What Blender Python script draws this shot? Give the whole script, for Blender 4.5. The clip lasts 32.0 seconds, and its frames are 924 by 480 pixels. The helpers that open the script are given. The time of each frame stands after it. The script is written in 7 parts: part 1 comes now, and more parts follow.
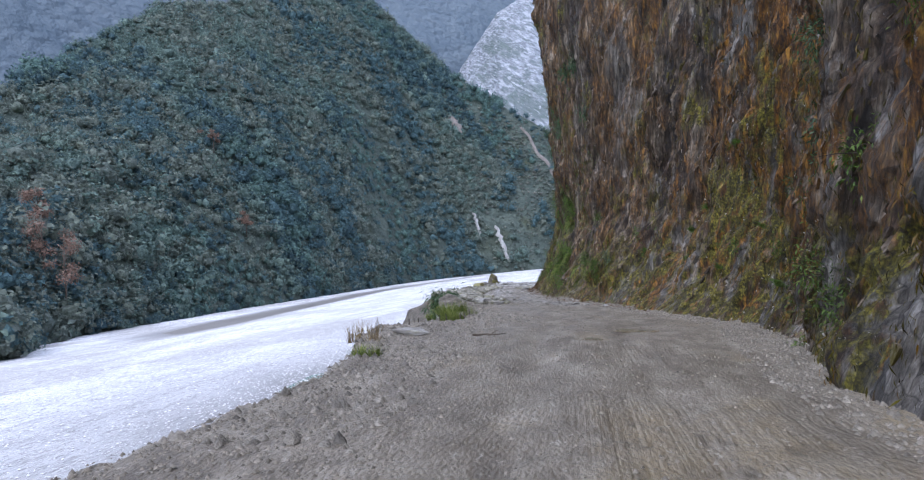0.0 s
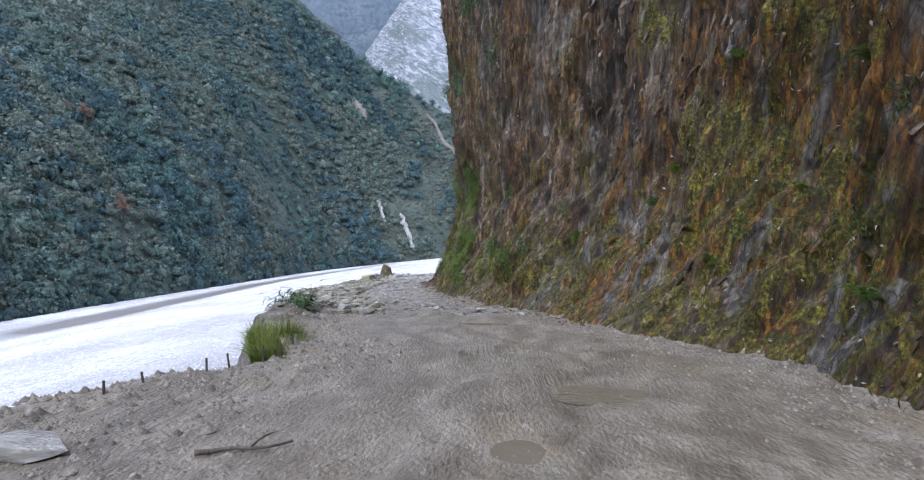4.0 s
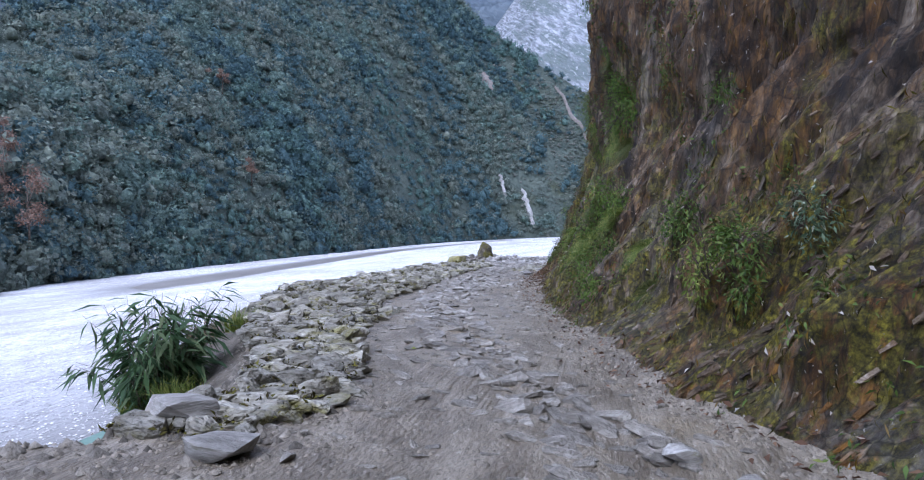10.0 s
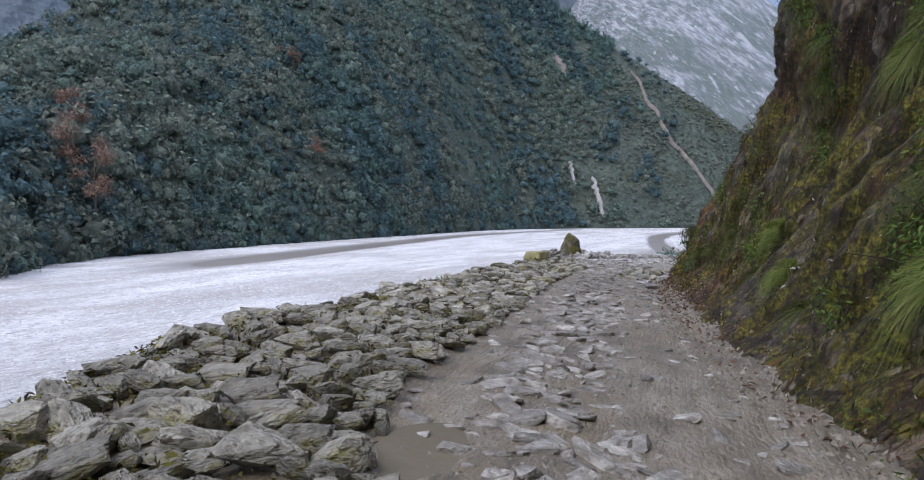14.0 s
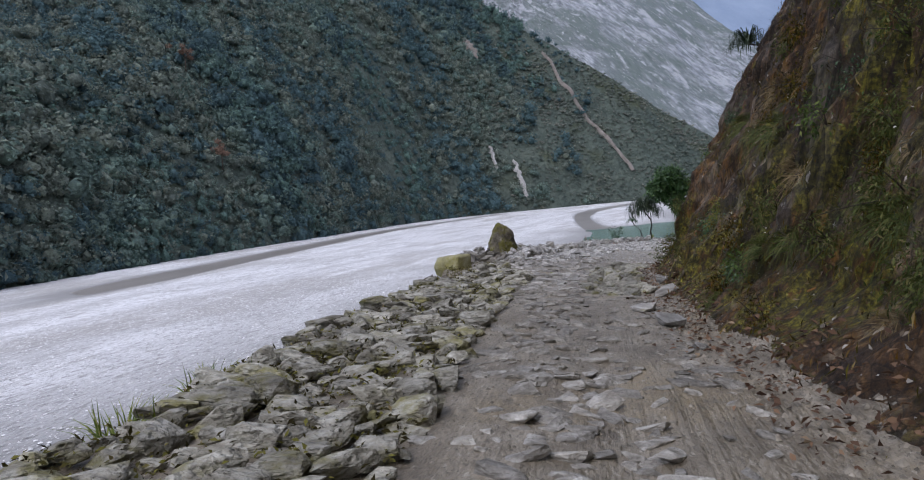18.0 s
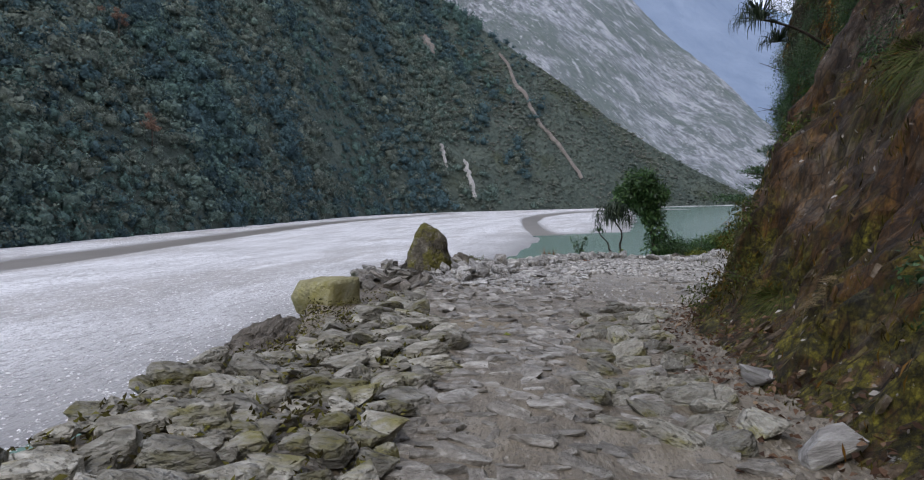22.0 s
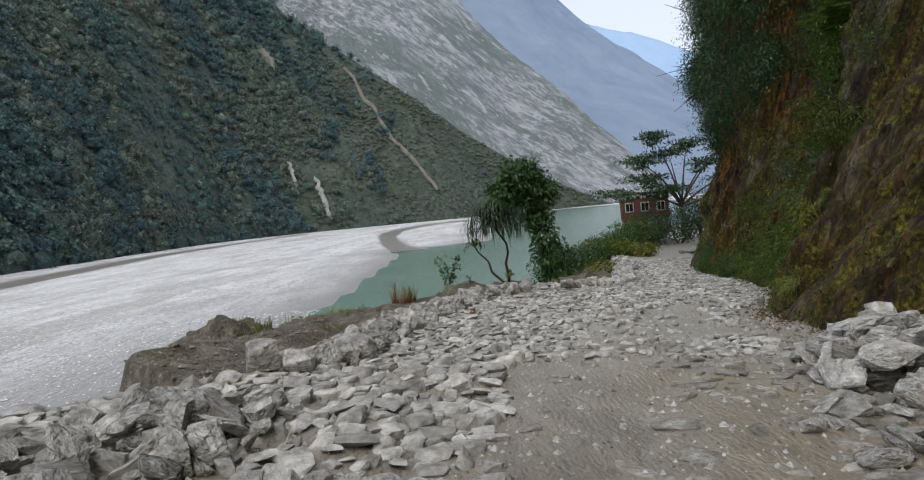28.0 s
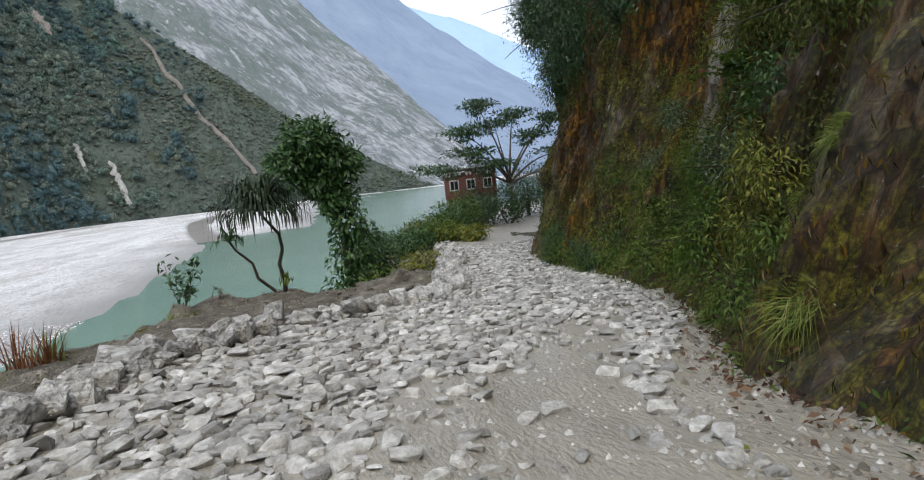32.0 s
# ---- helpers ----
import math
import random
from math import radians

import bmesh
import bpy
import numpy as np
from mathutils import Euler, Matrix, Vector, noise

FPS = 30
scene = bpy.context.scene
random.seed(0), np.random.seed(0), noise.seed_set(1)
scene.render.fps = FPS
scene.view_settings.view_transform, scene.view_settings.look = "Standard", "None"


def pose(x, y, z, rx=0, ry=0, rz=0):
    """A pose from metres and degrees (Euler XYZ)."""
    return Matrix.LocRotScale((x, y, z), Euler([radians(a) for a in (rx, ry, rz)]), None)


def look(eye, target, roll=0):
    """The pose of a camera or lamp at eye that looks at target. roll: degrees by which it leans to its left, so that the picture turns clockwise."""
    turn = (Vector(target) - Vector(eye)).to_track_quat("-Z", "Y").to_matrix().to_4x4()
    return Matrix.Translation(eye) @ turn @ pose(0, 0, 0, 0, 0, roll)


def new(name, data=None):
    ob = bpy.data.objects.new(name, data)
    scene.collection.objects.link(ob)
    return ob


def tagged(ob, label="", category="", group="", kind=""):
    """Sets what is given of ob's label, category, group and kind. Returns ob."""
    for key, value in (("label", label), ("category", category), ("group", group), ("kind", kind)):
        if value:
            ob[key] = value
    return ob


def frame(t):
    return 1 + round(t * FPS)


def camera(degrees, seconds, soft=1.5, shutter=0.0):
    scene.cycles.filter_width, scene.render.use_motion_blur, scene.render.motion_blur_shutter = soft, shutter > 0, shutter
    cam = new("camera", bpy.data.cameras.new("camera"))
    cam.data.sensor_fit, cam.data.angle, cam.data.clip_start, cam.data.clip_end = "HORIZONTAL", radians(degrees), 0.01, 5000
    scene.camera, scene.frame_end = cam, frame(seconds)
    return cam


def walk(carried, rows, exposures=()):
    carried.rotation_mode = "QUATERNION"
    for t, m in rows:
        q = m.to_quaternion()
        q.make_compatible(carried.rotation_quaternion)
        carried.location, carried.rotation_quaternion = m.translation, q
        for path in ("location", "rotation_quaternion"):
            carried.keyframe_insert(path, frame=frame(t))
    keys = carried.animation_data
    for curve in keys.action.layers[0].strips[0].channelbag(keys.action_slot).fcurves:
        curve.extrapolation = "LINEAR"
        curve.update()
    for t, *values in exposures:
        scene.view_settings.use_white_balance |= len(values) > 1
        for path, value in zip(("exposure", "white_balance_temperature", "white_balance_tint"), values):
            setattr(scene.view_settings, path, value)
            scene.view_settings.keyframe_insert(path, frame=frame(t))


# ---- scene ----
cam = camera(72.4, 32.0, soft=1.1)
# seconds, x, y, z, heading to the left of north, pitch, lean
PATH = [
    (0, 0.005, -7.000, 1.758, 10.03, 2.16, -4.84),
    (0.5, -0.072, -5.890, 1.754, 8.98, 0.15, -4.16),
    (1, -0.089, -4.747, 1.807, 8.02, -2.21, -4.86),
    (1.5, -0.113, -3.633, 1.776, 6.82, -2.14, -4.95),
    (2, -0.171, -2.671, 1.794, 5.73, -1.09, -2.37),
    (2.5, -0.182, -1.861, 1.777, 4.86, 0.27, -5.39),
    (4.5, 0.133, 1.833, 1.607, 0.93, 0.38, -4.66),
    (5, 0.200, 2.968, 1.549, 0.24, -2.25, -5.40),
    (5.5, 0.256, 4.062, 1.589, 0.20, -3.03, -7.01),
    (6, 0.246, 5.001, 1.622, 0.42, -2.18, -5.10),
    (6.5, 0.296, 5.941, 1.575, 0.81, -1.54, -6.29),
    (7, 0.261, 6.862, 1.609, 1.46, -0.74, -4.81),
    (7.5, 0.245, 7.916, 1.635, 2.56, -2.34, -5.06),
    (8, 0.243, 9.049, 1.538, 4.59, -2.55, -6.88),
    (8.5, 0.079, 10.221, 1.559, 6.38, -4.44, -5.13),
    (9, -0.101, 11.213, 1.538, 8.05, -3.37, -3.44),
    (9.5, -0.303, 12.337, 1.471, 10.56, -3.52, -3.47),
    (10, -0.590, 13.336, 1.501, 12.70, -1.08, -1.84),
    (10.5, -0.877, 14.380, 1.450, 14.76, -2.63, -2.40),
    (11, -1.255, 15.535, 1.429, 16.53, -3.09, -0.51),
    (11.5, -1.637, 16.636, 1.449, 17.68, -2.81, 0.21),
    (12, -1.977, 17.737, 1.431, 18.70, -1.81, -0.66),
    (12.5, -2.296, 18.719, 1.416, 19.54, -2.63, -0.27),
    (13, -2.559, 19.652, 1.420, 19.62, -2.64, -0.41),
    (13.5, -2.852, 20.485, 1.487, 19.12, -2.23, 1.40),
    (14, -3.084, 21.320, 1.450, 18.56, -2.24, 0.17),
    (14.5, -3.302, 22.205, 1.469, 17.52, -1.84, -0.34),
    (16.5, -3.973, 26.215, 1.402, 14.08, -1.34, -2.90),
    (17, -4.217, 27.409, 1.424, 13.46, -1.94, -0.07),
    (17.5, -4.344, 28.671, 1.434, 12.87, -1.93, -3.41),
    (18, -4.506, 29.875, 1.383, 12.12, -3.30, -4.79),
    (18.5, -4.688, 31.006, 1.287, 10.89, -4.56, -2.35),
    (19, -4.827, 32.042, 1.308, 10.19, -5.20, -1.63),
    (19.5, -4.880, 33.076, 1.203, 9.52, -5.27, -2.74),
    (20, -4.955, 33.992, 1.162, 8.55, -4.17, -2.55),
    (20.5, -5.044, 34.809, 1.213, 8.41, -3.23, -1.21),
    (21, -5.088, 35.600, 1.171, 8.10, -2.22, -1.68),
    (21.5, -5.109, 36.402, 1.194, 7.63, -1.71, -2.84),
    (22, -5.190, 37.334, 1.137, 7.23, -3.68, -0.91),
    (22.5, -5.245, 38.251, 1.083, 7.34, -3.26, -2.30),
    (23, -5.286, 39.074, 1.068, 7.19, -4.85, -2.76),
    (23.5, -5.329, 39.782, 1.047, 7.22, -4.29, -1.54),
    (24, -5.348, 40.506, 1.013, 6.98, -4.76, -2.87),
    (24.5, -5.390, 41.220, 0.999, 6.79, -4.57, -2.56),
    (26.5, -5.483, 44.512, 0.913, 0.95, -3.76, -2.89),
    (27, -5.302, 45.621, 0.891, -1.15, -3.20, -3.79),
    (27.5, -5.078, 46.777, 0.835, -3.31, -2.28, -4.38),
    (28, -4.835, 47.904, 0.797, -5.46, -2.94, -4.67),
    (28.5, -4.539, 48.953, 0.744, -7.22, -3.51, -4.90),
    (29, -4.256, 49.862, 0.730, -8.69, -4.68, -5.39),
    (29.5, -4.004, 50.637, 0.654, -10.84, -4.65, -4.83),
    (30, -3.672, 51.537, 0.556, -12.79, -5.23, -4.89),
    (30.5, -3.353, 52.349, 0.529, -15.01, -5.84, -4.74),
    (31, -3.078, 53.001, 0.465, -17.25, -6.45, -5.64),
    (31.5, -2.809, 53.577, 0.431, -19.18, -6.76, -5.54),
    (32, -2.534, 54.080, 0.410, -20.70, -5.86, -5.68),
]


def pose_from(x, y, z, yaw, pitch, lean):
    a, p = radians(yaw), radians(pitch)
    eye = Vector((x, y, z))
    ahead = Vector((-math.sin(a) * math.cos(p), math.cos(a) * math.cos(p), math.sin(p)))
    return look(eye, eye + 10 * ahead, lean)


walk(cam, [(r[0], pose_from(*r[1:])) for r in PATH], exposures=[(0.0, 0.72, 5420, 15), (2.0, 0.74, 5600, 14), (5.0, 0.95, 5400, 14), (7.0, 0.98, 5230, 15), (9.0, 0.90, 5160, 17), (11.0, 0.69, 5260, 18), (13.5, 0.42, 5750, 15), (17.0, 0.14, 5850, 15), (21.0, -0.02, 6000, 13), (24.0, -0.02, 6000, 13), (26.5, -0.02, 6300, 9), (29.0, 0.06, 6450, 6), (31.0, 0.16, 6400, 6), (32.0, 0.40, 6350, 6)])

# ---- light: an overcast sky ----
world = bpy.data.worlds.new("overcast_sky")
scene.world = world
world.use_nodes = True
wn = world.node_tree
wn.nodes.clear()
sky = wn.nodes.new("ShaderNodeTexSky")
sky.sky_type, sky.sun_disc = "NISHITA", False
sky.sun_elevation, sky.sun_rotation = radians(52), radians(200)
sky.dust_density, sky.air_density = 4.0, 1.2
b1 = wn.nodes.new("ShaderNodeBackground")
b1.inputs["Strength"].default_value = 0.05
b2 = wn.nodes.new("ShaderNodeBackground")
b2.inputs["Color"].default_value = (0.87, 0.885, 1.0, 1)
b2.inputs["Strength"].default_value = 0.82
add = wn.nodes.new("ShaderNodeAddShader")
wo = wn.nodes.new("ShaderNodeOutputWorld")
wn.links.new(sky.outputs[0], b1.inputs["Color"])
wn.links.new(b1.outputs[0], add.inputs[0])
wn.links.new(b2.outputs[0], add.inputs[1])
wn.links.new(add.outputs[0], wo.inputs["Surface"])
sun_data = bpy.data.lights.new("sun", "SUN")
sun_data.energy, sun_data.angle, sun_data.color = 0.9, radians(25), (1.0, 0.97, 0.92)
sun = new("sun", sun_data)
sun.matrix_world = look((-25, -60, 95), (0, 0, 0))
sun["kind"] = "structure"


# ---- numeric helpers ----
def lerp_at(x, table):
    xs, ys = zip(*table)
    return np.interp(x, xs, ys)


def _hash(i, j, k, seed):
    n = (i * 374761393 + j * 668265263 + k * 2147483647 + seed * 1274126177) & 0xFFFFFFFF
    n = ((n ^ (n >> 13)) * 1274126177) & 0xFFFFFFFF
    return ((n ^ (n >> 16)) & 0xFFFF) / 32767.5 - 1.0


def vnoise(x, y, z=0.0, seed=1):
    """Smooth value noise in -1..1 on arrays."""
    x, y, z = np.broadcast_arrays(np.asarray(x, float), np.asarray(y, float), np.asarray(z, float))
    i, j, k = np.floor(x).astype(np.int64), np.floor(y).astype(np.int64), np.floor(z).astype(np.int64)
    u, v, w = x - i, y - j, z - k
    u, v, w = u * u * (3 - 2 * u), v * v * (3 - 2 * v), w * w * (3 - 2 * w)
    out = 0.0
    for a in (0, 1):
        for b in (0, 1):
            for c in (0, 1):
                wt = (u if a else 1 - u) * (v if b else 1 - v) * (w if c else 1 - w)
                out = out + wt * _hash(i + a, j + b, k + c, seed)
    return out


def fbm(x, y, z=0.0, octaves=4, seed=1):
    total, amp = 0.0, 1.0
    for o in range(octaves):
        total = total + amp * vnoise(np.asarray(x) * 2**o, np.asarray(y) * 2**o, np.asarray(z) * 2**o, seed + o)
        amp *= 0.5
    return total / 1.9


def mesh_from(name, verts, faces, material, smooth=True):
    me = bpy.data.meshes.new(name)
    me.from_pydata(np.asarray(verts).tolist(), [], np.asarray(faces).tolist() if not isinstance(faces, list) else faces)
    me.materials.append(material)
    if smooth:
        me.polygons.foreach_set("use_smooth", [True] * len(me.polygons))
    me.update()
    return me


def grid_faces(n, m):
    a = np.arange(n * m).reshape(n, m)
    return np.stack([a[:-1, :-1], a[1:, :-1], a[1:, 1:], a[:-1, 1:]], -1).reshape(-1, 4)


def grid_object(name, X, Y, Z, material, flip=False):
    n, m = X.shape
    F = grid_faces(n, m)
    if flip:
        F = F[:, ::-1]
    return new(name, mesh_from(name, np.stack([X, Y, Z], -1).reshape(-1, 3), F, material))


def part(name, me, parent, label="", m=None):
    ob = new(name, me)
    ob.parent = parent
    if m is not None:
        ob.matrix_basis = m
    if label:
        ob["label"] = label
    return ob


# ---- materials ----
def material(name, colours, scale=4.0, detail=6.0, rough=0.9, bump=0.3, bump_scale=30.0, stretch=(1, 1, 1), second=None, per_object=0.0, island=0.0, subsurface=0.0, spec=0.3, turn=(0, 0, 0)):
    """A layered noise material. colours: list of (position, rgb). second: (scale, rgb, low, high) patches laid over."""
    mat = bpy.data.materials.new(name)
    mat.use_nodes = True
    nt = mat.node_tree
    bsdf = nt.nodes["Principled BSDF"]
    bsdf.inputs["Roughness"].default_value = rough
    bsdf.inputs["Specular IOR Level"].default_value = spec
    geo = nt.nodes.new("ShaderNodeTexCoord")
    mp = nt.nodes.new("ShaderNodeMapping")
    mp.inputs["Scale"].default_value = stretch
    rot = nt.nodes.new("ShaderNodeMapping")
    rot.inputs["Rotation"].default_value = [radians(v) for v in turn]
    nt.links.new(geo.outputs["Object"], rot.inputs["Vector"])
    nt.links.new(rot.outputs[0], mp.inputs["Vector"])
    n1 = nt.nodes.new("ShaderNodeTexNoise")
    n1.inputs["Scale"].default_value, n1.inputs["Detail"].default_value, n1.inputs["Roughness"].default_value = scale, detail, 0.65
    nt.links.new(mp.outputs[0], n1.inputs["Vector"])
    ramp = nt.nodes.new("ShaderNodeValToRGB")
    el = ramp.color_ramp.elements
    while len(el) < len(colours):
        el.new(0.5)
    for e, (p, c) in zip(el, colours):
        e.position, e.color = p, (*c, 1)
    nt.links.new(n1.outputs["Fac"], ramp.inputs["Fac"])
    col = ramp.outputs["Color"]
    for sec in second or ():
        sc, rgb, lo, hi = sec[:4]
        n2 = nt.nodes.new("ShaderNodeTexNoise")
        n2.inputs["Scale"].default_value, n2.inputs["Detail"].default_value = sc, 5.0
        n2.inputs["Roughness"].default_value = 0.7
        nt.links.new(mp.outputs[0], n2.inputs["Vector"])
        r2 = nt.nodes.new("ShaderNodeMapRange")
        r2.inputs["From Min"].default_value, r2.inputs["From Max"].default_value = lo, hi
        nt.links.new(n2.outputs["Fac"], r2.inputs["Value"])
        mix = nt.nodes.new("ShaderNodeMix")
        mix.data_type = "RGBA"
        nt.links.new(r2.outputs[0], mix.inputs["Factor"])
        nt.links.new(col, mix.inputs["A"])
        mix.inputs["B"].default_value = (*rgb, 1)
        col = mix.outputs["Result"]
    if per_object or island:
        hsv = nt.nodes.new("ShaderNodeHueSaturation")
        mr = nt.nodes.new("ShaderNodeMapRange")
        amount = per_object or island
        mr.inputs["To Min"].default_value, mr.inputs["To Max"].default_value = 1 - amount, 1 + amount
        if per_object:
            src = nt.nodes.new("ShaderNodeObjectInfo").outputs["Random"]
        else:
            src = nt.nodes.new("ShaderNodeNewGeometry").outputs["Random Per Island"]
        nt.links.new(src, mr.inputs["Value"])
        nt.links.new(mr.outputs[0], hsv.inputs["Value"])
        nt.links.new(col, hsv.inputs["Color"])
        col = hsv.outputs["Color"]
    nt.links.new(col, bsdf.inputs["Base Color"])
    if subsurface:
        bsdf.inputs["Subsurface Weight"].default_value = subsurface
    if bump:
        n3 = nt.nodes.new("ShaderNodeTexNoise")
        n3.inputs["Scale"].default_value, n3.inputs["Detail"].default_value = bump_scale, 6.0
        nt.links.new(mp.outputs[0], n3.inputs["Vector"])
        bp = nt.nodes.new("ShaderNodeBump")
        bp.inputs["Strength"].default_value = bump
        bp.inputs["Distance"].default_value = 0.5 / bump_scale * 4
        nt.links.new(n3.outputs["Fac"], bp.inputs["Height"])
        nt.links.new(bp.outputs[0], bsdf.inputs["Normal"])
    return mat


MUD = material("wet_grey_mud", [(0.34, (0.110, 0.090, 0.063)), (0.48, (0.190, 0.162, 0.118)), (0.58, (0.258, 0.225, 0.170)), (0.72, (0.36, 0.32, 0.255))], 2.2, 12, 0.46, 0.5, 26, stretch=(1, 0.5, 1), second=[(0.5, (0.245, 0.195, 0.115), 0.54, 0.68), (14.0, (0.38, 0.345, 0.285), 0.60, 0.66), (36.0, (0.095, 0.079, 0.056), 0.57, 0.63), (5.0, (0.115, 0.096, 0.068), 0.56, 0.66)], spec=0.45)
GRAVEL = material("pale_river_gravel", [(0.32, (0.43, 0.42, 0.405)), (0.44, (0.58, 0.575, 0.565)), (0.54, (0.71, 0.708, 0.70)), (0.70, (0.82, 0.82, 0.815))], 0.13, 13, 0.9, 0.7, 4.0, stretch=(1, 0.30, 1), turn=(0, 0, 8), second=[(0.05, (0.45, 0.435, 0.41), 0.52, 0.60), (0.6, (0.48, 0.47, 0.455), 0.57, 0.62), (3.0, (0.36, 0.35, 0.34), 0.54, 0.60), (8.0, (0.30, 0.29, 0.275), 0.57, 0.61), (5.0, (0.92, 0.92, 0.91), 0.57, 0.62)])
WATER = material("turquoise_silty_water", [(0.3, (0.20, 0.315, 0.262)), (0.7, (0.245, 0.36, 0.302))], 0.05, 3, 0.12, 0.06, 3.0, spec=0.5)
BROWN_WATER = material("brown_shallow_water", [(0.3, (0.20, 0.185, 0.165)), (0.7, (0.30, 0.28, 0.255))], 0.06, 4, 0.35, 0.1, 2.0, stretch=(1, 0.3, 1))


def cliff_material():
    """Wet layered rock: dark and pale bands, mineral veins, orange and green moss, seepage."""
    mat = bpy.data.materials.new("mossy_cliff_rock")
    mat.use_nodes = True
    nt = mat.node_tree
    bsdf = nt.nodes["Principled BSDF"]
    bsdf.inputs["Specular IOR Level"].default_value = 0.45
    co = nt.nodes.new("ShaderNodeTexCoord")

    def mapped(turn, stretch):
        a, b = nt.nodes.new("ShaderNodeMapping"), nt.nodes.new("ShaderNodeMapping")
        a.inputs["Rotation"].default_value = [radians(v) for v in turn]
        b.inputs["Scale"].default_value = stretch
        nt.links.new(co.outputs["Object"], a.inputs["Vector"])
        nt.links.new(a.outputs[0], b.inputs["Vector"])
        return b.outputs[0]

    def noise_of(vec, scale, detail=8.0, rough=0.65, kind="FBM"):
        n = nt.nodes.new("ShaderNodeTexNoise")
        n.noise_type = kind
        n.inputs["Scale"].default_value, n.inputs["Detail"].default_value, n.inputs["Roughness"].default_value = scale, detail, rough
        nt.links.new(vec, n.inputs["Vector"])
        return n.outputs["Fac"]

    def ramp_of(fac, stops):
        r = nt.nodes.new("ShaderNodeValToRGB")
        el = r.color_ramp.elements
        while len(el) < len(stops):
            el.new(0.5)
        for e, (p, c) in zip(el, stops):
            e.position, e.color = p, (*c, 1)
        nt.links.new(fac, r.inputs["Fac"])
        return r.outputs["Color"]

    def span(fac, lo, hi):
        m = nt.nodes.new("ShaderNodeMapRange")
        m.inputs["From Min"].default_value, m.inputs["From Max"].default_value = lo, hi
        nt.links.new(fac, m.inputs["Value"])
        return m.outputs[0]

    def over(under, top, fac):
        m = nt.nodes.new("ShaderNodeMix")
        m.data_type = "RGBA"
        nt.links.new(fac, m.inputs["Factor"])
        nt.links.new(under, m.inputs["A"])
        nt.links.new(top, m.inputs["B"])
        return m.outputs["Result"]

    def times(a, b):
        m = nt.nodes.new("ShaderNodeMath")
        m.operation = "MULTIPLY"
        nt.links.new(a, m.inputs[0])
        nt.links.new(b, m.inputs[1])
        return m.outputs[0]

    def flakes_of(vec, scale, feature, output):
        v = nt.nodes.new("ShaderNodeTexVoronoi")
        v.feature = feature
        v.inputs["Scale"].default_value = scale
        nt.links.new(vec, v.inputs["Vector"])
        return v.outputs[output]

    def shaded(under, fac, low, high, lo, hi):
        m, x = nt.nodes.new("ShaderNodeMapRange"), nt.nodes.new("ShaderNodeMix")
        m.inputs["From Min"].default_value, m.inputs["From Max"].default_value = low, high
        m.inputs["To Min"].default_value, m.inputs["To Max"].default_value = lo, hi
        nt.links.new(fac, m.inputs["Value"])
        x.data_type, x.blend_type = "RGBA", "MULTIPLY"
        x.inputs["Factor"].default_value = 1.0
        nt.links.new(under, x.inputs["A"])
        nt.links.new(m.outputs[0], x.inputs["B"])
        return x.outputs["Result"]

    beds = mapped((-30, 0, 0), (1.0, 1.0, 0.17))
    plain = mapped((0, 0, 0), (1, 1, 1))
    runs = mapped((-8, 0, 0), (1, 1, 0.22))
    rock = ramp_of(noise_of(beds, 2.2, 13, 0.74), [(0.37, (0.013, 0.009, 0.005)), (0.46, (0.055, 0.038, 0.023)), (0.53, (0.130, 0.098, 0.064)), (0.60, (0.24, 0.195, 0.142)), (0.70, (0.47, 0.42, 0.34))])
    green = ramp_of(noise_of(plain, 16, 7, 0.7), [(0.37, (0.018, 0.015, 0.003)), (0.50, (0.094, 0.081, 0.008)), (0.64, (0.23, 0.20, 0.020))])
    orange = ramp_of(noise_of(runs, 11, 8, 0.7), [(0.37, (0.026, 0.011, 0.003)), (0.50, (0.135, 0.058, 0.006)), (0.63, (0.33, 0.160, 0.014))])
    soil = ramp_of(noise_of(plain, 18, 8, 0.72), [(0.32, (0.018, 0.011, 0.006)), (0.52, (0.050, 0.030, 0.016)), (0.68, (0.125, 0.080, 0.046))])
    drier = nt.nodes.new("ShaderNodeSeparateXYZ")
    nt.links.new(co.outputs["Object"], drier.inputs[0])
    earthy = nt.nodes.new("ShaderNodeMapRange")
    earthy.inputs["From Min"].default_value, earthy.inputs["From Max"].default_value, earthy.inputs["To Max"].default_value, earthy.inputs["To Min"].default_value = 27, 34, 0.13, 0.0
    nt.links.new(drier.outputs["Y"], earthy.inputs["Value"])
    earth_n = nt.nodes.new("ShaderNodeMath")
    nt.links.new(noise_of(plain, 0.6, 6, 0.65), earth_n.inputs[0])
    nt.links.new(earthy.outputs[0], earth_n.inputs[1])
    col = over(rock, soil, span(earth_n.outputs[0], 0.53, 0.60))
    seep = nt.nodes.new("ShaderNodeMapRange")
    seep.inputs["From Min"].default_value, seep.inputs["From Max"].default_value = 15, 22
    seep.inputs["To Min"].default_value, seep.inputs["To Max"].default_value = 1.0, 0.4
    nt.links.new(drier.outputs["Y"], seep.inputs["Value"])
    far_seep, both = nt.nodes.new("ShaderNodeMapRange"), nt.nodes.new("ShaderNodeMath")
    far_seep.inputs["From Min"].default_value, far_seep.inputs["From Max"].default_value, far_seep.inputs["To Max"].default_value = 60, 69, 1.4
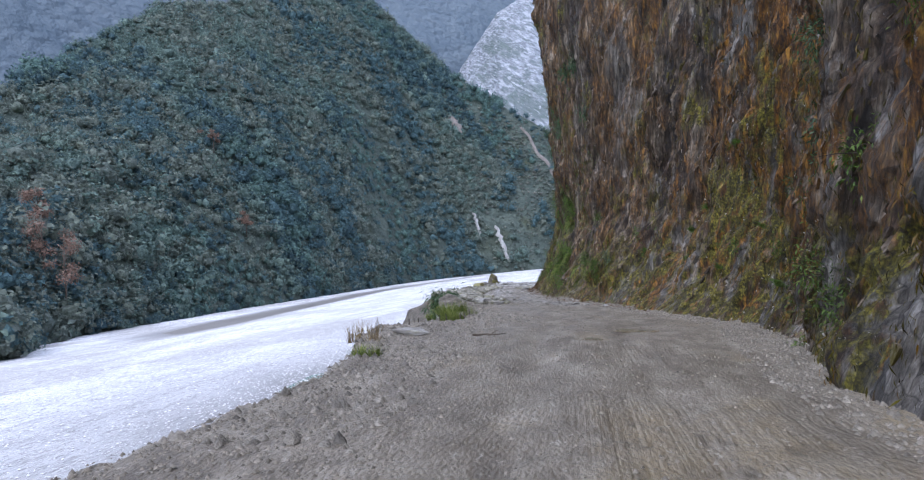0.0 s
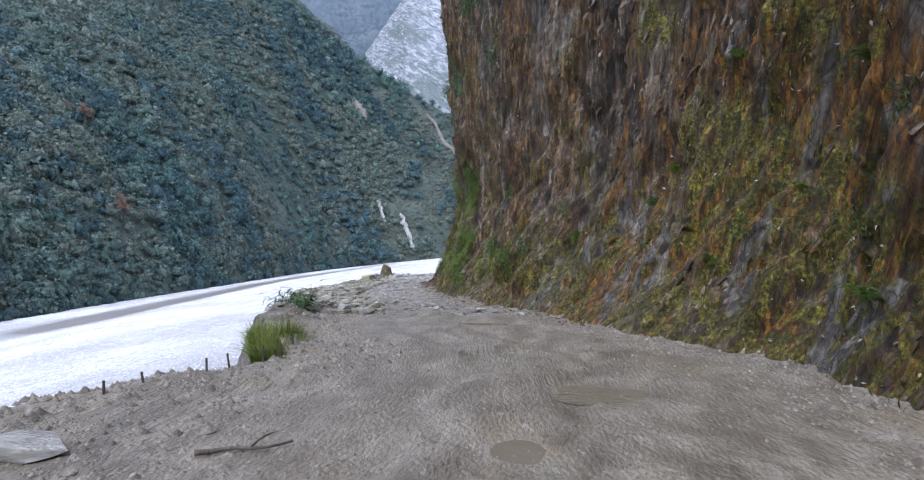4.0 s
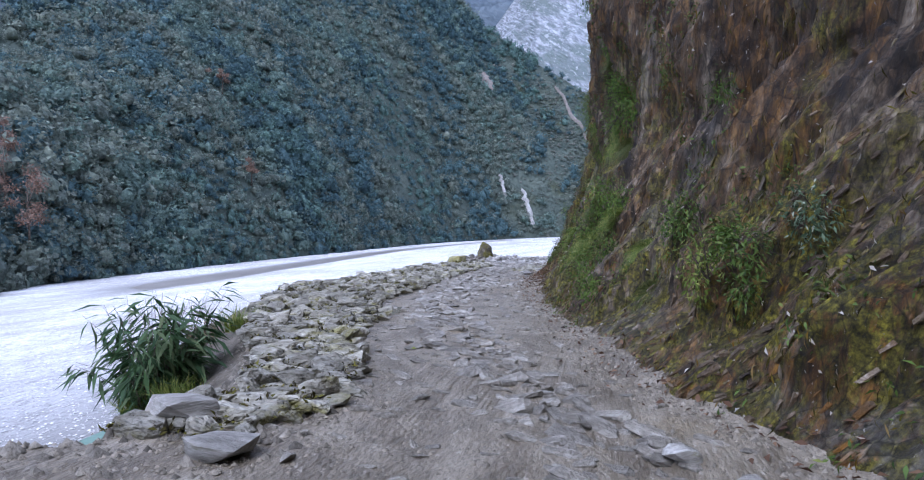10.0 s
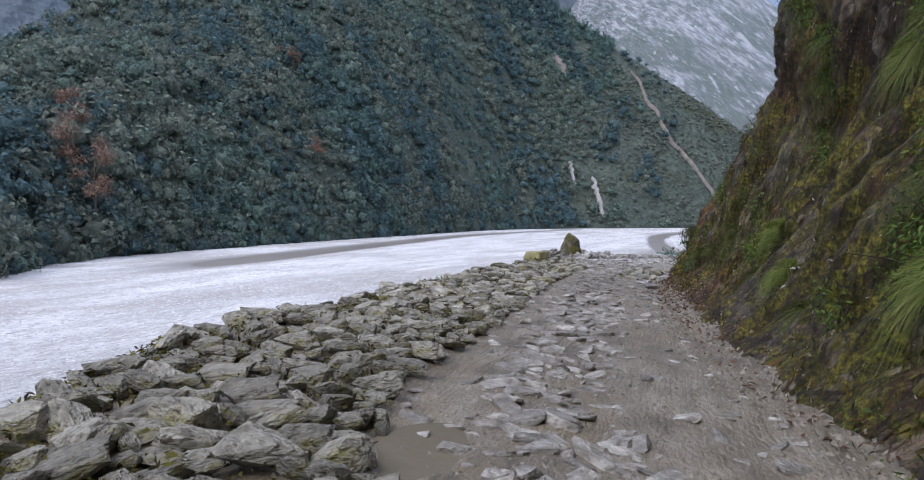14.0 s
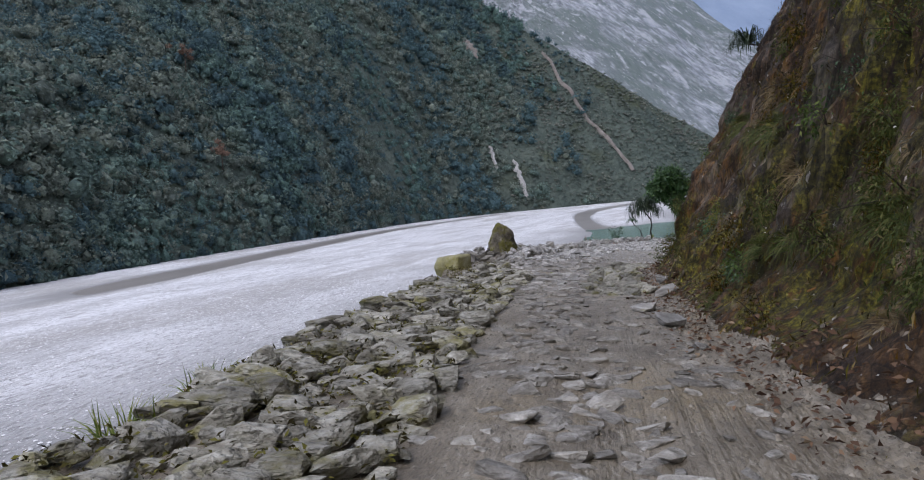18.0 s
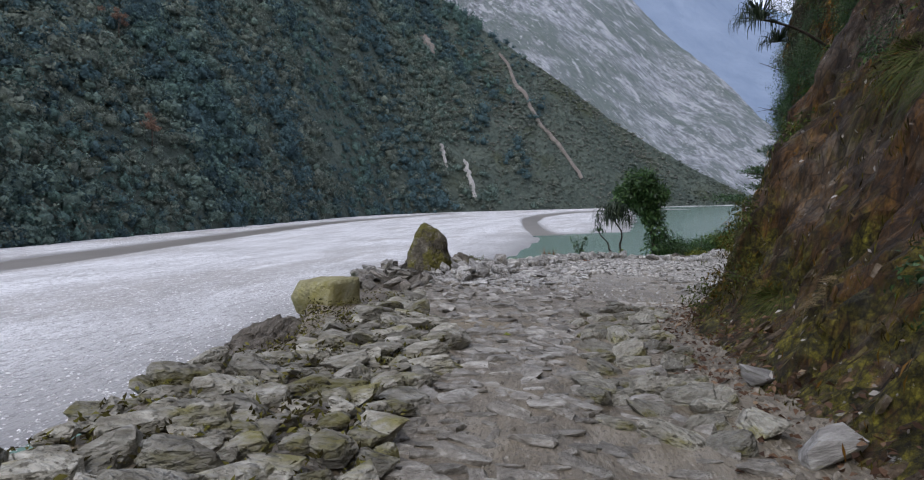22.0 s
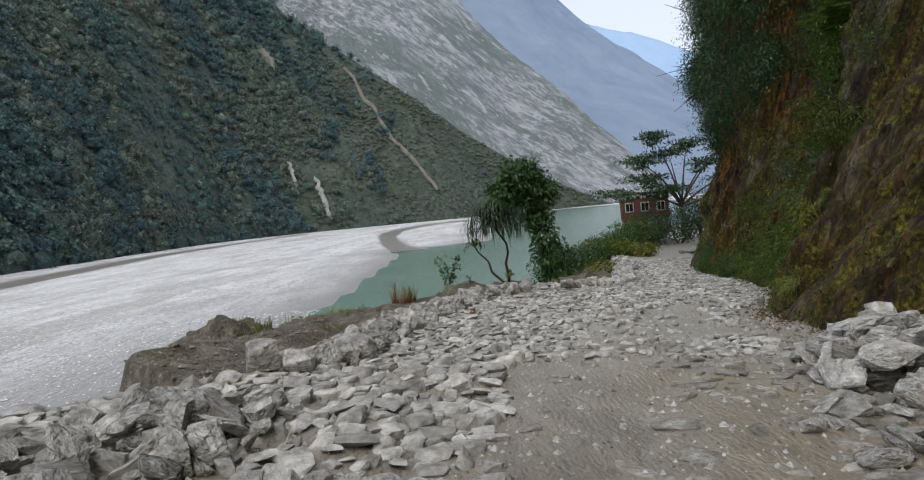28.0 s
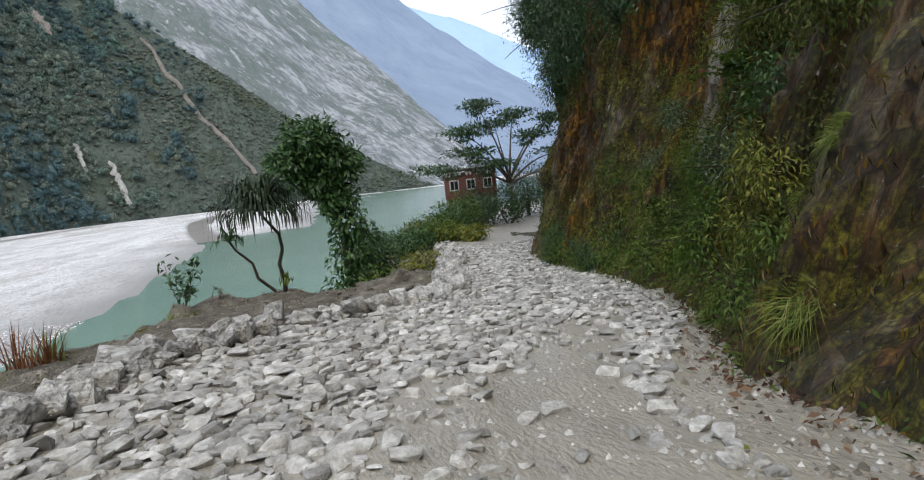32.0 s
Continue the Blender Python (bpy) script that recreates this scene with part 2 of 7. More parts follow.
    nt.links.new(drier.outputs["Y"], far_seep.inputs["Value"])
    nt.links.new(seep.outputs[0], both.inputs[0])
    nt.links.new(far_seep.outputs[0], both.inputs[1])
    col = over(col, orange, times(both.outputs[0], times(span(noise_of(runs, 0.36, 9, 0.68), 0.452, 0.52), span(noise_of(runs, 5.0, 8, 0.7), 0.36, 0.47))))
    damp, moss_n = nt.nodes.new("ShaderNodeMapRange"), nt.nodes.new("ShaderNodeMath")
    damp.inputs["From Min"].default_value, damp.inputs["From Max"].default_value, damp.inputs["To Min"].default_value, damp.inputs["To Max"].default_value = 0.0, 5.5, 0.07, -0.06
    nt.links.new(drier.outputs["Z"], damp.inputs["Value"])
    nt.links.new(noise_of(plain, 0.33, 9, 0.68), moss_n.inputs[0])
    nt.links.new(damp.outputs[0], moss_n.inputs[1])
    col = over(col, green, times(span(moss_n.outputs[0], 0.475, 0.545), span(noise_of(beds, 4.5, 9, 0.7), 0.43, 0.50)))
    grey = ramp_of(noise_of(beds, 4.0, 12, 0.75), [(0.36, (0.045, 0.040, 0.034)), (0.50, (0.150, 0.136, 0.115)), (0.60, (0.25, 0.232, 0.205)), (0.70, (0.45, 0.425, 0.385))])
    col = over(col, grey, times(seep.outputs[0], times(span(noise_of(mapped((-30, 0, 0), (1.0, 1.0, 0.4)), 0.52, 7, 0.66), 0.535, 0.585), span(noise_of(beds, 3.0, 8, 0.7), 0.42, 0.50))))
    col = shaded(col, flakes_of(beds, 7.0, "F1", "Color"), 0.15, 0.85, 0.55, 1.55)
    pale = ramp_of(noise_of(plain, 14, 6), [(0.3, (0.30, 0.27, 0.23)), (0.7, (0.60, 0.57, 0.52))])
    col = over(col, pale, span(noise_of(beds, 7.5, 10, 0.75), 0.635, 0.66))
    col = over(col, pale, times(span(noise_of(plain, 24.0, 6, 0.7), 0.655, 0.68), span(noise_of(plain, 0.9, 4), 0.42, 0.55)))
    streaks = mapped((-26, 0, 0), (1.0, 1.0, 0.13))
    col = shaded(col, noise_of(streaks, 11.0, 8, 0.75), 0.36, 0.64, 0.40, 1.65)
    col = shaded(col, flakes_of(beds, 7.0, "DISTANCE_TO_EDGE", "Distance"), 0.0, 0.05, 0.45, 1.0)
    nt.links.new(col, bsdf.inputs["Base Color"])
    rr = nt.nodes.new("ShaderNodeMapRange")
    rr.inputs["To Min"].default_value, rr.inputs["To Max"].default_value = 0.42, 0.92
    nt.links.new(noise_of(runs, 0.9, 6), rr.inputs["Value"])
    nt.links.new(rr.outputs[0], bsdf.inputs["Roughness"])
    b1_ = nt.nodes.new("ShaderNodeBump")
    b1_.inputs["Strength"].default_value, b1_.inputs["Distance"].default_value = 1.0, 0.16
    nt.links.new(flakes_of(beds, 7.0, "SMOOTH_F1", "Distance"), b1_.inputs["Height"])
    b2_ = nt.nodes.new("ShaderNodeBump")
    b2_.inputs["Strength"].default_value, b2_.inputs["Distance"].default_value = 1.0, 0.14
    nt.links.new(noise_of(streaks, 9.0, 10, 0.75), b2_.inputs["Height"])
    nt.links.new(b1_.outputs[0], b2_.inputs["Normal"])
    nt.links.new(b2_.outputs[0], bsdf.inputs["Normal"])
    return mat


ROCK = cliff_material()


def wet_shore(mat, level, top):
    """Darkens the gravel where it lies low and soaked beside the water."""
    nt = mat.node_tree
    bsdf = nt.nodes["Principled BSDF"]
    old = bsdf.inputs["Base Color"].links[0].from_socket
    co, sep, mr, mix = nt.nodes.new("ShaderNodeTexCoord"), nt.nodes.new("ShaderNodeSeparateXYZ"), nt.nodes.new("ShaderNodeMapRange"), nt.nodes.new("ShaderNodeMix")
    mr.inputs["From Min"].default_value, mr.inputs["From Max"].default_value = level, top
    mix.data_type = "RGBA"
    nt.links.new(co.outputs["Object"], sep.inputs[0])
    nt.links.new(sep.outputs["Z"], mr.inputs["Value"])
    nt.links.new(mr.outputs[0], mix.inputs["Factor"])
    mix.inputs["A"].default_value = (0.31, 0.305, 0.295, 1)
    nt.links.new(old, mix.inputs["B"])
    nt.links.new(mix.outputs["Result"], bsdf.inputs["Base Color"])


def tyre_grooves(mat):
    """Fine lengthwise grooves left by tyres in the mud."""
    nt = mat.node_tree
    bsdf = nt.nodes["Principled BSDF"]
    old = bsdf.inputs["Normal"].links[0].from_socket
    co, mp, n, bp = nt.nodes.new("ShaderNodeTexCoord"), nt.nodes.new("ShaderNodeMapping"), nt.nodes.new("ShaderNodeTexNoise"), nt.nodes.new("ShaderNodeBump")
    mp.inputs["Scale"].default_value = (11.0, 0.28, 1.0)
    n.inputs["Scale"].default_value, n.inputs["Detail"].default_value, n.inputs["Distortion"].default_value = 1.0, 3.0, 0.5
    bp.inputs["Distance"].default_value = 0.08
    where, amount = nt.nodes.new("ShaderNodeTexNoise"), nt.nodes.new("ShaderNodeMapRange")
    where.inputs["Scale"].default_value = 0.35
    amount.inputs["From Min"].default_value, amount.inputs["From Max"].default_value, amount.inputs["To Max"].default_value = 0.49, 0.60, 0.48
    nt.links.new(co.outputs["Object"], where.inputs["Vector"])
    nt.links.new(where.outputs["Fac"], amount.inputs["Value"])
    nt.links.new(amount.outputs[0], bp.inputs["Strength"])
    nt.links.new(co.outputs["Object"], mp.inputs["Vector"])
    nt.links.new(mp.outputs[0], n.inputs["Vector"])
    nt.links.new(n.outputs["Fac"], bp.inputs["Height"])
    nt.links.new(old, bp.inputs["Normal"])
    nt.links.new(bp.outputs[0], bsdf.inputs["Normal"])
    worn, dark, mul = nt.nodes.new("ShaderNodeMapRange"), nt.nodes.new("ShaderNodeMix"), nt.nodes.new("ShaderNodeMath")
    worn.inputs["From Min"].default_value, worn.inputs["From Max"].default_value, worn.inputs["To Max"].default_value = 0.53, 0.63, 0.9
    nt.links.new(n.outputs["Fac"], worn.inputs["Value"])
    mul.operation, mul.use_clamp = "MULTIPLY", True
    nt.links.new(worn.outputs[0], mul.inputs[0])
    nt.links.new(amount.outputs[0], mul.inputs[1])
    dark.data_type = "RGBA"
    colour = bsdf.inputs["Base Color"].links[0].from_socket
    nt.links.new(mul.outputs[0], dark.inputs["Factor"])
    nt.links.new(colour, dark.inputs["A"])
    dark.inputs["B"].default_value = (0.085, 0.069, 0.047, 1)
    place, fade, still, silt, pale = (nt.nodes.new("ShaderNode" + k) for k in ("SeparateXYZ", "MapRange", "Math", "MapRange", "Mix"))
    nt.links.new(co.outputs["Object"], place.inputs[0])
    fade.inputs["From Min"].default_value, fade.inputs["From Max"].default_value, fade.inputs["To Min"].default_value, fade.inputs["To Max"].default_value = 46, 53, 1.0, 0.12
    nt.links.new(place.outputs["Y"], fade.inputs["Value"])
    still.operation = "MULTIPLY"
    nt.links.new(amount.outputs[0], still.inputs[0])
    nt.links.new(fade.outputs[0], still.inputs[1])
    nt.links.new(still.outputs[0], bp.inputs["Strength"])
    nt.links.new(still.outputs[0], mul.inputs[1])
    silt.inputs["From Min"].default_value, silt.inputs["From Max"].default_value, silt.inputs["To Max"].default_value = 49, 56, 0.6
    nt.links.new(place.outputs["Y"], silt.inputs["Value"])
    pale.data_type = "RGBA"
    nt.links.new(silt.outputs[0], pale.inputs["Factor"])
    nt.links.new(dark.outputs["Result"], pale.inputs["A"])
    pale.inputs["B"].default_value = (0.40, 0.375, 0.32, 1)
    nt.links.new(pale.outputs["Result"], bsdf.inputs["Base Color"])


wet_shore(GRAVEL, -7.95, -7.66)
tyre_grooves(MUD)
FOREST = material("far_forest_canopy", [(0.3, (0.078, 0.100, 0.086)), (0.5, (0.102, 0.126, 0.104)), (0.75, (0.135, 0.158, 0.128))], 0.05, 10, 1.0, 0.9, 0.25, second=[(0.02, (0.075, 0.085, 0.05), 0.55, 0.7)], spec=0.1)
SLIDE = material("grey_landslide_rubble", [(0.36, (0.16, 0.176, 0.186)), (0.46, (0.245, 0.262, 0.278)), (0.54, (0.325, 0.343, 0.362)), (0.64, (0.44, 0.458, 0.48))], 0.22, 14, 1.0, 1.0, 0.3, stretch=(0.30, 0.25, 1.0), turn=(0, -50, 0), second=[(0.016, (0.15, 0.178, 0.168), 0.49, 0.58), (0.10, (0.165, 0.19, 0.188), 0.52, 0.58), (0.45, (0.43, 0.445, 0.46), 0.60, 0.65), (0.06, (0.38, 0.395, 0.41), 0.585, 0.63)], spec=0.1)
# FARHILL and FARHILL2: aerial haze is put into the blue base colours
FARHILL = material("far_ridge_haze_tint", [(0.3, (0.19, 0.245, 0.33)), (0.7, (0.26, 0.32, 0.41))], 0.006, 8, 1.0, 0.2, 0.02, spec=0.0)
# MISTHILL: the mist before this wooded mountain is mixed into its colour
MISTHILL = material("wooded_mountain_mist_tint", [(0.3, (0.11, 0.14, 0.165)), (0.7, (0.155, 0.185, 0.205))], 0.02, 10, 1.0, 0.6, 0.05, spec=0.0)
FARHILL2 = material("farther_ridge_haze_tint", [(0.3, (0.33, 0.46, 0.64)), (0.7, (0.38, 0.51, 0.69))], 0.004, 8, 1.0, 0.2, 0.02, spec=0.0)
EARTH = material("brown_earth_bank", [(0.32, (0.075, 0.064, 0.048)), (0.52, (0.155, 0.136, 0.108)), (0.70, (0.27, 0.245, 0.205))], 3.2, 12, 0.95, 0.9, 22, second=[(0.7, (0.085, 0.088, 0.028), 0.57, 0.68), (16.0, (0.34, 0.32, 0.285), 0.60, 0.66)])

# ---- plan ----
SLOPE_Y, SLOPE_X = -0.0282, -0.0860
RIVER = -8.0
LEFT = [(-30, -3.2), (0, -3.1), (2, -3.35), (4.7, -4.2), (6.5, -4.5), (7.9, -4.3), (8.8, -3.4), (9.8, -2.95), (10.9, -3.1), (12, -3.7), (13.4, -4.3), (14.5, -4.8), (15.3, -5.0), (16.0, -4.8), (16.8, -4.0), (18.3, -3.7), (19.5, -4.2), (20.6, -4.95), (21.7, -5.65), (24.4, -6.95), (26.5, -7.7), (31, -7.8), (39, -7.9), (44, -7.8), (46, -8.5), (50, -8.7), (53, -8.3),
        (54.5, -6.0), (57, -5.1), (60.3, -3.9), (62, -2.5), (63, -0.8), (64.3, 0.8), (66.5, 1.7), (73.5, 4.3), (77.5, 5.4), (95, 12), (140, 30)]
RIGHT = [(-300, 2.6), (-30, 2.6), (1, 2.8), (6, 3.9), (9.3, 4.1), (11, 3.4), (12.6, 2.6), (14.5, 2.1), (18.5, 0.8), (20.3, -0.2), (23.6, -1.0), (26.7, -1.65), (28, -2.0), (30, -2.4), (34, -2.85), (38, -3.28), (41, -3.4), (45, -3.3), (46.5, -3.3), (48.8, -2.5), (50, -1.5), (52, -0.1),
         (54, 0.55), (56, 0.85), (57.8, 1.2), (59, 1.95), (60.5, 3.0), (62.3, 3.75), (65.5, 4.6), (70.3, 5.7), (72.5, 6.8), (78, 12.0), (95, 26), (140, 62), (300, 220), (700, 520)]
BENCH = [(-30, 0.0), (52, 0.0), (55, 1.5), (57, 3.7), (60, 3.3), (64, 5.4), (66.5, 5.2), (68.4, 6.0), (69.4, 4.5), (74, 4.4), (78, 3.2), (85, 3.9), (95, 5.0), (140, 8)]


def plane(x, y):
    return SLOPE_Y * (np.asarray(y) - 20) + SLOPE_X * (np.clip(x, -12, 8) + 3)


PUDDLES = [(1.3, 7.6, 0.75, 0.6), (0.15, 15.2, 0.8, 0.55), (-4.55, 25.0, 0.42, 0.65), (0.2, 5.6, 0.45, 0.7), (11.4, 81.0, 1.0, 2.8)]


def heap_weight(x, y):
    """The dumped earth heap on the edge where the road bulges."""
    return np.exp(-(((x + 4.5) / 0.7) ** 2 + ((y - 14.9) / 0.75) ** 2))


def ground_z(x, y):
    """Height of the road, its bank and the bench below it."""
    x, y = np.asarray(x, float), np.asarray(y, float)
    le, ri = lerp_at(y, LEFT), lerp_at(y, RIGHT)
    dx = le - x + 0.16 * fbm(y * 1.3, x * 0.8, seed=5)
    width = lerp_at(y, BENCH)
    step = np.clip((y - 52.5) / 3, 0, 1) * 0.38
    base = plane(np.maximum(x, le - width), y)
    bench = np.clip(dx / 0.35, 0, 1) * step + 0.9 * np.clip((y - 69.4) / 2.5, 0, 1) * np.clip(dx - 1.3, 0, 1)
    past = np.maximum(dx - width, 0)
    past = past * (1 + 0.45 * fbm(y * 0.31, x * 0.6, seed=7))
    steep = lerp_at(y, [(8, 2.6), (10, 4.5), (13, 4.5), (16, 2.6)]) + 0.5 * fbm(y * 0.17, x * 0.2, seed=9)
    apron = lerp_at(y, [(16.6, 0.0), (17.6, 1.5), (19, 2.0), (22, 1.9), (24.4, 1.4), (26, 0.0)])
    drop = np.minimum(0.45 * np.minimum(past, apron) + np.maximum(past - apron, 0) * steep, 40)
    ruts = -0.05 * np.exp(-(((x - (le + ri) / 2) + 0.5) / 0.3) ** 2) - 0.05 * np.exp(-(((x - (le + ri) / 2) - 1.0) / 0.3) ** 2)
    rough = 0.05 * fbm(x * 0.9, y * 0.9, seed=3) + 0.035 * fbm(x * 3.5, y * 3.5, seed=4) + (0.12 * np.clip(dx, 0, 2)) * fbm(x * 1.5, y * 1.5, seed=6) + 0.06 * np.clip(dx * 2, 0, 1) * fbm(x * 5, y * 5, seed=8)
    z = base - bench - drop + rough + ruts
    rise = np.maximum(x - ri, 0)
    z = z + 0.42 * heap_weight(x, y) * (1 + 0.3 * fbm(x * 2.5, y * 2.5, seed=16))
    for px, py, rx, ry in PUDDLES:
        w = np.exp(-(((x - px) / rx) ** 2 + ((y - py) / ry) ** 2) ** 1.5)
        z = z * (1 - w) + (plane(x, y) - 0.06 + 0.15 * rough) * w
    return np.maximum(z + 0.35 * np.minimum(rise, 0.6), RIVER - 1.5)

# ---- setting ----
ys = np.concatenate([np.arange(-80, -24, 0.8), np.arange(-24, 70, 0.16), np.arange(70, 140, 0.5)])
us = np.concatenate([np.linspace(0, 0.25, 24)[:-1], np.linspace(0.25, 0.36, 40)[:-1], np.linspace(0.36, 0.9, 70)[:-1], np.linspace(0.9, 1, 6)])
U, Y = np.meshgrid(us, ys)
x0 = lerp_at(Y, LEFT) - lerp_at(Y, BENCH) - 6.0
x1 = lerp_at(Y, RIGHT) + 2.0
XG = x0 + (x1 - x0) * U
road = tagged(grid_object("road", XG, Y, ground_z(XG, Y), MUD, flip=True), "rough grey mud mountain road with a crumbling edge", "road", kind="structure")
road.data.materials.append(EARTH)
past_edge = (lerp_at(Y, LEFT) - 0.15 + 0.3 * fbm(XG * 0.8, Y * 0.8, seed=15) - XG)
road.data.polygons.foreach_set("material_index", (np.maximum(past_edge, heap_weight(XG, Y) - 0.25)[:-1, :-1].ravel() > 0).astype(np.int32))

FAR_SHORE = [(-22, 640), (-17, 620), (-10, 560), (-5, 505), (0, 475), (5, 450), (10, 425), (15, 385), (20, 315), (25, 262), (30, 224), (38, 184), (45, 158), (52, 141), (57, 122), (62, 98), (75, 92), (100, 100), (180, 140)]
# river bed: one sheet of pale gravel, out to the horizon
gx = np.concatenate([np.arange(-420, -150, 10.0), np.arange(-150, 60, 1.6), np.arange(60, 700, 12.0)])
gy = np.concatenate([np.arange(-260, 0, 10.0), np.arange(0, 200, 1.6), np.arange(200, 420, 4.0), np.arange(420, 1400, 20.0)])
GX, GY = np.meshgrid(gx, gy)
NEAR_SHORE = [(-260, -24), (10, -20.5), (24, -21.5), (34, -24), (46, -25.5), (60, -24), (70, -22), (88, -18), (96, -15), (108, -13), (140, -8.7), (165, -6.5), (178, -4.8), (190, -4.4), (197, 2), (204, 18), (280, 31), (370, 43), (520, 70), (600, 90), (1400, 200)]
CHANNEL = [(-3.5, 192), (-6.0, 208), (-8.0, 235), (-10.0, 280), (-9.0, 330), (-1.0, 385), (16, 430), (44, 462), (90, 490)]
ct = np.linspace(0, len(CHANNEL) - 1, 90)
chx, chy = (np.interp(ct, range(len(CHANNEL)), [p[k] for p in CHANNEL]) for k in (0, 1))
chw = np.interp(ct, [0, 1, 3, 5, 8], [3.0, 2.6, 3.2, 6.0, 9.0])
near_ch = np.full(GX.shape, 9.0)
for a_, b_, w_ in zip(chx, chy, chw):
    near_ch = np.minimum(near_ch, np.hypot(GX - a_, (GY - b_) * 0.5) / w_)
far_r, far_a = np.hypot(GX + 4, GY - 35), np.degrees(np.arctan2(-(GX + 4), GY - 35))
shore = lerp_at(GY, NEAR_SHORE) + 1.2 * fbm(GX * 0.1, GY * 0.1, seed=21)
gz = np.where(GX < shore, 0.38 * (1 - np.exp(-(shore - GX) / 11.0)), -0.9 * (1 - np.exp(-(GX - shore) / 2.0)))
gz = gz - 0.8 * np.exp(-(near_ch**4))
strip = lerp_at(GY, [(-260, -105), (80, -84), (135, -88), (250, -94), (300, -94), (360, -84), (420, -70), (1400, 100)])
gz = gz - 0.75 * np.clip((GY - 95) / 45, 0, 1) * np.exp(-(((GX - strip) / lerp_at(GY, [(0, 9), (200, 7), (400, 6)])) ** 4))
gz = np.maximum(gz, np.clip((far_r - lerp_at(far_a, FAR_SHORE) + 16 + 6 * fbm(GX * 0.03, GY * 0.03, seed=25)) * 0.06, -1, 0.5))
gz = gz + 0.10 * fbm(GX * 0.06, GY * 0.03, seed=22) + 0.05 * fbm(GX * 0.3, GY * 0.15, seed=23)
ground = tagged(grid_object("ground", GX, GY, RIVER + gz, GRAVEL, flip=True), "pale grey gravel river bed", "river bed", kind="structure")
water = tagged(new("water", mesh_from("water", [(-45, -300, RIVER), (700, -300, RIVER), (700, 1400, RIVER), (-45, 1400, RIVER)], [(0, 1, 2, 3)], WATER)), "still turquoise silty river water", "river", kind="structure")
tx_, ty_ = np.gradient(chx), np.gradient(chy)
tn_ = np.hypot(tx_, ty_)
side_ = np.stack([ty_ / tn_, -tx_ / tn_], 1)
CHX = chx[:, None] + side_[:, :1] * np.array([-1.0, -0.4, 0.4, 1.0]) * chw[:, None] * 1.5
CHY = chy[:, None] + side_[:, 1:] * np.array([-1.0, -0.4, 0.4, 1.0]) * chw[:, None] * 1.5
tagged(grid_object("water_channel", CHX, CHY, np.full(CHX.shape, RIVER + 0.03), BROWN_WATER), "narrow grey brown side channel between gravel bars", "stream", kind="structure")
stream = tagged(new("water_stream", mesh_from("water_stream", [(-420, -300, RIVER), (-45, -300, RIVER), (-45, 1400, RIVER), (-420, 1400, RIVER)], [(0, 1, 2, 3)], BROWN_WATER)), "shallow brown stream along the far bank", "stream", kind="structure")

# cliff beside the road
PROFILE_FOOT = [(-30, 0.12), (8, 0.15), (13, 0.5), (22, 0.5), (33, 0.55), (50, 0.55), (58, 0.42), (66, 0.25), (72, 0.2), (120, 0.5)]
PROFILE_KNEE = [(-30, 3.0), (10, 3.0), (22, 3.8), (33, 3.6), (37, 4.5), (42, 8.0), (52, 9.0), (60, 5.0), (68, 4.0), (120, 6)]
PROFILE_TOP = [(-30, 0.05), (10, 0.05), (20, 0.02), (26, -0.05), (34, -0.04), (38, 0.06), (42, 0.25), (52, 0.22), (60, 0.12), (68, 0.02), (74, 0.05), (120, 0.4)]


def cliff_point(y, h):
    y, h = np.asarray(y, float), np.asarray(h, float)
    foot, knee, top = lerp_at(y, PROFILE_FOOT), lerp_at(y, PROFILE_KNEE), lerp_at(y, PROFILE_TOP)
    off = foot * np.minimum(h, knee) + top * np.maximum(h - knee, 0)
    fade = np.clip(h / 0.8, 0, 1)
    lump = 0.55 * fbm(y * 0.22, h * 0.2, seed=31) + 0.36 * fbm(y * 0.8 + h * 0.45, h * 0.35, seed=33) + 0.46 * (1 - 2 * np.abs(fbm(y * 1.1 + h * 0.55, h * 0.22 - y * 0.12, seed=35))) + 0.19 * (1 - 2 * np.abs(fbm(y * 3.4 + h * 1.5, h * 0.5 - y * 0.3, seed=36))) + 0.10 * fbm(y * 6, h * 4, seed=37)
    recess = 1.3 * np.exp(-(((y - 64.4) / 1.0) ** 2)) * np.clip((h - 1.6) / 2.0, 0, 1)
    steps = np.clip((h - 0.6) / 1.6, 0, 1) * np.clip((y - 2) / 3, 0, 1) * np.clip((23 - y) / 3, 0, 1)
    lump = lump + 0.42 * steps * (1 - 2.6 * np.abs(fbm(y * 0.42 + h * 0.22, h * 0.10 - y * 0.05, seed=38)))
    x = lerp_at(y, RIGHT) + off + recess + fade * lump - 0.05
    z = plane(lerp_at(y, RIGHT), y) + h - 0.15
    return x, z


cy = np.concatenate([np.arange(-300, -26, 5.0), np.arange(-26, 76, 0.11), np.arange(76, 120, 0.5), np.arange(120, 700, 6.0)])
ch = np.concatenate([np.arange(0, 9, 0.11), np.arange(9, 20, 0.3), np.arange(20, 46, 1.0)])
CH, CY = np.meshgrid(ch, cy)
CX, CZ = cliff_point(CY, CH)
cliff = tagged(grid_object("cliff", CX, CY, CZ, ROCK, flip=True), "steep mossy brown rock cliff with seeping stains", "cliff", kind="structure")
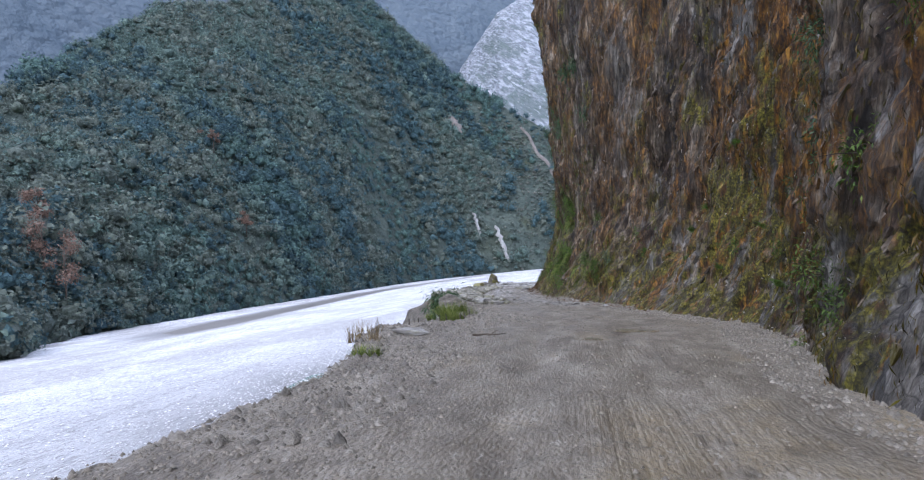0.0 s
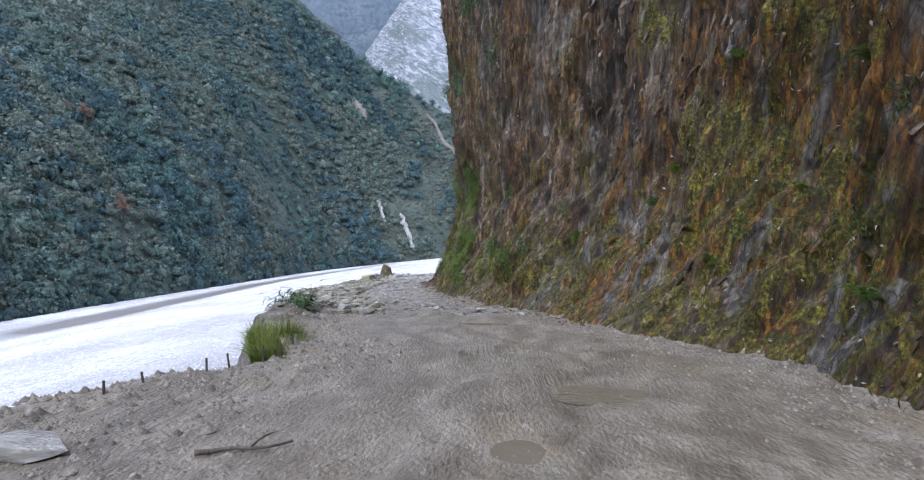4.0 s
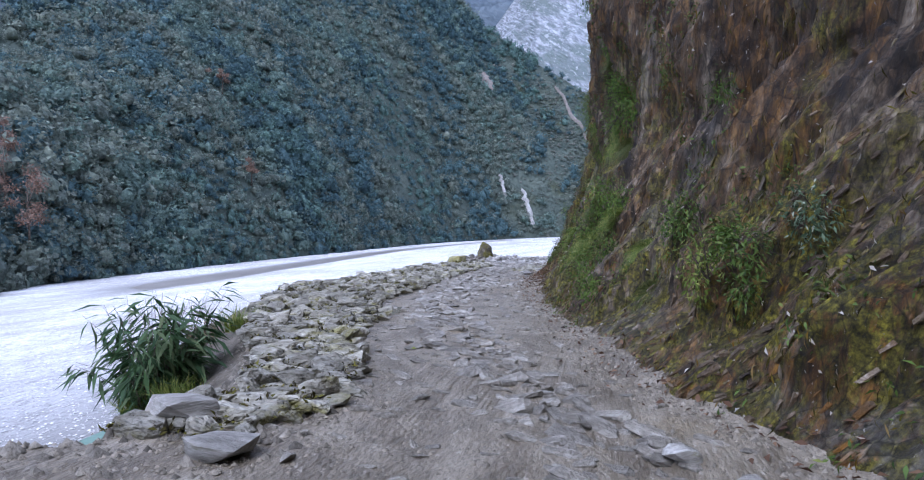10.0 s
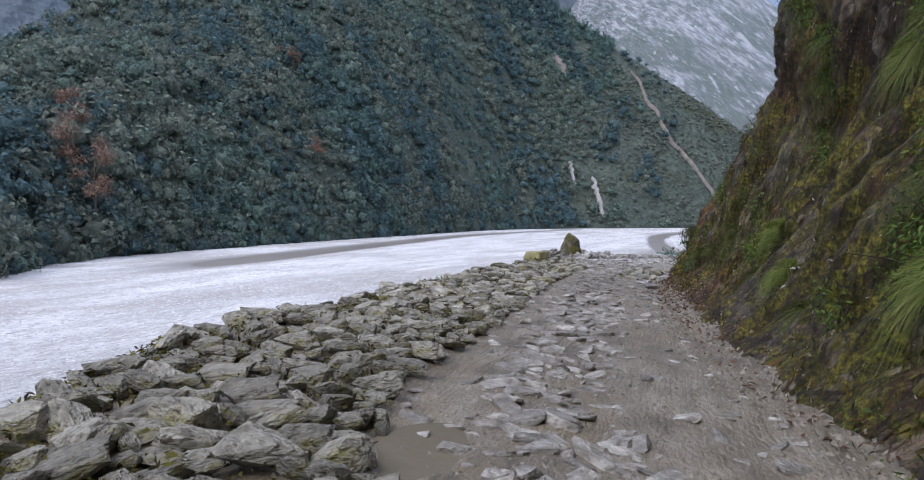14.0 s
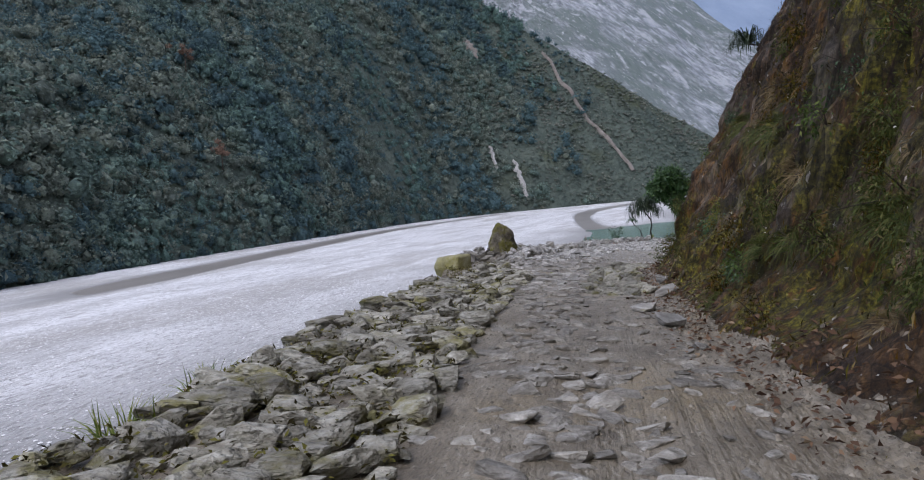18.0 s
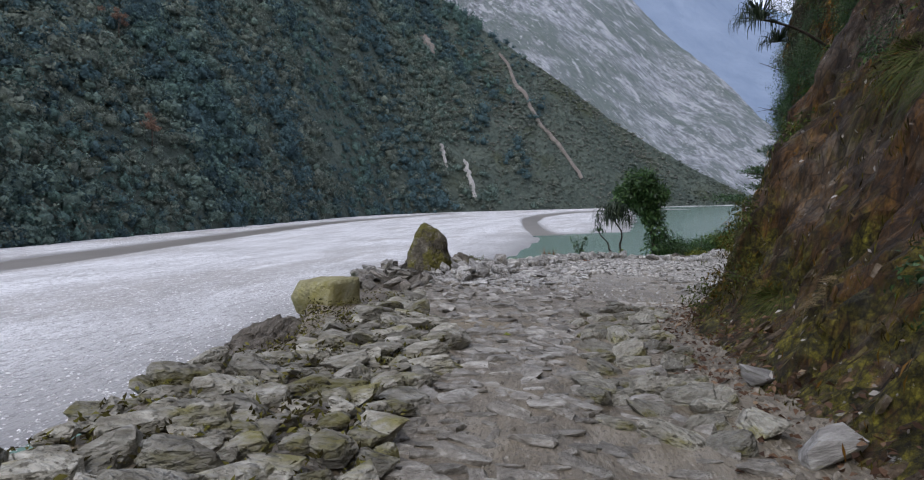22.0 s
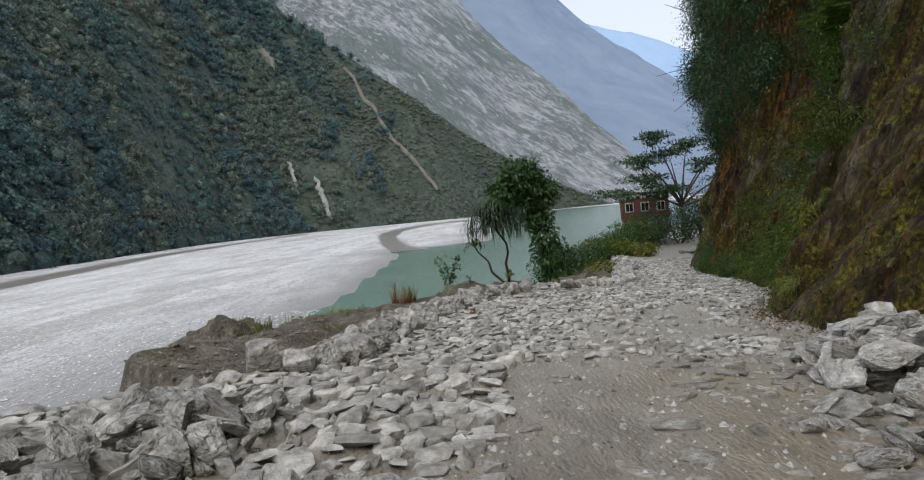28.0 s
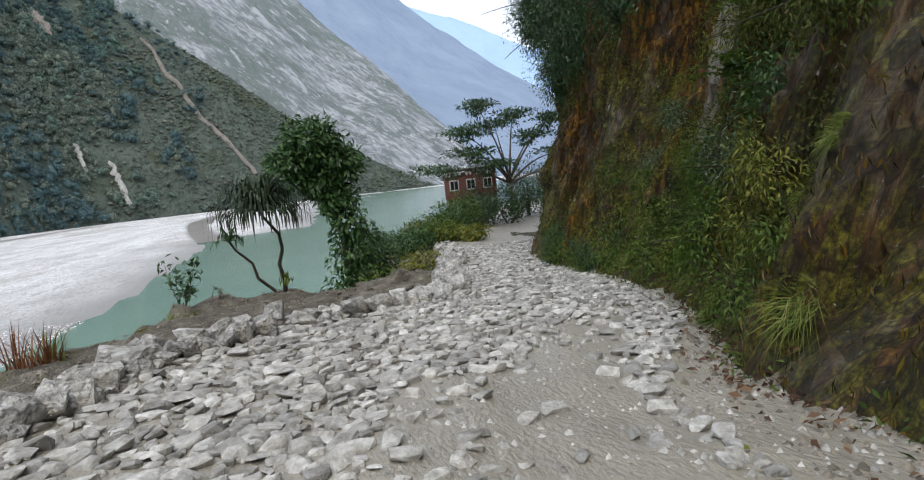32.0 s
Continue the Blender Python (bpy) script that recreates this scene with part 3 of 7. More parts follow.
# wooded slope above the cliff top, behind everything
hu, hy = np.meshgrid(np.concatenate([[0], np.geomspace(1.5, 420, 26)]), np.arange(-300, 700, 7.0))
tx0, tz0 = cliff_point(hy, np.full(hy.shape, 45.0))
tagged(grid_object("hillside_above_cliff", tx0 - 0.2 + hu, hy, tz0 - 0.4 + 0.62 * hu + np.minimum(hu, 30) * 0.25 * fbm(hy * 0.03, hu * 0.03, seed=39), FOREST, flip=True), "wooded slope above the cliff", "hillside", kind="structure")
# ---- hills across the river: polar sheets round the middle of the road ----
CX0, CY0 = -4.0, 35.0


def hill_surface(AZ, U, r0, ridge, elev, seed, rough):
    a = np.radians(AZ)
    rs, rr, e = lerp_at(AZ, r0), lerp_at(AZ, ridge), lerp_at(AZ, elev)
    R = rs + (rr - rs) * U
    top = rr * np.tan(np.radians(e)) + 1.0
    z = RIVER - 0.6 + (top - RIVER) * np.where(U < 1, np.maximum(U, 0) ** 0.92, 1 - (U - 1) * 1.0)
    X, Y = CX0 - np.sin(a) * R, CY0 + np.cos(a) * R
    damp = np.clip(U * 6, 0, 1) * (1 - 0.6 * np.exp(-(((U - 1) / 0.12) ** 2)))
    z = z + damp * rough * (fbm(X / 70, Y / 70, seed=seed) + 0.35 * fbm(X / 16, Y / 16, seed=seed + 7))
    return X, Y, z


def hill(name, az, r0, ridge, elev, material, rows, label, seed, rough, az_step=0.35):
    U, AZ = np.meshgrid(np.linspace(0, 1.25, rows), np.arange(az[0], az[1] + 1e-6, az_step))
    X, Y, z = hill_surface(AZ, U, r0, ridge, elev, seed, rough)
    return tagged(grid_object(name, X, Y, z, material), label, "hill", kind="structure")


HILL_RIDGE = [(-22, 650), (-17, 640), (-10, 615), (-5, 600), (0, 600), (10, 600), (15, 580), (22, 520), (30, 440), (38, 380), (45, 320), (52, 260), (60, 230), (75, 220), (180, 240)]
HILL_ELEV = [(-20, -1.0), (-17, 0.0), (-10, 4.0), (-5, 7.5), (0, 11.3), (5, 14.5), (10, 18.0), (13, 20.8), (16, 23.6), (20, 26), (26, 26), (31, 25.4), (37.6, 24.0), (42, 22.3), (46, 20.6), (50, 18.2), (55, 14.5), (60, 10.5), (75, 7), (180, 12)]
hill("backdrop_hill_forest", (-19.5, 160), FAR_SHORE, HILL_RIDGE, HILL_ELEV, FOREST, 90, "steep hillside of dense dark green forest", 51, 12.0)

SLIDE_SURFACE = ([(-23, 660), (0, 640), (14, 640)], [(-23, 800), (-10, 1100), (14, 1200)], [(-23, 0.5), (-20.4, 3.8), (-15.7, 8.8), (-11, 13.0), (-6.5, 17.9), (-2, 22), (2, 23.5), (5, 22.5), (9, 18), (14, 8)], 61, 14.0)
hill("backdrop_hill_landslide", (-23, 14), *SLIDE_SURFACE[:3], SLIDE, 110, "bare grey landslide slope streaked with rubble", *SLIDE_SURFACE[3:], 0.25)
hill("backdrop_hill_misty", (-6, 105), [(-6, 1250), (12, 900), (105, 500)], [(-6, 1700), (12, 1500), (60, 900), (105, 800)], [(-6, 24), (0, 29), (12, 30), (40, 29), (60, 27), (105, 24)], MISTHILL, 40, "forested mountain coloured blue grey for mist", 71, 18.0, 1.0)
# far ridges, with their haze painted into the material colour
hill("backdrop_ridge_blue", (-40, -6), [(-40, 900), (-6, 1100)], [(-40, 2300), (-6, 2300)], [(-40, 3), (-30, 6), (-25, 9.2), (-21, 12.2), (-17.6, 14.9), (-15.5, 17.0), (-12, 21), (-6, 26)], FARHILL, 40, "mountain ridge coloured blue for haze", 81, 22.0, 0.5)
hill("backdrop_ridge_pale", (-60, -8), [(-60, 2600), (-8, 2600)], [(-60, 4000), (-8, 4000)], [(-60, 6), (-33, 8.5), (-27.5, 10.7), (-25, 12.0), (-22, 13.4), (-17, 15.0), (-8, 17)], FARHILL2, 30, "distant mountain ridge coloured pale blue for haze", 91, 30.0, 0.5)

# ---- foliage and stone builders ----


def leaf_material(name, tones, rough=0.6, spec=0.25):
    """Leaves: each leaf takes its own tone from the ramp; a stored species tint may multiply it."""
    mat = bpy.data.materials.new(name)
    mat.use_nodes = True
    nt = mat.node_tree
    bsdf = nt.nodes["Principled BSDF"]
    bsdf.inputs["Roughness"].default_value, bsdf.inputs["Specular IOR Level"].default_value = rough, spec
    geo = nt.nodes.new("ShaderNodeNewGeometry")
    ramp = nt.nodes.new("ShaderNodeValToRGB")
    el = ramp.color_ramp.elements
    while len(el) < len(tones):
        el.new(0.5)
    for e, (p, c) in zip(el, tones):
        e.position, e.color = p, (*c, 1)
    nt.links.new(geo.outputs["Random Per Island"], ramp.inputs["Fac"])
    nt.links.new(ramp.outputs["Color"], bsdf.inputs["Base Color"])
    tr = nt.nodes.new("ShaderNodeBsdfTranslucent")
    nt.links.new(ramp.outputs["Color"], tr.inputs["Color"])
    mix = nt.nodes.new("ShaderNodeMixShader")
    mix.inputs["Fac"].default_value = 0.25
    out = nt.nodes["Material Output"]
    nt.links.new(bsdf.outputs[0], mix.inputs[1])
    nt.links.new(tr.outputs[0], mix.inputs[2])
    nt.links.new(mix.outputs[0], out.inputs["Surface"])
    return mat


def tinted_leaf_material(name):
    """Far canopy: every crown carries its species tint, haze mixed in, every clump of leaves its own variation."""
    mat = leaf_material(name, [(0.0, (0.76, 0.78, 0.80)), (0.5, (1.0, 1.0, 1.0)), (1.0, (1.32, 1.30, 1.22))], 0.9, 0.05)
    nt = mat.node_tree
    at = nt.nodes.new("ShaderNodeAttribute")
    at.attribute_name = "species"
    mul = nt.nodes.new("ShaderNodeMix")
    mul.data_type, mul.blend_type = "RGBA", "MULTIPLY"
    mul.inputs["Factor"].default_value = 1.0
    ramp = next(n for n in nt.nodes if n.type == "VALTORGB")
    nt.links.new(ramp.outputs["Color"], mul.inputs["A"])
    nt.links.new(at.outputs["Color"], mul.inputs["B"])
    co, grain, spread, leafy, bp = (nt.nodes.new("ShaderNode" + k) for k in ("TexCoord", "TexNoise", "MapRange", "Mix", "Bump"))
    grain.inputs["Scale"].default_value, grain.inputs["Detail"].default_value, grain.inputs["Roughness"].default_value = 0.75, 7.0, 0.72
    spread.inputs["From Min"].default_value, spread.inputs["From Max"].default_value, spread.inputs["To Min"].default_value, spread.inputs["To Max"].default_value = 0.38, 0.64, 0.70, 1.32
    leafy.data_type, leafy.blend_type = "RGBA", "MULTIPLY"
    leafy.inputs["Factor"].default_value = 1.0
    bp.inputs["Strength"].default_value, bp.inputs["Distance"].default_value = 0.8, 1.2
    nt.links.new(co.outputs["Object"], grain.inputs["Vector"])
    nt.links.new(grain.outputs["Fac"], spread.inputs["Value"])
    nt.links.new(grain.outputs["Fac"], bp.inputs["Height"])
    nt.links.new(mul.outputs["Result"], leafy.inputs["A"])
    nt.links.new(spread.outputs[0], leafy.inputs["B"])
    for n in nt.nodes:
        if n.type == "BSDF_PRINCIPLED":
            nt.links.new(leafy.outputs["Result"], n.inputs["Base Color"])
            nt.links.new(bp.outputs[0], n.inputs["Normal"])
        if n.type == "BSDF_TRANSLUCENT":
            nt.links.new(leafy.outputs["Result"], n.inputs["Color"])
    return mat


def unit(v):
    return v / np.maximum(np.linalg.norm(v, axis=-1, keepdims=True), 1e-9)


def quads_mesh(name, V, material, colours=None):
    """V: (n, 4, 3) corners of separate quads."""
    n = len(V)
    me = bpy.data.meshes.new(name)
    me.vertices.add(4 * n)
    me.vertices.foreach_set("co", np.ascontiguousarray(V, dtype=np.float32).ravel())
    me.loops.add(4 * n)
    me.loops.foreach_set("vertex_index", np.arange(4 * n, dtype=np.int32))
    me.polygons.add(n)
    me.polygons.foreach_set("loop_start", np.arange(0, 4 * n, 4, dtype=np.int32))
    me.update(calc_edges=True)
    me.materials.append(material)
    if colours is not None:
        at = me.color_attributes.new("species", "FLOAT_COLOR", "POINT")
        c = np.concatenate([np.repeat(colours, 4, axis=0), np.ones((4 * n, 1))], 1)
        at.data.foreach_set("color", c.astype(np.float32).ravel())
    return me


def leaf_quads(base, along, normal, length, width, fold=0.15):
    """Pointed leaves: base and tip on the midrib, two side corners; length and width are arrays."""
    along, side = unit(along), unit(np.cross(normal, along))
    up = np.cross(along, side)
    L, W = np.asarray(length)[:, None], np.asarray(width)[:, None]
    tip = base + along * L - up * (0.18 * L)
    mid = base + along * (0.45 * L) + up * (fold * W)
    return np.stack([base, mid + side * W / 2, tip, mid - side * W / 2], 1)


def blob_leaves(count, radii, size, rng, droop=0.3, shell=0.55, aspect=0.4):
    """Leaves through an uneven ellipsoid of foliage round the origin."""
    d = unit(rng.normal(size=(count, 3)))
    lump = 1 + 0.35 * vnoise(d[:, 0] * 2.2 + 9, d[:, 1] * 2.2, d[:, 2] * 2.2, seed=int(rng.integers(1, 999)))
    r = (shell + (1 - shell) * rng.random(count)) * lump
    base = d * r[:, None] * np.asarray(radii)
    along = unit(d + 0.8 * rng.normal(size=(count, 3)) - np.array([0, 0, droop]))
    normal = unit(d + np.array([0, 0, 0.8]) + 0.5 * rng.normal(size=(count, 3)))
    L = size * rng.uniform(0.6, 1.3, count)
    return leaf_quads(base, along, normal, L, L * aspect)


def blades(count, height, spread, width, rng, bend=0.5, segs=3):
    """Grass blades as tapering bent ribbons; returns quads."""
    az = rng.random(count) * 2 * math.pi
    r0 = spread * 0.35 * np.sqrt(rng.random(count))
    h = height * rng.uniform(0.5, 1.1, count)
    lean = rng.uniform(0.1, 1.0, count) * bend
    out = []
    d = np.stack([np.cos(az), np.sin(az), 0 * az], 1)
    s = np.stack([-np.sin(az), np.cos(az), 0 * az], 1)
    root = np.stack([np.cos(az + 1) * r0, np.sin(az + 1) * r0, 0 * az], 1)
    def at(u):
        return root + d * (h * lean * u**1.8)[:, None] + np.array([0, 0, 1.0]) * (h * (u - 0.45 * lean * u**2.2))[:, None]
    for k in range(segs):
        u0, u1 = k / segs, (k + 1) / segs
        w0, w1 = width * (1 - u0 * 0.8), width * (1 - u1 * 0.95)
        p, q = at(u0), at(u1)
        out.append(np.stack([p - s * w0, p + s * w0, q + s * w1, q - s * w1], 1))
    return np.concatenate(out)


def tube(points, radii, sides=6):
    """A tapering tube through the points: vertices and faces."""
    P = np.asarray(points, float)
    V, F = [], []
    for k, p in enumerate(P):
        d = unit((P[min(k + 1, len(P) - 1)] - P[max(k - 1, 0)])[None])[0]
        a = unit(np.cross(d, [0.3, 0.9, 0.31])[None])[0]
        b = np.cross(d, a)
        for s in range(sides):
            t = 2 * math.pi * s / sides
            V.append(p + radii[k] * (math.cos(t) * a + math.sin(t) * b))
    for k in range(len(P) - 1):
        for s in range(sides):
            F.append((k * sides + s, k * sides + (s + 1) % sides, (k + 1) * sides + (s + 1) % sides, (k + 1) * sides + s))
    F.append(tuple(range(sides))[::-1])
    F.append(tuple((len(P) - 1) * sides + s for s in range(sides)))
    return V, F


def tubes_mesh(name, lines, material, sides=6):
    V, F = [], []
    for pts, radii in lines:
        v, f = tube(pts, radii, sides)
        F += [tuple(i + len(V) for i in face) for face in f]
        V += v
    return mesh_from(name, V, F, material)


def broken_stone(name, rng, material, size, points=13, rough=0.10, worn=0.22):
    """A broken angular rock: a hull with chipped, slightly worn faces and sharp main edges."""
    d = unit(rng.normal(size=(points, 3)))
    p = np.sign(d) * np.abs(d) ** 0.7
    p = p / np.abs(p).max(axis=1, keepdims=True) ** 0.6 * rng.uniform(0.8, 1.1, (points, 1))
    bm = bmesh.new()
    for q in p:
        bm.verts.new(q)
    bmesh.ops.convex_hull(bm, input=bm.verts)
    bmesh.ops.delete(bm, geom=[v for v in bm.verts if not v.link_faces], context="VERTS")
    bmesh.ops.subdivide_edges(bm, edges=bm.edges[:], cuts=1, use_grid_fill=True)
    bmesh.ops.smooth_vert(bm, verts=bm.verts[:], factor=worn, use_axis_x=True, use_axis_y=True, use_axis_z=True)
    c = np.array([v.co for v in bm.verts]) * 1.1
    o = rng.uniform(0, 50, 3)
    c = c * (1 + rough * fbm(c[:, 0] * 1.7 + o[0], c[:, 1] * 1.7 + o[1], c[:, 2] * 1.7 + o[2], 3, 9) - rough * 0.6 * rng.random(len(c)))[:, None]
    for v, q in zip(bm.verts, c * np.asarray(size) / 2):
        v.co = q
    bmesh.ops.recalc_face_normals(bm, faces=bm.faces)
    for e in bm.edges:
        e.smooth = len(e.link_faces) == 2 and e.calc_face_angle(0.0) < 0.38
    for f in bm.faces:
        f.smooth = True
    me = bpy.data.meshes.new(name)
    bm.to_mesh(me)
    bm.free()
    me.materials.append(material)
    return me


def boulder_mesh(name, shape, material, rough, seed, freq=2.0, n=28):
    """A rough rock: a lumpy sphere pushed through shape(unit directions) -> points."""
    bm = bmesh.new()
    bmesh.ops.create_icosphere(bm, subdivisions=5, radius=1.0)
    co = np.array([v.co for v in bm.verts])
    P = shape(co)
    N = unit(P)
    amt = rough * (fbm(P[:, 0] * freq, P[:, 1] * freq, P[:, 2] * freq, 5, seed) + 0.5 * (1 - 2 * np.abs(fbm(P[:, 0] * freq * 2, P[:, 1] * freq * 2, P[:, 2] * freq, 3, seed + 9))))
    P = P + N * amt[:, None]
    for v, p in zip(bm.verts, P):
        v.co = p
    me = bpy.data.meshes.new(name)
    bm.to_mesh(me)
    bm.free()
    me.materials.append(material)
    me.polygons.foreach_set("use_smooth", [True] * len(me.polygons))
    return me


BARK = material("grey_brown_bark", [(0.3, (0.07, 0.055, 0.042)), (0.7, (0.18, 0.15, 0.12))], 9, 8, 0.9, 0.7, 40, stretch=(1, 1, 0.25))
DARK_BARK = material("dark_wet_bark", [(0.3, (0.03, 0.024, 0.018)), (0.7, (0.08, 0.065, 0.05))], 9, 8, 0.9, 0.6, 40, stretch=(1, 1, 0.25))
CANOPY = tinted_leaf_material("far_tree_leaves")
LEAF_BUSH = leaf_material("green_shrub_leaves", [(0.0, (0.034, 0.060, 0.012)), (0.5, (0.085, 0.142, 0.025)), (0.85, (0.135, 0.195, 0.040)), (1.0, (0.21, 0.23, 0.06))])
LEAF_DARK = leaf_material("dark_glossy_leaves", [(0.0, (0.018, 0.048, 0.018)), (0.6, (0.048, 0.110, 0.036)), (1.0, (0.11, 0.19, 0.07))], 0.4, 0.5)
LEAF_TREE = leaf_material("broad_tree_leaves", [(0.0, (0.022, 0.055, 0.016)), (0.6, (0.055, 0.125, 0.035)), (1.0, (0.12, 0.20, 0.06))], 0.45, 0.4)
LEAF_LIGHT = leaf_material("pale_underside_leaves", [(0.0, (0.04, 0.07, 0.03)), (0.6, (0.10, 0.15, 0.08)), (0.9, (0.22, 0.26, 0.17)), (1.0, (0.40, 0.43, 0.33))])
LEAF_FERN = leaf_material("bright_fern_fronds", [(0.0, (0.045, 0.085, 0.012)), (0.6, (0.100, 0.175, 0.025)), (1.0, (0.18, 0.24, 0.045))])
LEAF_YELLOW = leaf_material("yellow_green_leaves", [(0.0, (0.09, 0.12, 0.02)), (0.6, (0.20, 0.22, 0.04)), (1.0, (0.33, 0.30, 0.07))])
GRASS_DARK = leaf_material("dull_slope_grass", [(0.0, (0.035, 0.05, 0.010)), (0.5, (0.075, 0.10, 0.020)), (0.85, (0.13, 0.14, 0.035)), (1.0, (0.20, 0.15, 0.07))])
GRASS = leaf_material("green_grass_blades", [(0.0, (0.06, 0.095, 0.014)), (0.5, (0.145, 0.195, 0.032)), (0.85, (0.24, 0.27, 0.06)), (1.0, (0.34, 0.31, 0.12))])
REED = leaf_material("blue_green_bamboo_leaves", [(0.0, (0.03, 0.065, 0.025)), (0.6, (0.07, 0.13, 0.05)), (1.0, (0.16, 0.21, 0.10))])
DRY = leaf_material("dry_straw_blades", [(0.0, (0.12, 0.085, 0.04)), (0.6, (0.24, 0.18, 0.09)), (1.0, (0.38, 0.30, 0.17))])
FAR_RUST = leaf_material("far_rusty_leaves", [(0.0, (0.19, 0.130, 0.100)), (0.6, (0.29, 0.190, 0.140)), (1.0, (0.37, 0.26, 0.19))])
RUST = leaf_material("rusty_dry_leaves", [(0.0, (0.10, 0.04, 0.02)), (0.6, (0.20, 0.08, 0.035)), (1.0, (0.30, 0.15, 0.06))])
DRY_LITTER = leaf_material("brown_leaf_litter", [(0.0, (0.05, 0.028, 0.018)), (0.6, (0.13, 0.075, 0.045)), (0.95, (0.24, 0.15, 0.09)), (1.0, (0.36, 0.28, 0.18))], 0.8, 0.2)
PALE_DEAD = leaf_material("pale_dead_leaves", [(0.0, (0.12, 0.09, 0.06)), (0.5, (0.32, 0.27, 0.21)), (1.0, (0.62, 0.59, 0.54))], 0.9, 0.1)
JOINT_MOSS = leaf_material("joint_moss_and_weeds", [(0.0, (0.030, 0.024, 0.010)), (0.45, (0.06, 0.052, 0.018)), (0.75, (0.13, 0.125, 0.028)), (0.95, (0.21, 0.20, 0.05)), (1.0, (0.24, 0.19, 0.10))], 0.9, 0.1)
MOSS = leaf_material("cliff_moss_tufts", [(0.0, (0.018, 0.013, 0.005)), (0.35, (0.055, 0.047, 0.008)), (0.6, (0.11, 0.095, 0.012)), (0.88, (0.14, 0.068, 0.010)), (1.0, (0.27, 0.21, 0.09))], 0.9, 0.1)
SCHIST = material("grey_schist_stone", [(0.3, (0.14, 0.131, 0.115)), (0.5, (0.33, 0.318, 0.29)), (0.72, (0.60, 0.588, 0.555))], 5, 10, 0.8, 0.5, 30, stretch=(0.6, 1.6, 3), per_object=0.3, second=[(2.0, (0.20, 0.19, 0.10), 0.56, 0.68)])
EDGE_STONE = material("mossy_weathered_schist", [(0.32, (0.16, 0.147, 0.112)), (0.48, (0.32, 0.305, 0.25)), (0.62, (0.49, 0.475, 0.41)), (0.75, (0.64, 0.63, 0.58))], 5.0, 11, 0.85, 0.9, 14, stretch=(0.7, 1.2, 1.8), per_object=0.32, second=[(2.6, (0.22, 0.205, 0.085), 0.52, 0.64), (9.0, (0.10, 0.09, 0.065), 0.58, 0.66)])
EDGE_MIX = material("mossy_weathered_rubble", [(0.32, (0.16, 0.147, 0.112)), (0.48, (0.32, 0.305, 0.25)), (0.62, (0.49, 0.475, 0.41)), (0.75, (0.64, 0.63, 0.58))], 5.0, 11, 0.85, 0.9, 14, stretch=(0.7, 1.2, 1.8), island=0.32, second=[(1.6, (0.22, 0.205, 0.085), 0.52, 0.64), (9.0, (0.10, 0.09, 0.065), 0.58, 0.66)])
ROAD_MIX = material("muddy_bedded_rubble", [(0.32, (0.15, 0.138, 0.116)), (0.5, (0.29, 0.273, 0.238)), (0.70, (0.52, 0.503, 0.46))], 7, 10, 0.6, 0.6, 25, stretch=(0.8, 1.2, 1.8), island=0.3)
WET_STONE = material("wet_dark_schist_stone", [(0.32, (0.12, 0.108, 0.088)), (0.5, (0.23, 0.213, 0.18)), (0.70, (0.41, 0.39, 0.345))], 7, 10, 0.55, 0.6, 26, stretch=(0.8, 1.2, 1.8), per_object=0.3)
PALE_STONE = material("pale_broken_stone", [(0.34, (0.26, 0.247, 0.222)), (0.50, (0.49, 0.476, 0.445)), (0.66, (0.72, 0.71, 0.685))], 7.0, 11, 0.85, 0.8, 16, stretch=(0.9, 1.1, 1.5), per_object=0.3, second=[(1.5, (0.33, 0.29, 0.215), 0.55, 0.68), (5.0, (0.22, 0.20, 0.165), 0.60, 0.70)])
MIX_STONE = material("mixed_road_pebbles", [(0.3, (0.11, 0.095, 0.070)), (0.7, (0.29, 0.26, 0.21))], 12, 6, 0.85, 0.2, 40, island=0.4)
RUBBLE = material("brown_edge_rubble", [(0.3, (0.085, 0.074, 0.056)), (0.7, (0.30, 0.275, 0.23))], 9, 8, 0.9, 0.5, 30, island=0.45)
PALE_MIX = material("pale_road_rubble", [(0.34, (0.22, 0.208, 0.184)), (0.5, (0.40, 0.388, 0.358)), (0.68, (0.60, 0.59, 0.562))], 9, 11, 0.85, 0.4, 40, island=0.35)
OLIVE_ROCK = material("lichen_covered_olive_rock", [(0.3, (0.20, 0.185, 0.10)), (0.52, (0.34, 0.32, 0.17)), (0.72, (0.50, 0.48, 0.33))], 4, 10, 0.9, 0.6, 22, second=[(1.5, (0.30, 0.275, 0.09), 0.5, 0.66)])
CONE_ROCK = material("dark_mossy_rock", [(0.36, (0.04, 0.035, 0.025)), (0.5, (0.13, 0.115, 0.085)), (0.66, (0.27, 0.25, 0.20))], 3, 10, 0.9, 0.8, 16, second=[(2.4, (0.135, 0.125, 0.030), 0.46, 0.56), (9.0, (0.035, 0.03, 0.02), 0.58, 0.66), (6.0, (0.34, 0.32, 0.27), 0.62, 0.68)])
STREAK_ROCK = material("pale_washed_rock", [(0.3, (0.13, 0.105, 0.07)), (0.5, (0.30, 0.265, 0.21)), (0.7, (0.52, 0.49, 0.43))], 1.6, 10, 0.8, 0.9, 6, stretch=(1, 2.5, 0.35))
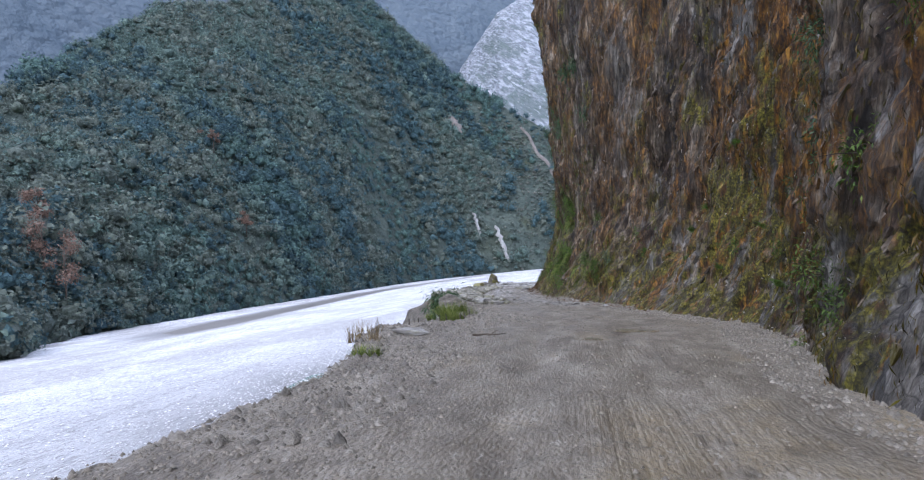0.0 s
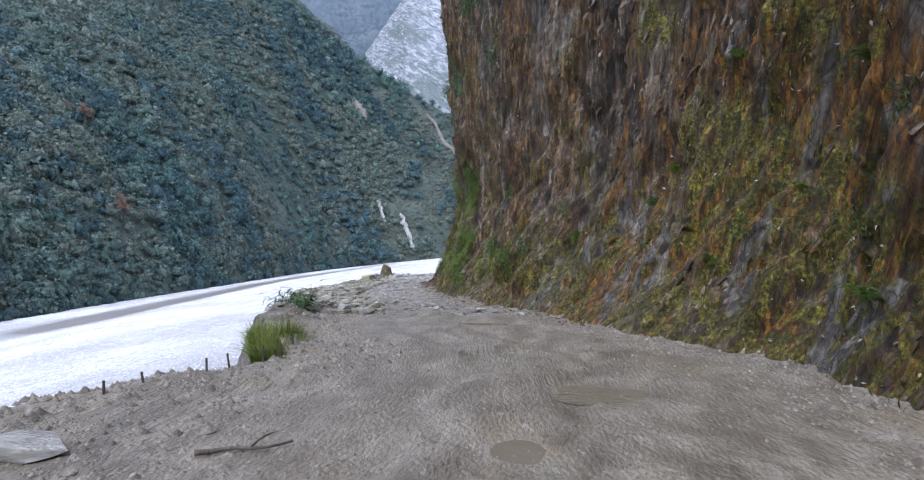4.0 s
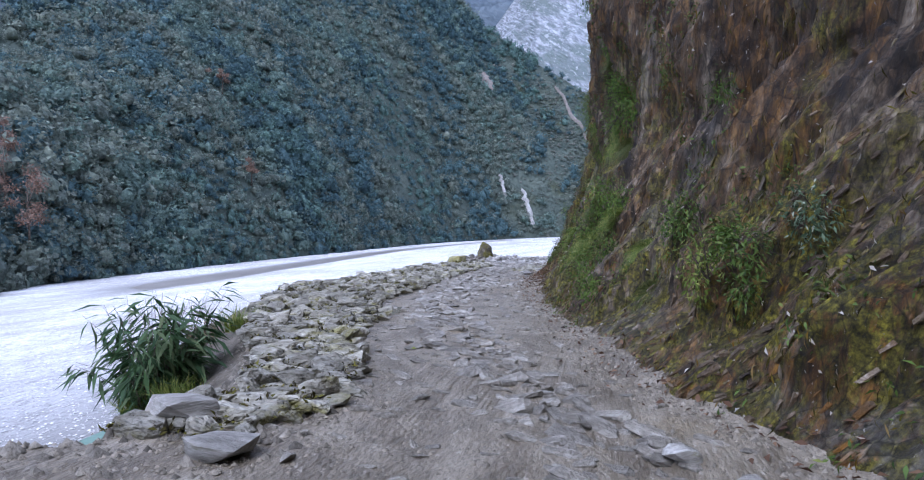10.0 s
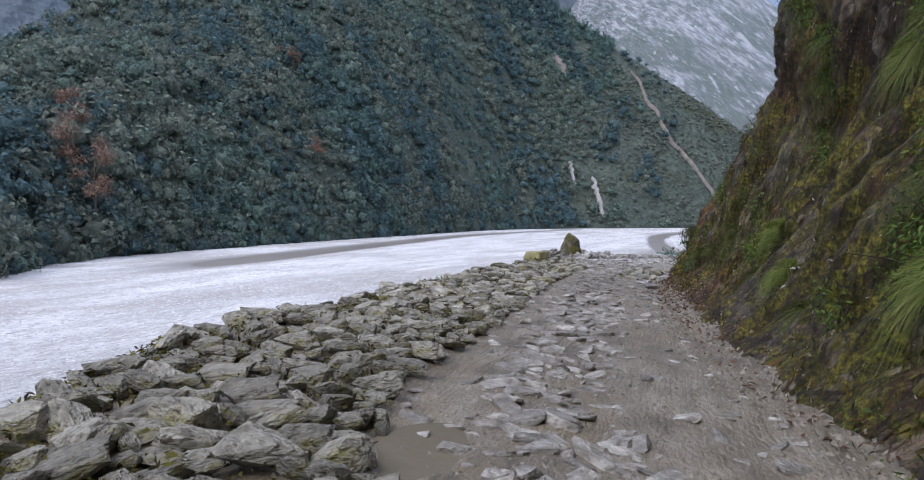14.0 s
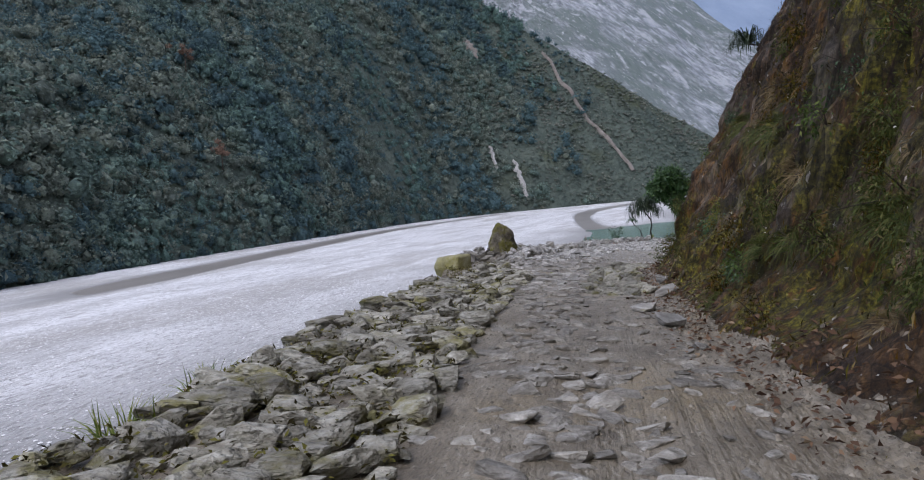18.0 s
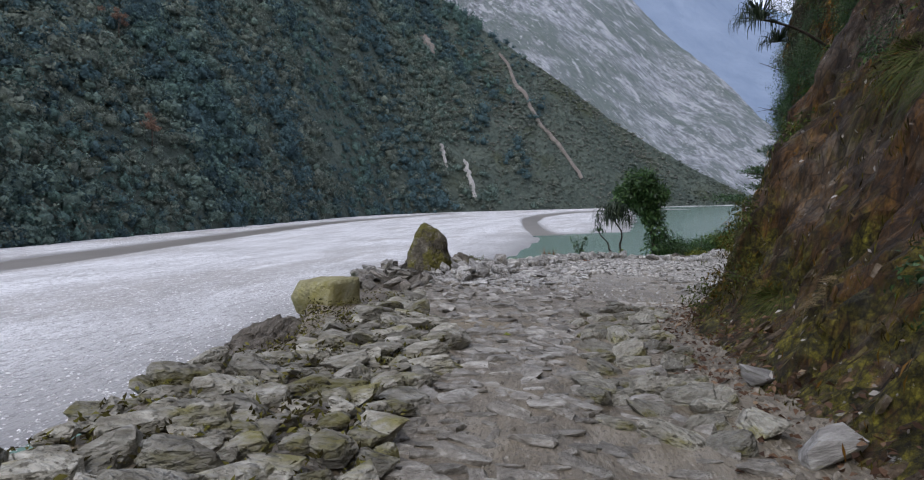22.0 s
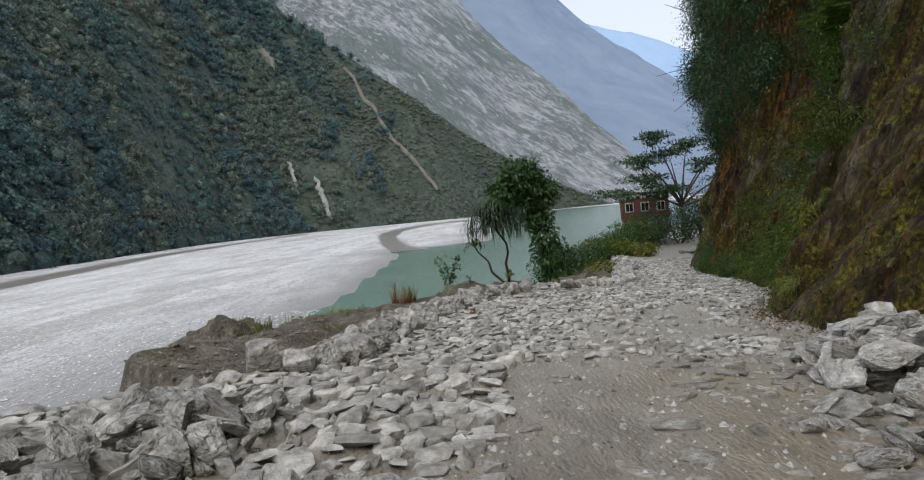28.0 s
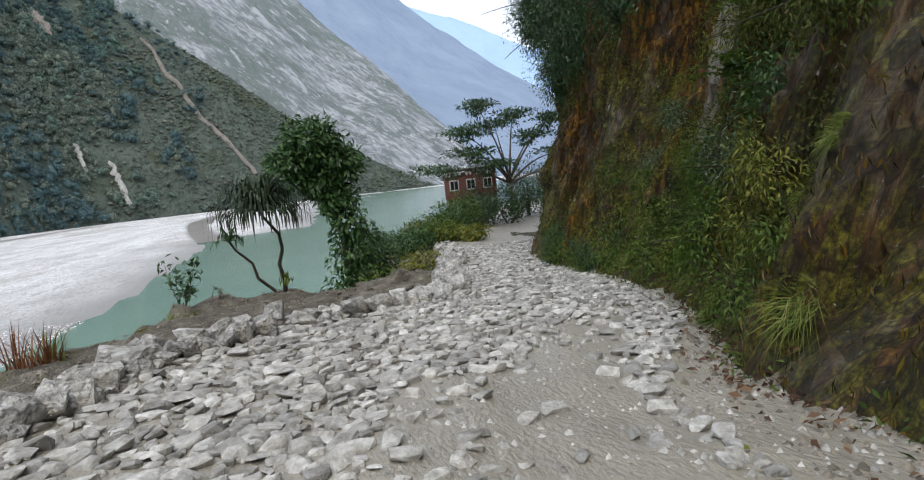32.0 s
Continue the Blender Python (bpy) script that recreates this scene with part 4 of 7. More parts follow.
SCAR_ROCK = material("pale_bare_rock_streak", [(0.3, (0.30, 0.29, 0.27)), (0.7, (0.50, 0.49, 0.47))], 0.4, 8, 1.0, 0.5, 1.5, stretch=(1, 1, 0.3))
EARTH_SCAR = material("reddish_bare_earth", [(0.3, (0.17, 0.15, 0.13)), (0.7, (0.29, 0.262, 0.235))], 0.3, 8, 1.0, 0.5, 1.0)
PUDDLE = material("muddy_puddle_water", [(0.3, (0.17, 0.145, 0.10)), (0.7, (0.21, 0.18, 0.13))], 1.5, 4, 0.12, 0.04, 8, spec=0.5)

# ---- far forest: one canopy of many crowns ----
HS = (FAR_SHORE, HILL_RIDGE, HILL_ELEV, 51, 12.0)


def forest(name, count, az_range, u_range, radius, cards, label, seed, palette, thin=lambda d: 1.0 + 0 * d, tall=1.0, size=0.15, fine=1):
    rng = np.random.default_rng(seed)
    k = np.arange(count * 6)
    deg = az_range[0] + (az_range[1] - az_range[0]) * ((0.5 + k * 0.7548776662) % 1)
    u = u_range[0] + (u_range[1] - u_range[0]) * ((0.5 + k * 0.5698402910) % 1)
    span = lerp_at(deg, HILL_RIDGE) - lerp_at(deg, FAR_SHORE)
    area = (lerp_at(deg, FAR_SHORE) + span * u) * span
    keep = (rng.random(count * 6) < area / area.max()) & (rng.random(count * 6) < thin(deg + 9 * vnoise(deg * 0.5, u * 5, seed=seed + 1)))
    pick = np.flatnonzero(keep)
    pick = pick[np.linspace(0, len(pick) - 1, min(count, len(pick))).astype(int)]
    deg, u = deg[pick] + rng.normal(size=len(pick)) * 0.1, u[pick]
    X, Y, Z = hill_surface(deg, u, *HS)
    rad = rng.uniform(*radius, len(X)) * (0.8 + 0.35 * vnoise(X / 25, Y / 25, seed=seed))
    pal = np.asarray(palette)
    pick = np.clip(((vnoise(X / 45, Y / 45, seed=seed + 3) * 0.5 + 0.5) * 0.8 + 0.2 * rng.random(len(X))) * len(pal), 0, len(pal) - 1).astype(int)
    tone = pal[pick] * rng.uniform(0.92, 1.09, (len(X), 1))
    d = unit(rng.normal(size=(len(X), cards, 3)))
    d[..., 2] = np.abs(d[..., 2]) * 1.1 - 0.35
    d = unit(d)
    lobe = unit(rng.normal(size=(len(X), 9, 3)) + np.array([0, 0, 0.5]))
    bulge = rng.uniform(0.55, 1.25, (len(X), 1, 9))
    swell = (bulge * np.exp(9.0 * (np.einsum("nci,nli->ncl", d, lobe) - 1))).max(-1)
    lump = 0.50 + 0.55 * swell + 0.22 * rng.random((len(X), cards))
    scale = np.stack([rad * rng.uniform(0.75, 1.35, len(X)), rad * rng.uniform(0.75, 1.35, len(X)), rad * rng.uniform(0.8, 1.45, len(X)) * tall], -1)[:, None]
    ctr = np.stack([X, Y, Z + rad * (0.20 + 0.55 * rng.random(len(X)) ** 2) * tall + 0.8], -1)[:, None]
    base = (ctr + d * lump[..., None] * scale).reshape(-1, 3)
    nrm = unit(d + 0.55 * rng.normal(size=d.shape) + np.array([0, 0, 0.3])).reshape(-1, 3)
    along = unit(np.cross(nrm, rng.normal(size=nrm.shape)))
    L = np.repeat(rad * size * 2, cards) * rng.uniform(0.6, 1.3, len(base))
    base = base - along * L[:, None] * 0.5
    V = leaf_quads(base, along, nrm, L, L * 0.75, 0.1)
    ob = new(name, quads_mesh(name, V, CANOPY, np.repeat(tone, cards, axis=0)))
    # the leafy mass under the outer clumps
    bm = bmesh.new()
    bmesh.ops.create_icosphere(bm, subdivisions=fine, radius=1.0)
    co = np.array([v.co for v in bm.verts])
    tri = np.array([[v.index for v in f.verts] for f in bm.faces])
    bm.free()
    n = len(X)
    jit = 0.50 + 0.56 * (bulge * np.exp(9.0 * (np.einsum("ci,nli->ncl", unit(co), lobe) - 1))).max(-1) + 0.12 * (rng.random((n, len(co))) - 0.5)
    P = ctr + co[None] * (jit * 0.74)[..., None] * scale
    F = (np.arange(n)[:, None, None] * len(co) + tri[None]).reshape(-1, 3)
    me = bpy.data.meshes.new(name + "_mass")
    me.vertices.add(n * len(co))
    me.vertices.foreach_set("co", P.astype(np.float32).ravel())
    me.loops.add(F.size)
    me.loops.foreach_set("vertex_index", F.astype(np.int32).ravel())
    me.polygons.add(len(F))
    me.polygons.foreach_set("loop_start", np.arange(0, F.size, 3, dtype=np.int32))
    me.polygons.foreach_set("use_smooth", np.ones(len(F), dtype=bool))
    me.update(calc_edges=True)
    me.materials.append(CANOPY)
    at = me.color_attributes.new("species", "FLOAT_COLOR", "POINT")
    at.data.foreach_set("color", np.concatenate([np.repeat(tone, len(co), axis=0), np.ones((n * len(co), 1))], 1).astype(np.float32).ravel())
    mass = new(name + "_mass", me)
    tagged(mass, label, "forest", kind="stuff")
    return tagged(ob, label, "forest", kind="stuff")


# leaf greens raised and pushed to blue, painting aerial haze into the crowns
HAZED_GREENS = [(1.62 * g[0], 1.84 * g[1], 1.98 * g[2]) for g in [(0.070, 0.098, 0.092), (0.090, 0.122, 0.100), (0.060, 0.084, 0.084), (0.108, 0.130, 0.104), (0.122, 0.126, 0.098), (0.070, 0.098, 0.096), (0.056, 0.080, 0.082)]]
forest("forest_trees", 6600, (0, 64), (0.0, 1.02), (1.7, 6.0), 76, "dense dark green broadleaf forest on the far slope", 101, HAZED_GREENS, lambda d: np.clip((d - 1) / 10, 0, 1))
forest("forest_undergrowth", 3400, (20, 64), (0.0, 0.8), (1.4, 3.4), 44, "smaller trees filling the dense far forest", 105, HAZED_GREENS)
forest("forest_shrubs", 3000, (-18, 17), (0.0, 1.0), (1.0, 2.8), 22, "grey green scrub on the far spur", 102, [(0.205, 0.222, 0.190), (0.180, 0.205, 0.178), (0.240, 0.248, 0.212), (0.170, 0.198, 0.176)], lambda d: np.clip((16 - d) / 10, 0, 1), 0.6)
forest("forest_waterside_trees", 420, (9, 62), (-0.01, 0.06), (1.6, 3.6), 90, "trees hanging over the far river bank", 103, HAZED_GREENS, tall=1.3)


def ribbon(name, az_u, width, material, label, lift=2.5):
    """A bare strip lying on the far slope, along the given (bearing, height share) points."""
    t = np.linspace(0, 1, 30)
    k = np.linspace(0, 1, len(az_u))
    az, u = np.interp(t, k, [p[0] for p in az_u]), np.interp(t, k, [p[1] for p in az_u])
    X, Y, Z = hill_surface(az, u, *HS)
    side = np.linspace(-1, 1, 7)
    w = width * (0.55 + 0.45 * np.sin(np.pi * np.clip(t, 0.05, 0.95))) * (1 + 0.5 * vnoise(t * 9, 0.3, seed=12))
    GX_ = X[:, None] + side[None] * w[:, None] + 1.2 * vnoise(t * 14, 2.0, seed=14)[:, None]
    GZ_ = Z[:, None] + lift - 1.8 * side[None] ** 2 + 0.6 * vnoise(t[:, None] * 20, side[None] * 3, seed=15)
    GY_ = Y[:, None] - lift * 0.5 + 0 * side[None]
    return tagged(grid_object(name, GX_, GY_, GZ_, material), label, "rock face", kind="structure")


ribbon("backdrop_rock_scar", [(6.9, 0.16), (6.5, 0.10), (6.1, 0.03)], 1.9, SCAR_ROCK, "pale bare rock streak above the far bank", 4.5)
ribbon("backdrop_rock_scar_small", [(9.0, 0.20), (8.6, 0.13)], 1.2, SCAR_ROCK, "small pale rock streak among far trees", 5.0)
ribbon("backdrop_rock_patch", [(10.6, 0.64), (9.9, 0.56)], 6.0, EARTH_SCAR, "reddish bare rock patch on the wooded slope", 4.5)
ribbon("backdrop_earth_slip", [(3.6, 0.86), (1.2, 0.62), (-1.2, 0.42), (-3.6, 0.20)], 2.2, EARTH_SCAR, "narrow reddish earth slip down the spur", 2.6)

# ---- trees and bushes as things ----
def plant(name, at, stems, foliage, label, category, group="", turn=0.0, bark=None, sides=5):
    """A plant: an empty at its base, its stems and its foliage."""
    root = tagged(new(name), label, category, group)
    root.matrix_basis = pose(*at, 0, 0, turn)
    if stems:
        part("stem" if category != "tree" else "trunk", tubes_mesh(name + "_stem", stems, bark or BARK, sides), root)
    for nm, quads, mat in foliage:
        part(nm, quads_mesh(name + "_" + nm, quads, mat), root)
    return root


def bent(p, q, sag=(0, 0, 0), n=6):
    p, q, s = np.asarray(p, float), np.asarray(q, float), np.asarray(sag, float)
    return [p + (q - p) * t + s * math.sin(math.pi * t) for t in np.linspace(0, 1, n)]


def gz(x, y):
    return float(ground_z(x, y))


# tall broadleaf tree wrapped in creeper, on the bank past the paving
rng = np.random.default_rng(11)
tx, ty = 0.6, 75.4
trunk = [([(0.8, 0.2, -1.6), (0.7, 0.1, 0.8), (0.45, 0, 1.9), (0.2, 0, 2.9), (0, 0, 3.9)], [0.14, 0.12, 0.11, 0.09, 0.05])]
limbs = [(bent((0.2, 0, 2.7), (-1.0, 0.2, 3.7), (0, 0, 0.2)), np.linspace(0.06, 0.015, 6)), (bent((0.2, 0, 2.8), (1.0, -0.2, 4.0), (0, 0, 0.2)), np.linspace(0.06, 0.015, 6)),
         (bent((0.05, 0, 3.4), (0.1, 0.3, 4.9), (0, 0, 0)), np.linspace(0.05, 0.012, 6)), (bent((0.4, 0, 2.0), (-1.9, 0.1, 2.75), (0, 0, 0.15)), np.linspace(0.03, 0.006, 6))]
crown = np.concatenate([blob_leaves(n, r, 0.26, rng, 0.5, 0.35, 0.36) + np.array(c) for n, r, c in (
    (1700, (1.15, 1.1, 0.85), (0.0, 0, 4.2)), (900, (0.85, 0.8, 0.6), (-0.85, 0, 3.5)), (900, (0.85, 0.8, 0.7), (0.85, 0, 3.5)), (700, (0.7, 0.7, 0.55), (0.1, 0.1, 2.9)), (330, (0.8, 0.7, 0.35), (-0.9, 0, 2.9)), (620, (0.75, 0.65, 0.6), (0.55, 0, 2.3)))])
vine = np.concatenate([blob_leaves(n, r, 0.24, rng, 0.9, 0.3, 0.4) + np.array(c) for n, r, c in (
    (430, (0.55, 0.55, 0.7), (0.6, 0, 2.2)), (480, (0.75, 0.65, 0.75), (0.95, 0, 1.3)), (520, (0.95, 0.8, 0.8), (1.0, 0, 0.35)), (520, (1.0, 0.8, 0.9), (0.7, -0.2, -0.8)))])
t = plant("tree", (tx, ty, -2.2), trunk + limbs, [("crown", crown, LEAF_TREE), ("creeper", vine, LEAF_TREE)], "tall broadleaf tree with dense glossy crown and creeper", "tree")

# screw pine with two thin crooked trunks and drooping strap leaves
rng = np.random.default_rng(12)
px, py = -1.35, 69.0
pz = gz(px, py) - 0.15
left = [(0, 0, 0), (-0.22, 0, 0.22), (-0.55, 0, 0.55), (-0.62, 0, 0.9), (-0.95, 0, 1.25), (-1.05, 0, 1.45)]
right = [(0, 0, 0), (0.03, 0, 0.4), (-0.05, 0, 0.8), (0.06, 0, 1.15), (0.02, 0, 1.5), (-0.22, 0, 1.85), (-0.35, 0, 2.05)]
PINE_LEAF = leaf_material("dark_strap_leaves", [(0.0, (0.012, 0.022, 0.010)), (0.6, (0.030, 0.052, 0.024)), (1.0, (0.075, 0.10, 0.05))], 0.5, 0.4)
pal = tagged(new("screw_pine"), "screw pine with two crooked thin trunks and drooping leaves", "tree")
pal.matrix_basis = pose(px, py, pz)
part("trunk", tubes_mesh("pine_trunk_left", [(left, [0.05, 0.045, 0.04, 0.035, 0.03, 0.03])], DARK_BARK), pal)
part("trunk", tubes_mesh("pine_trunk_right", [(right, [0.06, 0.05, 0.045, 0.04, 0.04, 0.035, 0.03])], DARK_BARK), pal)


def straps(count, length, centre, rng):
    az, el = rng.random(count) * 2 * math.pi, rng.uniform(0.0, 1.15, count)
    L = length * rng.uniform(0.7, 1.1, count)
    d = np.stack([np.cos(az), np.sin(az), 0 * az], 1)
    s = np.stack([-np.sin(az), np.cos(az), 0 * az], 1)
    up = np.array([0, 0, 1.0])
    def at(u):
        reach = np.sin(np.minimum(u, 0.62) / 0.62 * 1.35)
        return d * (L * 0.62 * np.cos(el) * reach)[:, None] + up * (L * (0.62 * np.sin(el) * reach - 0.6 * np.maximum(u - 0.35, 0) ** 1.3))[:, None] + np.asarray(centre)
    out = []
    for k in range(6):
        u0, u1 = k / 6, (k + 1) / 6
        w0, w1 = 0.024 * (1 - u0**3 * 0.8), 0.024 * (1 - u1**3 * 0.9)
        a, b = at(u0), at(u1)
        out.append(np.stack([a - s * w0, a + s * w0, b + s * w1, b - s * w1], 1))
    return np.concatenate(out)


part("leaf_crown", quads_mesh("pine_crown_right", straps(380, 1.85, right[-1], rng), PINE_LEAF), pal)
part("leaf_crown", quads_mesh("pine_crown_left", straps(26, 0.8, (-1.05, 0, 1.45), rng), LEAF_DARK), pal)
part("leaf_skirt", quads_mesh("pine_skirt", straps(26, 0.4, (0.05, 0, 0.42), rng), GRASS), pal)

# flat-topped tree beside the hut
rng = np.random.default_rng(13)
ax, ay = 15.6, 92.0
lines, pads = [([(0, 0, -0.6), (0.1, 0, 0.6), (0, 0, 1.4)], [0.2, 0.17, 0.14])], []
for x, z, w in ((-3.2, 2.5, 1.7), (-1.9, 3.3, 1.5), (-2.2, 4.5, 1.2), (-1.2, 6.0, 1.0), (-0.2, 4.9, 1.4), (0.9, 5.5, 1.3), (1.5, 4.1, 1.4), (2.6, 3.0, 1.5), (-0.7, 2.5, 1.3), (2.2, 5.0, 1.0), (3.2, 2.0, 1.2)):
    y = rng.uniform(-1.6, 1.6)
    x, z, w = x * 1.45, z * 1.12, w * 1.4
    lines.append((bent((0, 0, 1.2 + 0.1 * z), (x, y, z - 0.1), (0.0, 0, 0.4 if abs(x) > 1 else 0.0)), np.linspace(0.09, 0.015, 6)))
    pads.append(blob_leaves(560, (w, w * 0.9, 0.30), 0.26, rng, 0.0, 0.2, 0.35) + np.array((x, y, z)))
    pads.append(blob_leaves(130, (w * 0.5, w * 0.5, 0.25), 0.26, rng, 0.0, 0.2, 0.35) + np.array((x + rng.uniform(-0.9, 0.9), y, z - 0.5)))
plant("flat_topped_tree", (ax, ay, -1.9), lines, [("crown", np.concatenate(pads), LEAF_DARK)], "spreading tree with flat layered foliage beside the hut", "tree")


def bush(name, at, radii, leaf, count, mat, label, rng, category="bush", group="", stems=5, bark=None, aspect=0.4, droop=0.3, shell=0.35):
    h = radii[2]
    lines = []
    for _ in range(stems):
        tip = rng.normal(size=3) * np.asarray(radii) * 0.5 + np.array([0, 0, h])
        lines.append((bent((0, 0, -0.15), tip, rng.normal(size=3) * 0.06 * h, 4), np.linspace(0.03, 0.006, 4) * max(h, 0.3)))
    q = blob_leaves(count, radii, leaf, rng, droop, shell, aspect) + np.array([0, 0, h * 0.9])
    return plant(name, at, lines, [("foliage", q, mat)], label, category, group, bark=bark, sides=4)


# bushes past the end of the paving and round the hut
rng = np.random.default_rng(14)
bush("bush", (3.2, 73.0, gz(3.2, 73.0)), (0.9, 0.7, 0.36), 0.15, 520, LEAF_YELLOW, "yellow green bush at the road's edge", rng)
bush("bush", (2.1, 74.6, gz(2.1, 74.6)), (0.9, 0.8, 0.55), 0.2, 420, LEAF_BUSH, "green bush below the creeper-clad tree", rng)
for x, y, r, h, mat, label in ((2.6, 78.5, 0.9, 1.0, REED, "dark reedy shrub by the water"), (3.4, 79.0, 0.8, 1.0, REED, "dark reedy shrub by the water"), (6.2, 92.5, 1.2, 1.1, LEAF_DARK, "rounded dark shrub in front of the hut"),
                            (5.5, 82, 1.3, 0.7, LEAF_TREE, ""), (7.3, 83, 1.4, 0.75, LEAF_BUSH, ""), (9.0, 86, 1.5, 0.9, LEAF_TREE, ""), (7.0, 87, 1.6, 0.8, LEAF_DARK, ""), (10.5, 88.5, 1.5, 1.0, LEAF_BUSH, ""), (12.4, 90, 1.4, 1.0, LEAF_DARK, ""),
                            (14.3, 90, 1.4, 1.2, LEAF_DARK, ""), (13.2, 92, 1.3, 1.3, LEAF_DARK, ""), (8.6, 90, 1.2, 0.8, LEAF_BUSH, ""), (9.5, 87.5, 1.2, 0.7, LEAF_BUSH, ""), (4.4, 85, 1.3, 0.8, LEAF_TREE, ""), (6.2, 84.5, 1.0, 0.5, GRASS, ""), (7.4, 82.2, 0.9, 0.45, GRASS, ""), (17.5, 95, 1.8, 1.6, LEAF_DARK, "dark shrub beside the hut"), (19.6, 97.5, 1.9, 1.9, LEAF_DARK, "dark shrub beside the hut"), (22.0, 99.5, 1.9, 1.8, LEAF_BUSH, "tall green shrub beside the hut"), (16.8, 99.5, 1.7, 2.2, LEAF_DARK, "dark shrub behind the hut"), (24.5, 102, 2.2, 2.0, LEAF_DARK, "dark shrub beside the hut"), (8.2, 81.0, 0.8, 0.4, LEAF_YELLOW, "")):
    bush("bush", (x, y, gz(x, y)), (r, r, h * (1.05 if y < 88 else 1.2)), 0.17, int(1200 * r), mat, label or "green bush on the flat ground before the hut", rng, group="bushes before the hut")

# small plants along the bank
rng = np.random.default_rng(15)


def grass_clump(name, at, count, height, spread, mat, label, rng, width=0.012, bend=0.6, group=""):
    ob = tagged(new(name, quads_mesh(name, blades(count, height, spread, width, rng, bend), mat)), label, "grass", group)
    ob.matrix_basis = pose(*at)
    return ob


for x, y, n, h, sp in ((-5.2, 19.4, 200, 0.35, 0.7), (-5.9, 19.8, 300, 0.5, 0.9), (-6.4, 20.5, 300, 0.55, 0.9), (-3.6, 11.6, 800, 0.62, 1.3), (-3.95, 12.5, 800, 0.66, 1.2), (-3.15, 2.0, 170, 0.28, 0.6), (-6.0, 22.0, 240, 0.45, 0.8), (-7.95, 32.6, 120, 0.30, 0.7), (-7.9, 33.8, 150, 0.42, 0.8), (-7.95, 35.0, 150, 0.40, 0.9), (-8.0, 36.4, 120, 0.36, 0.8), (-8.0, 30.8, 90, 0.28, 0.7)):
    grass_clump("grass_clump", (x, y, gz(x, y) - 0.06), n, h, sp, GRASS, "bright green grass clump on the crumbling road edge", rng, 0.010, 1.15, "grass on the road edge")
TUFTS = {}
for x, y, n, h, sp, mat in ((-3.9, 4.0, 90, 0.45, 0.9, DRY), (-4.4, 5.6, 70, 0.6, 1.0, DRY), (-6.6, 21.6, 50, 1.0, 0.6, DRY), (-7.0, 22.6, 40, 1.1, 0.7, DRY), (-7.9, 27.2, 40, 0.35, 0.8, DRY), (-8.0, 30.0, 40, 0.35, 0.9, GRASS), (-8.0, 33.0, 50, 0.4, 0.9, DRY),
                            (-8.1, 35.5, 60, 0.4, 1.0, GRASS), (-8.3, 41.0, 40, 0.35, 0.8, GRASS), (-9.0, 57.5, 120, 0.35, 1.2, DRY), (-7.6, 59.0, 160, 0.3, 1.2, GRASS), (-6.9, 60.6, 240, 0.4, 1.3, GRASS), (-6.2, 62.0, 160, 0.35, 1.2, GRASS), (-3.4, 66.5, 80, 0.25, 0.9, GRASS), (-6.2, 58.2, 60, 0.25, 0.8, DRY), (-4.9, 66.8, 60, 0.3, 0.9, RUST)):
    TUFTS.setdefault(mat.name, (mat, []))[1].append(blades(n, h, sp, 0.006, rng, 0.6) + np.array((x, y, gz(x, y) - 0.05)))
for mat, qs in TUFTS.values():
    tagged(new("bank_grass", quads_mesh("bank_grass", np.concatenate(qs), mat)), "thin grass tufts scattered along the bank", "grass", kind="stuff")
grass_clump("reed_clump", (-4.9, 63.2, gz(-4.9, 63.2) - 0.05), 70, 0.75, 0.8, RUST, "rust brown reed clump on the bench", rng, 0.014, 0.9)
grass_clump("reed_clump", (-4.75, 63.5, gz(-4.75, 63.5) - 0.05), 46, 0.6, 0.6, GRASS, "green reed clump on the bench", rng, 0.014, 0.9)

# bamboo at the road's edge
bx, by = -5.85, 19.9
bz = gz(bx, by) - 0.05
stems, quads = [], []
for k in range(85):
    a, lean, h = rng.random() * 6.28, rng.uniform(0.1, 0.7), rng.uniform(0.5, 1.45)
    tip = np.array([math.cos(a) * lean * 1.3, math.sin(a) * lean * 1.3, h])
    line = bent((rng.normal() * 0.15, rng.normal() * 0.15, -0.2), tip, (0, 0, 0.12), 5)
    stems.append((line, np.linspace(0.007, 0.002, 5)))
    m = 16
    u = rng.uniform(0.25, 1.0, m)
    pts = np.array([np.array(line[0]) * (1 - q) + tip * q + np.array([0, 0, 0.12]) * math.sin(math.pi * q) for q in u])
    al = unit(rng.normal(size=(m, 3)) * np.array([1, 1, 0.35]) + np.array([math.cos(a), math.sin(a), 0]) * 0.6)
    L = rng.uniform(0.2, 0.42, m)
    al = unit(al + np.array([0, 0, -0.35]))
    quads.append(leaf_quads(pts, al, unit(np.array([0, 0, 1.0]) + 0.4 * rng.normal(size=(m, 3))), L, L * 0.13))
plant("bamboo_clump", (bx, by, bz), stems, [("leaves", np.concatenate(quads), REED)], "low bamboo clump with narrow blue green leaves", "bamboo", bark=BARK)

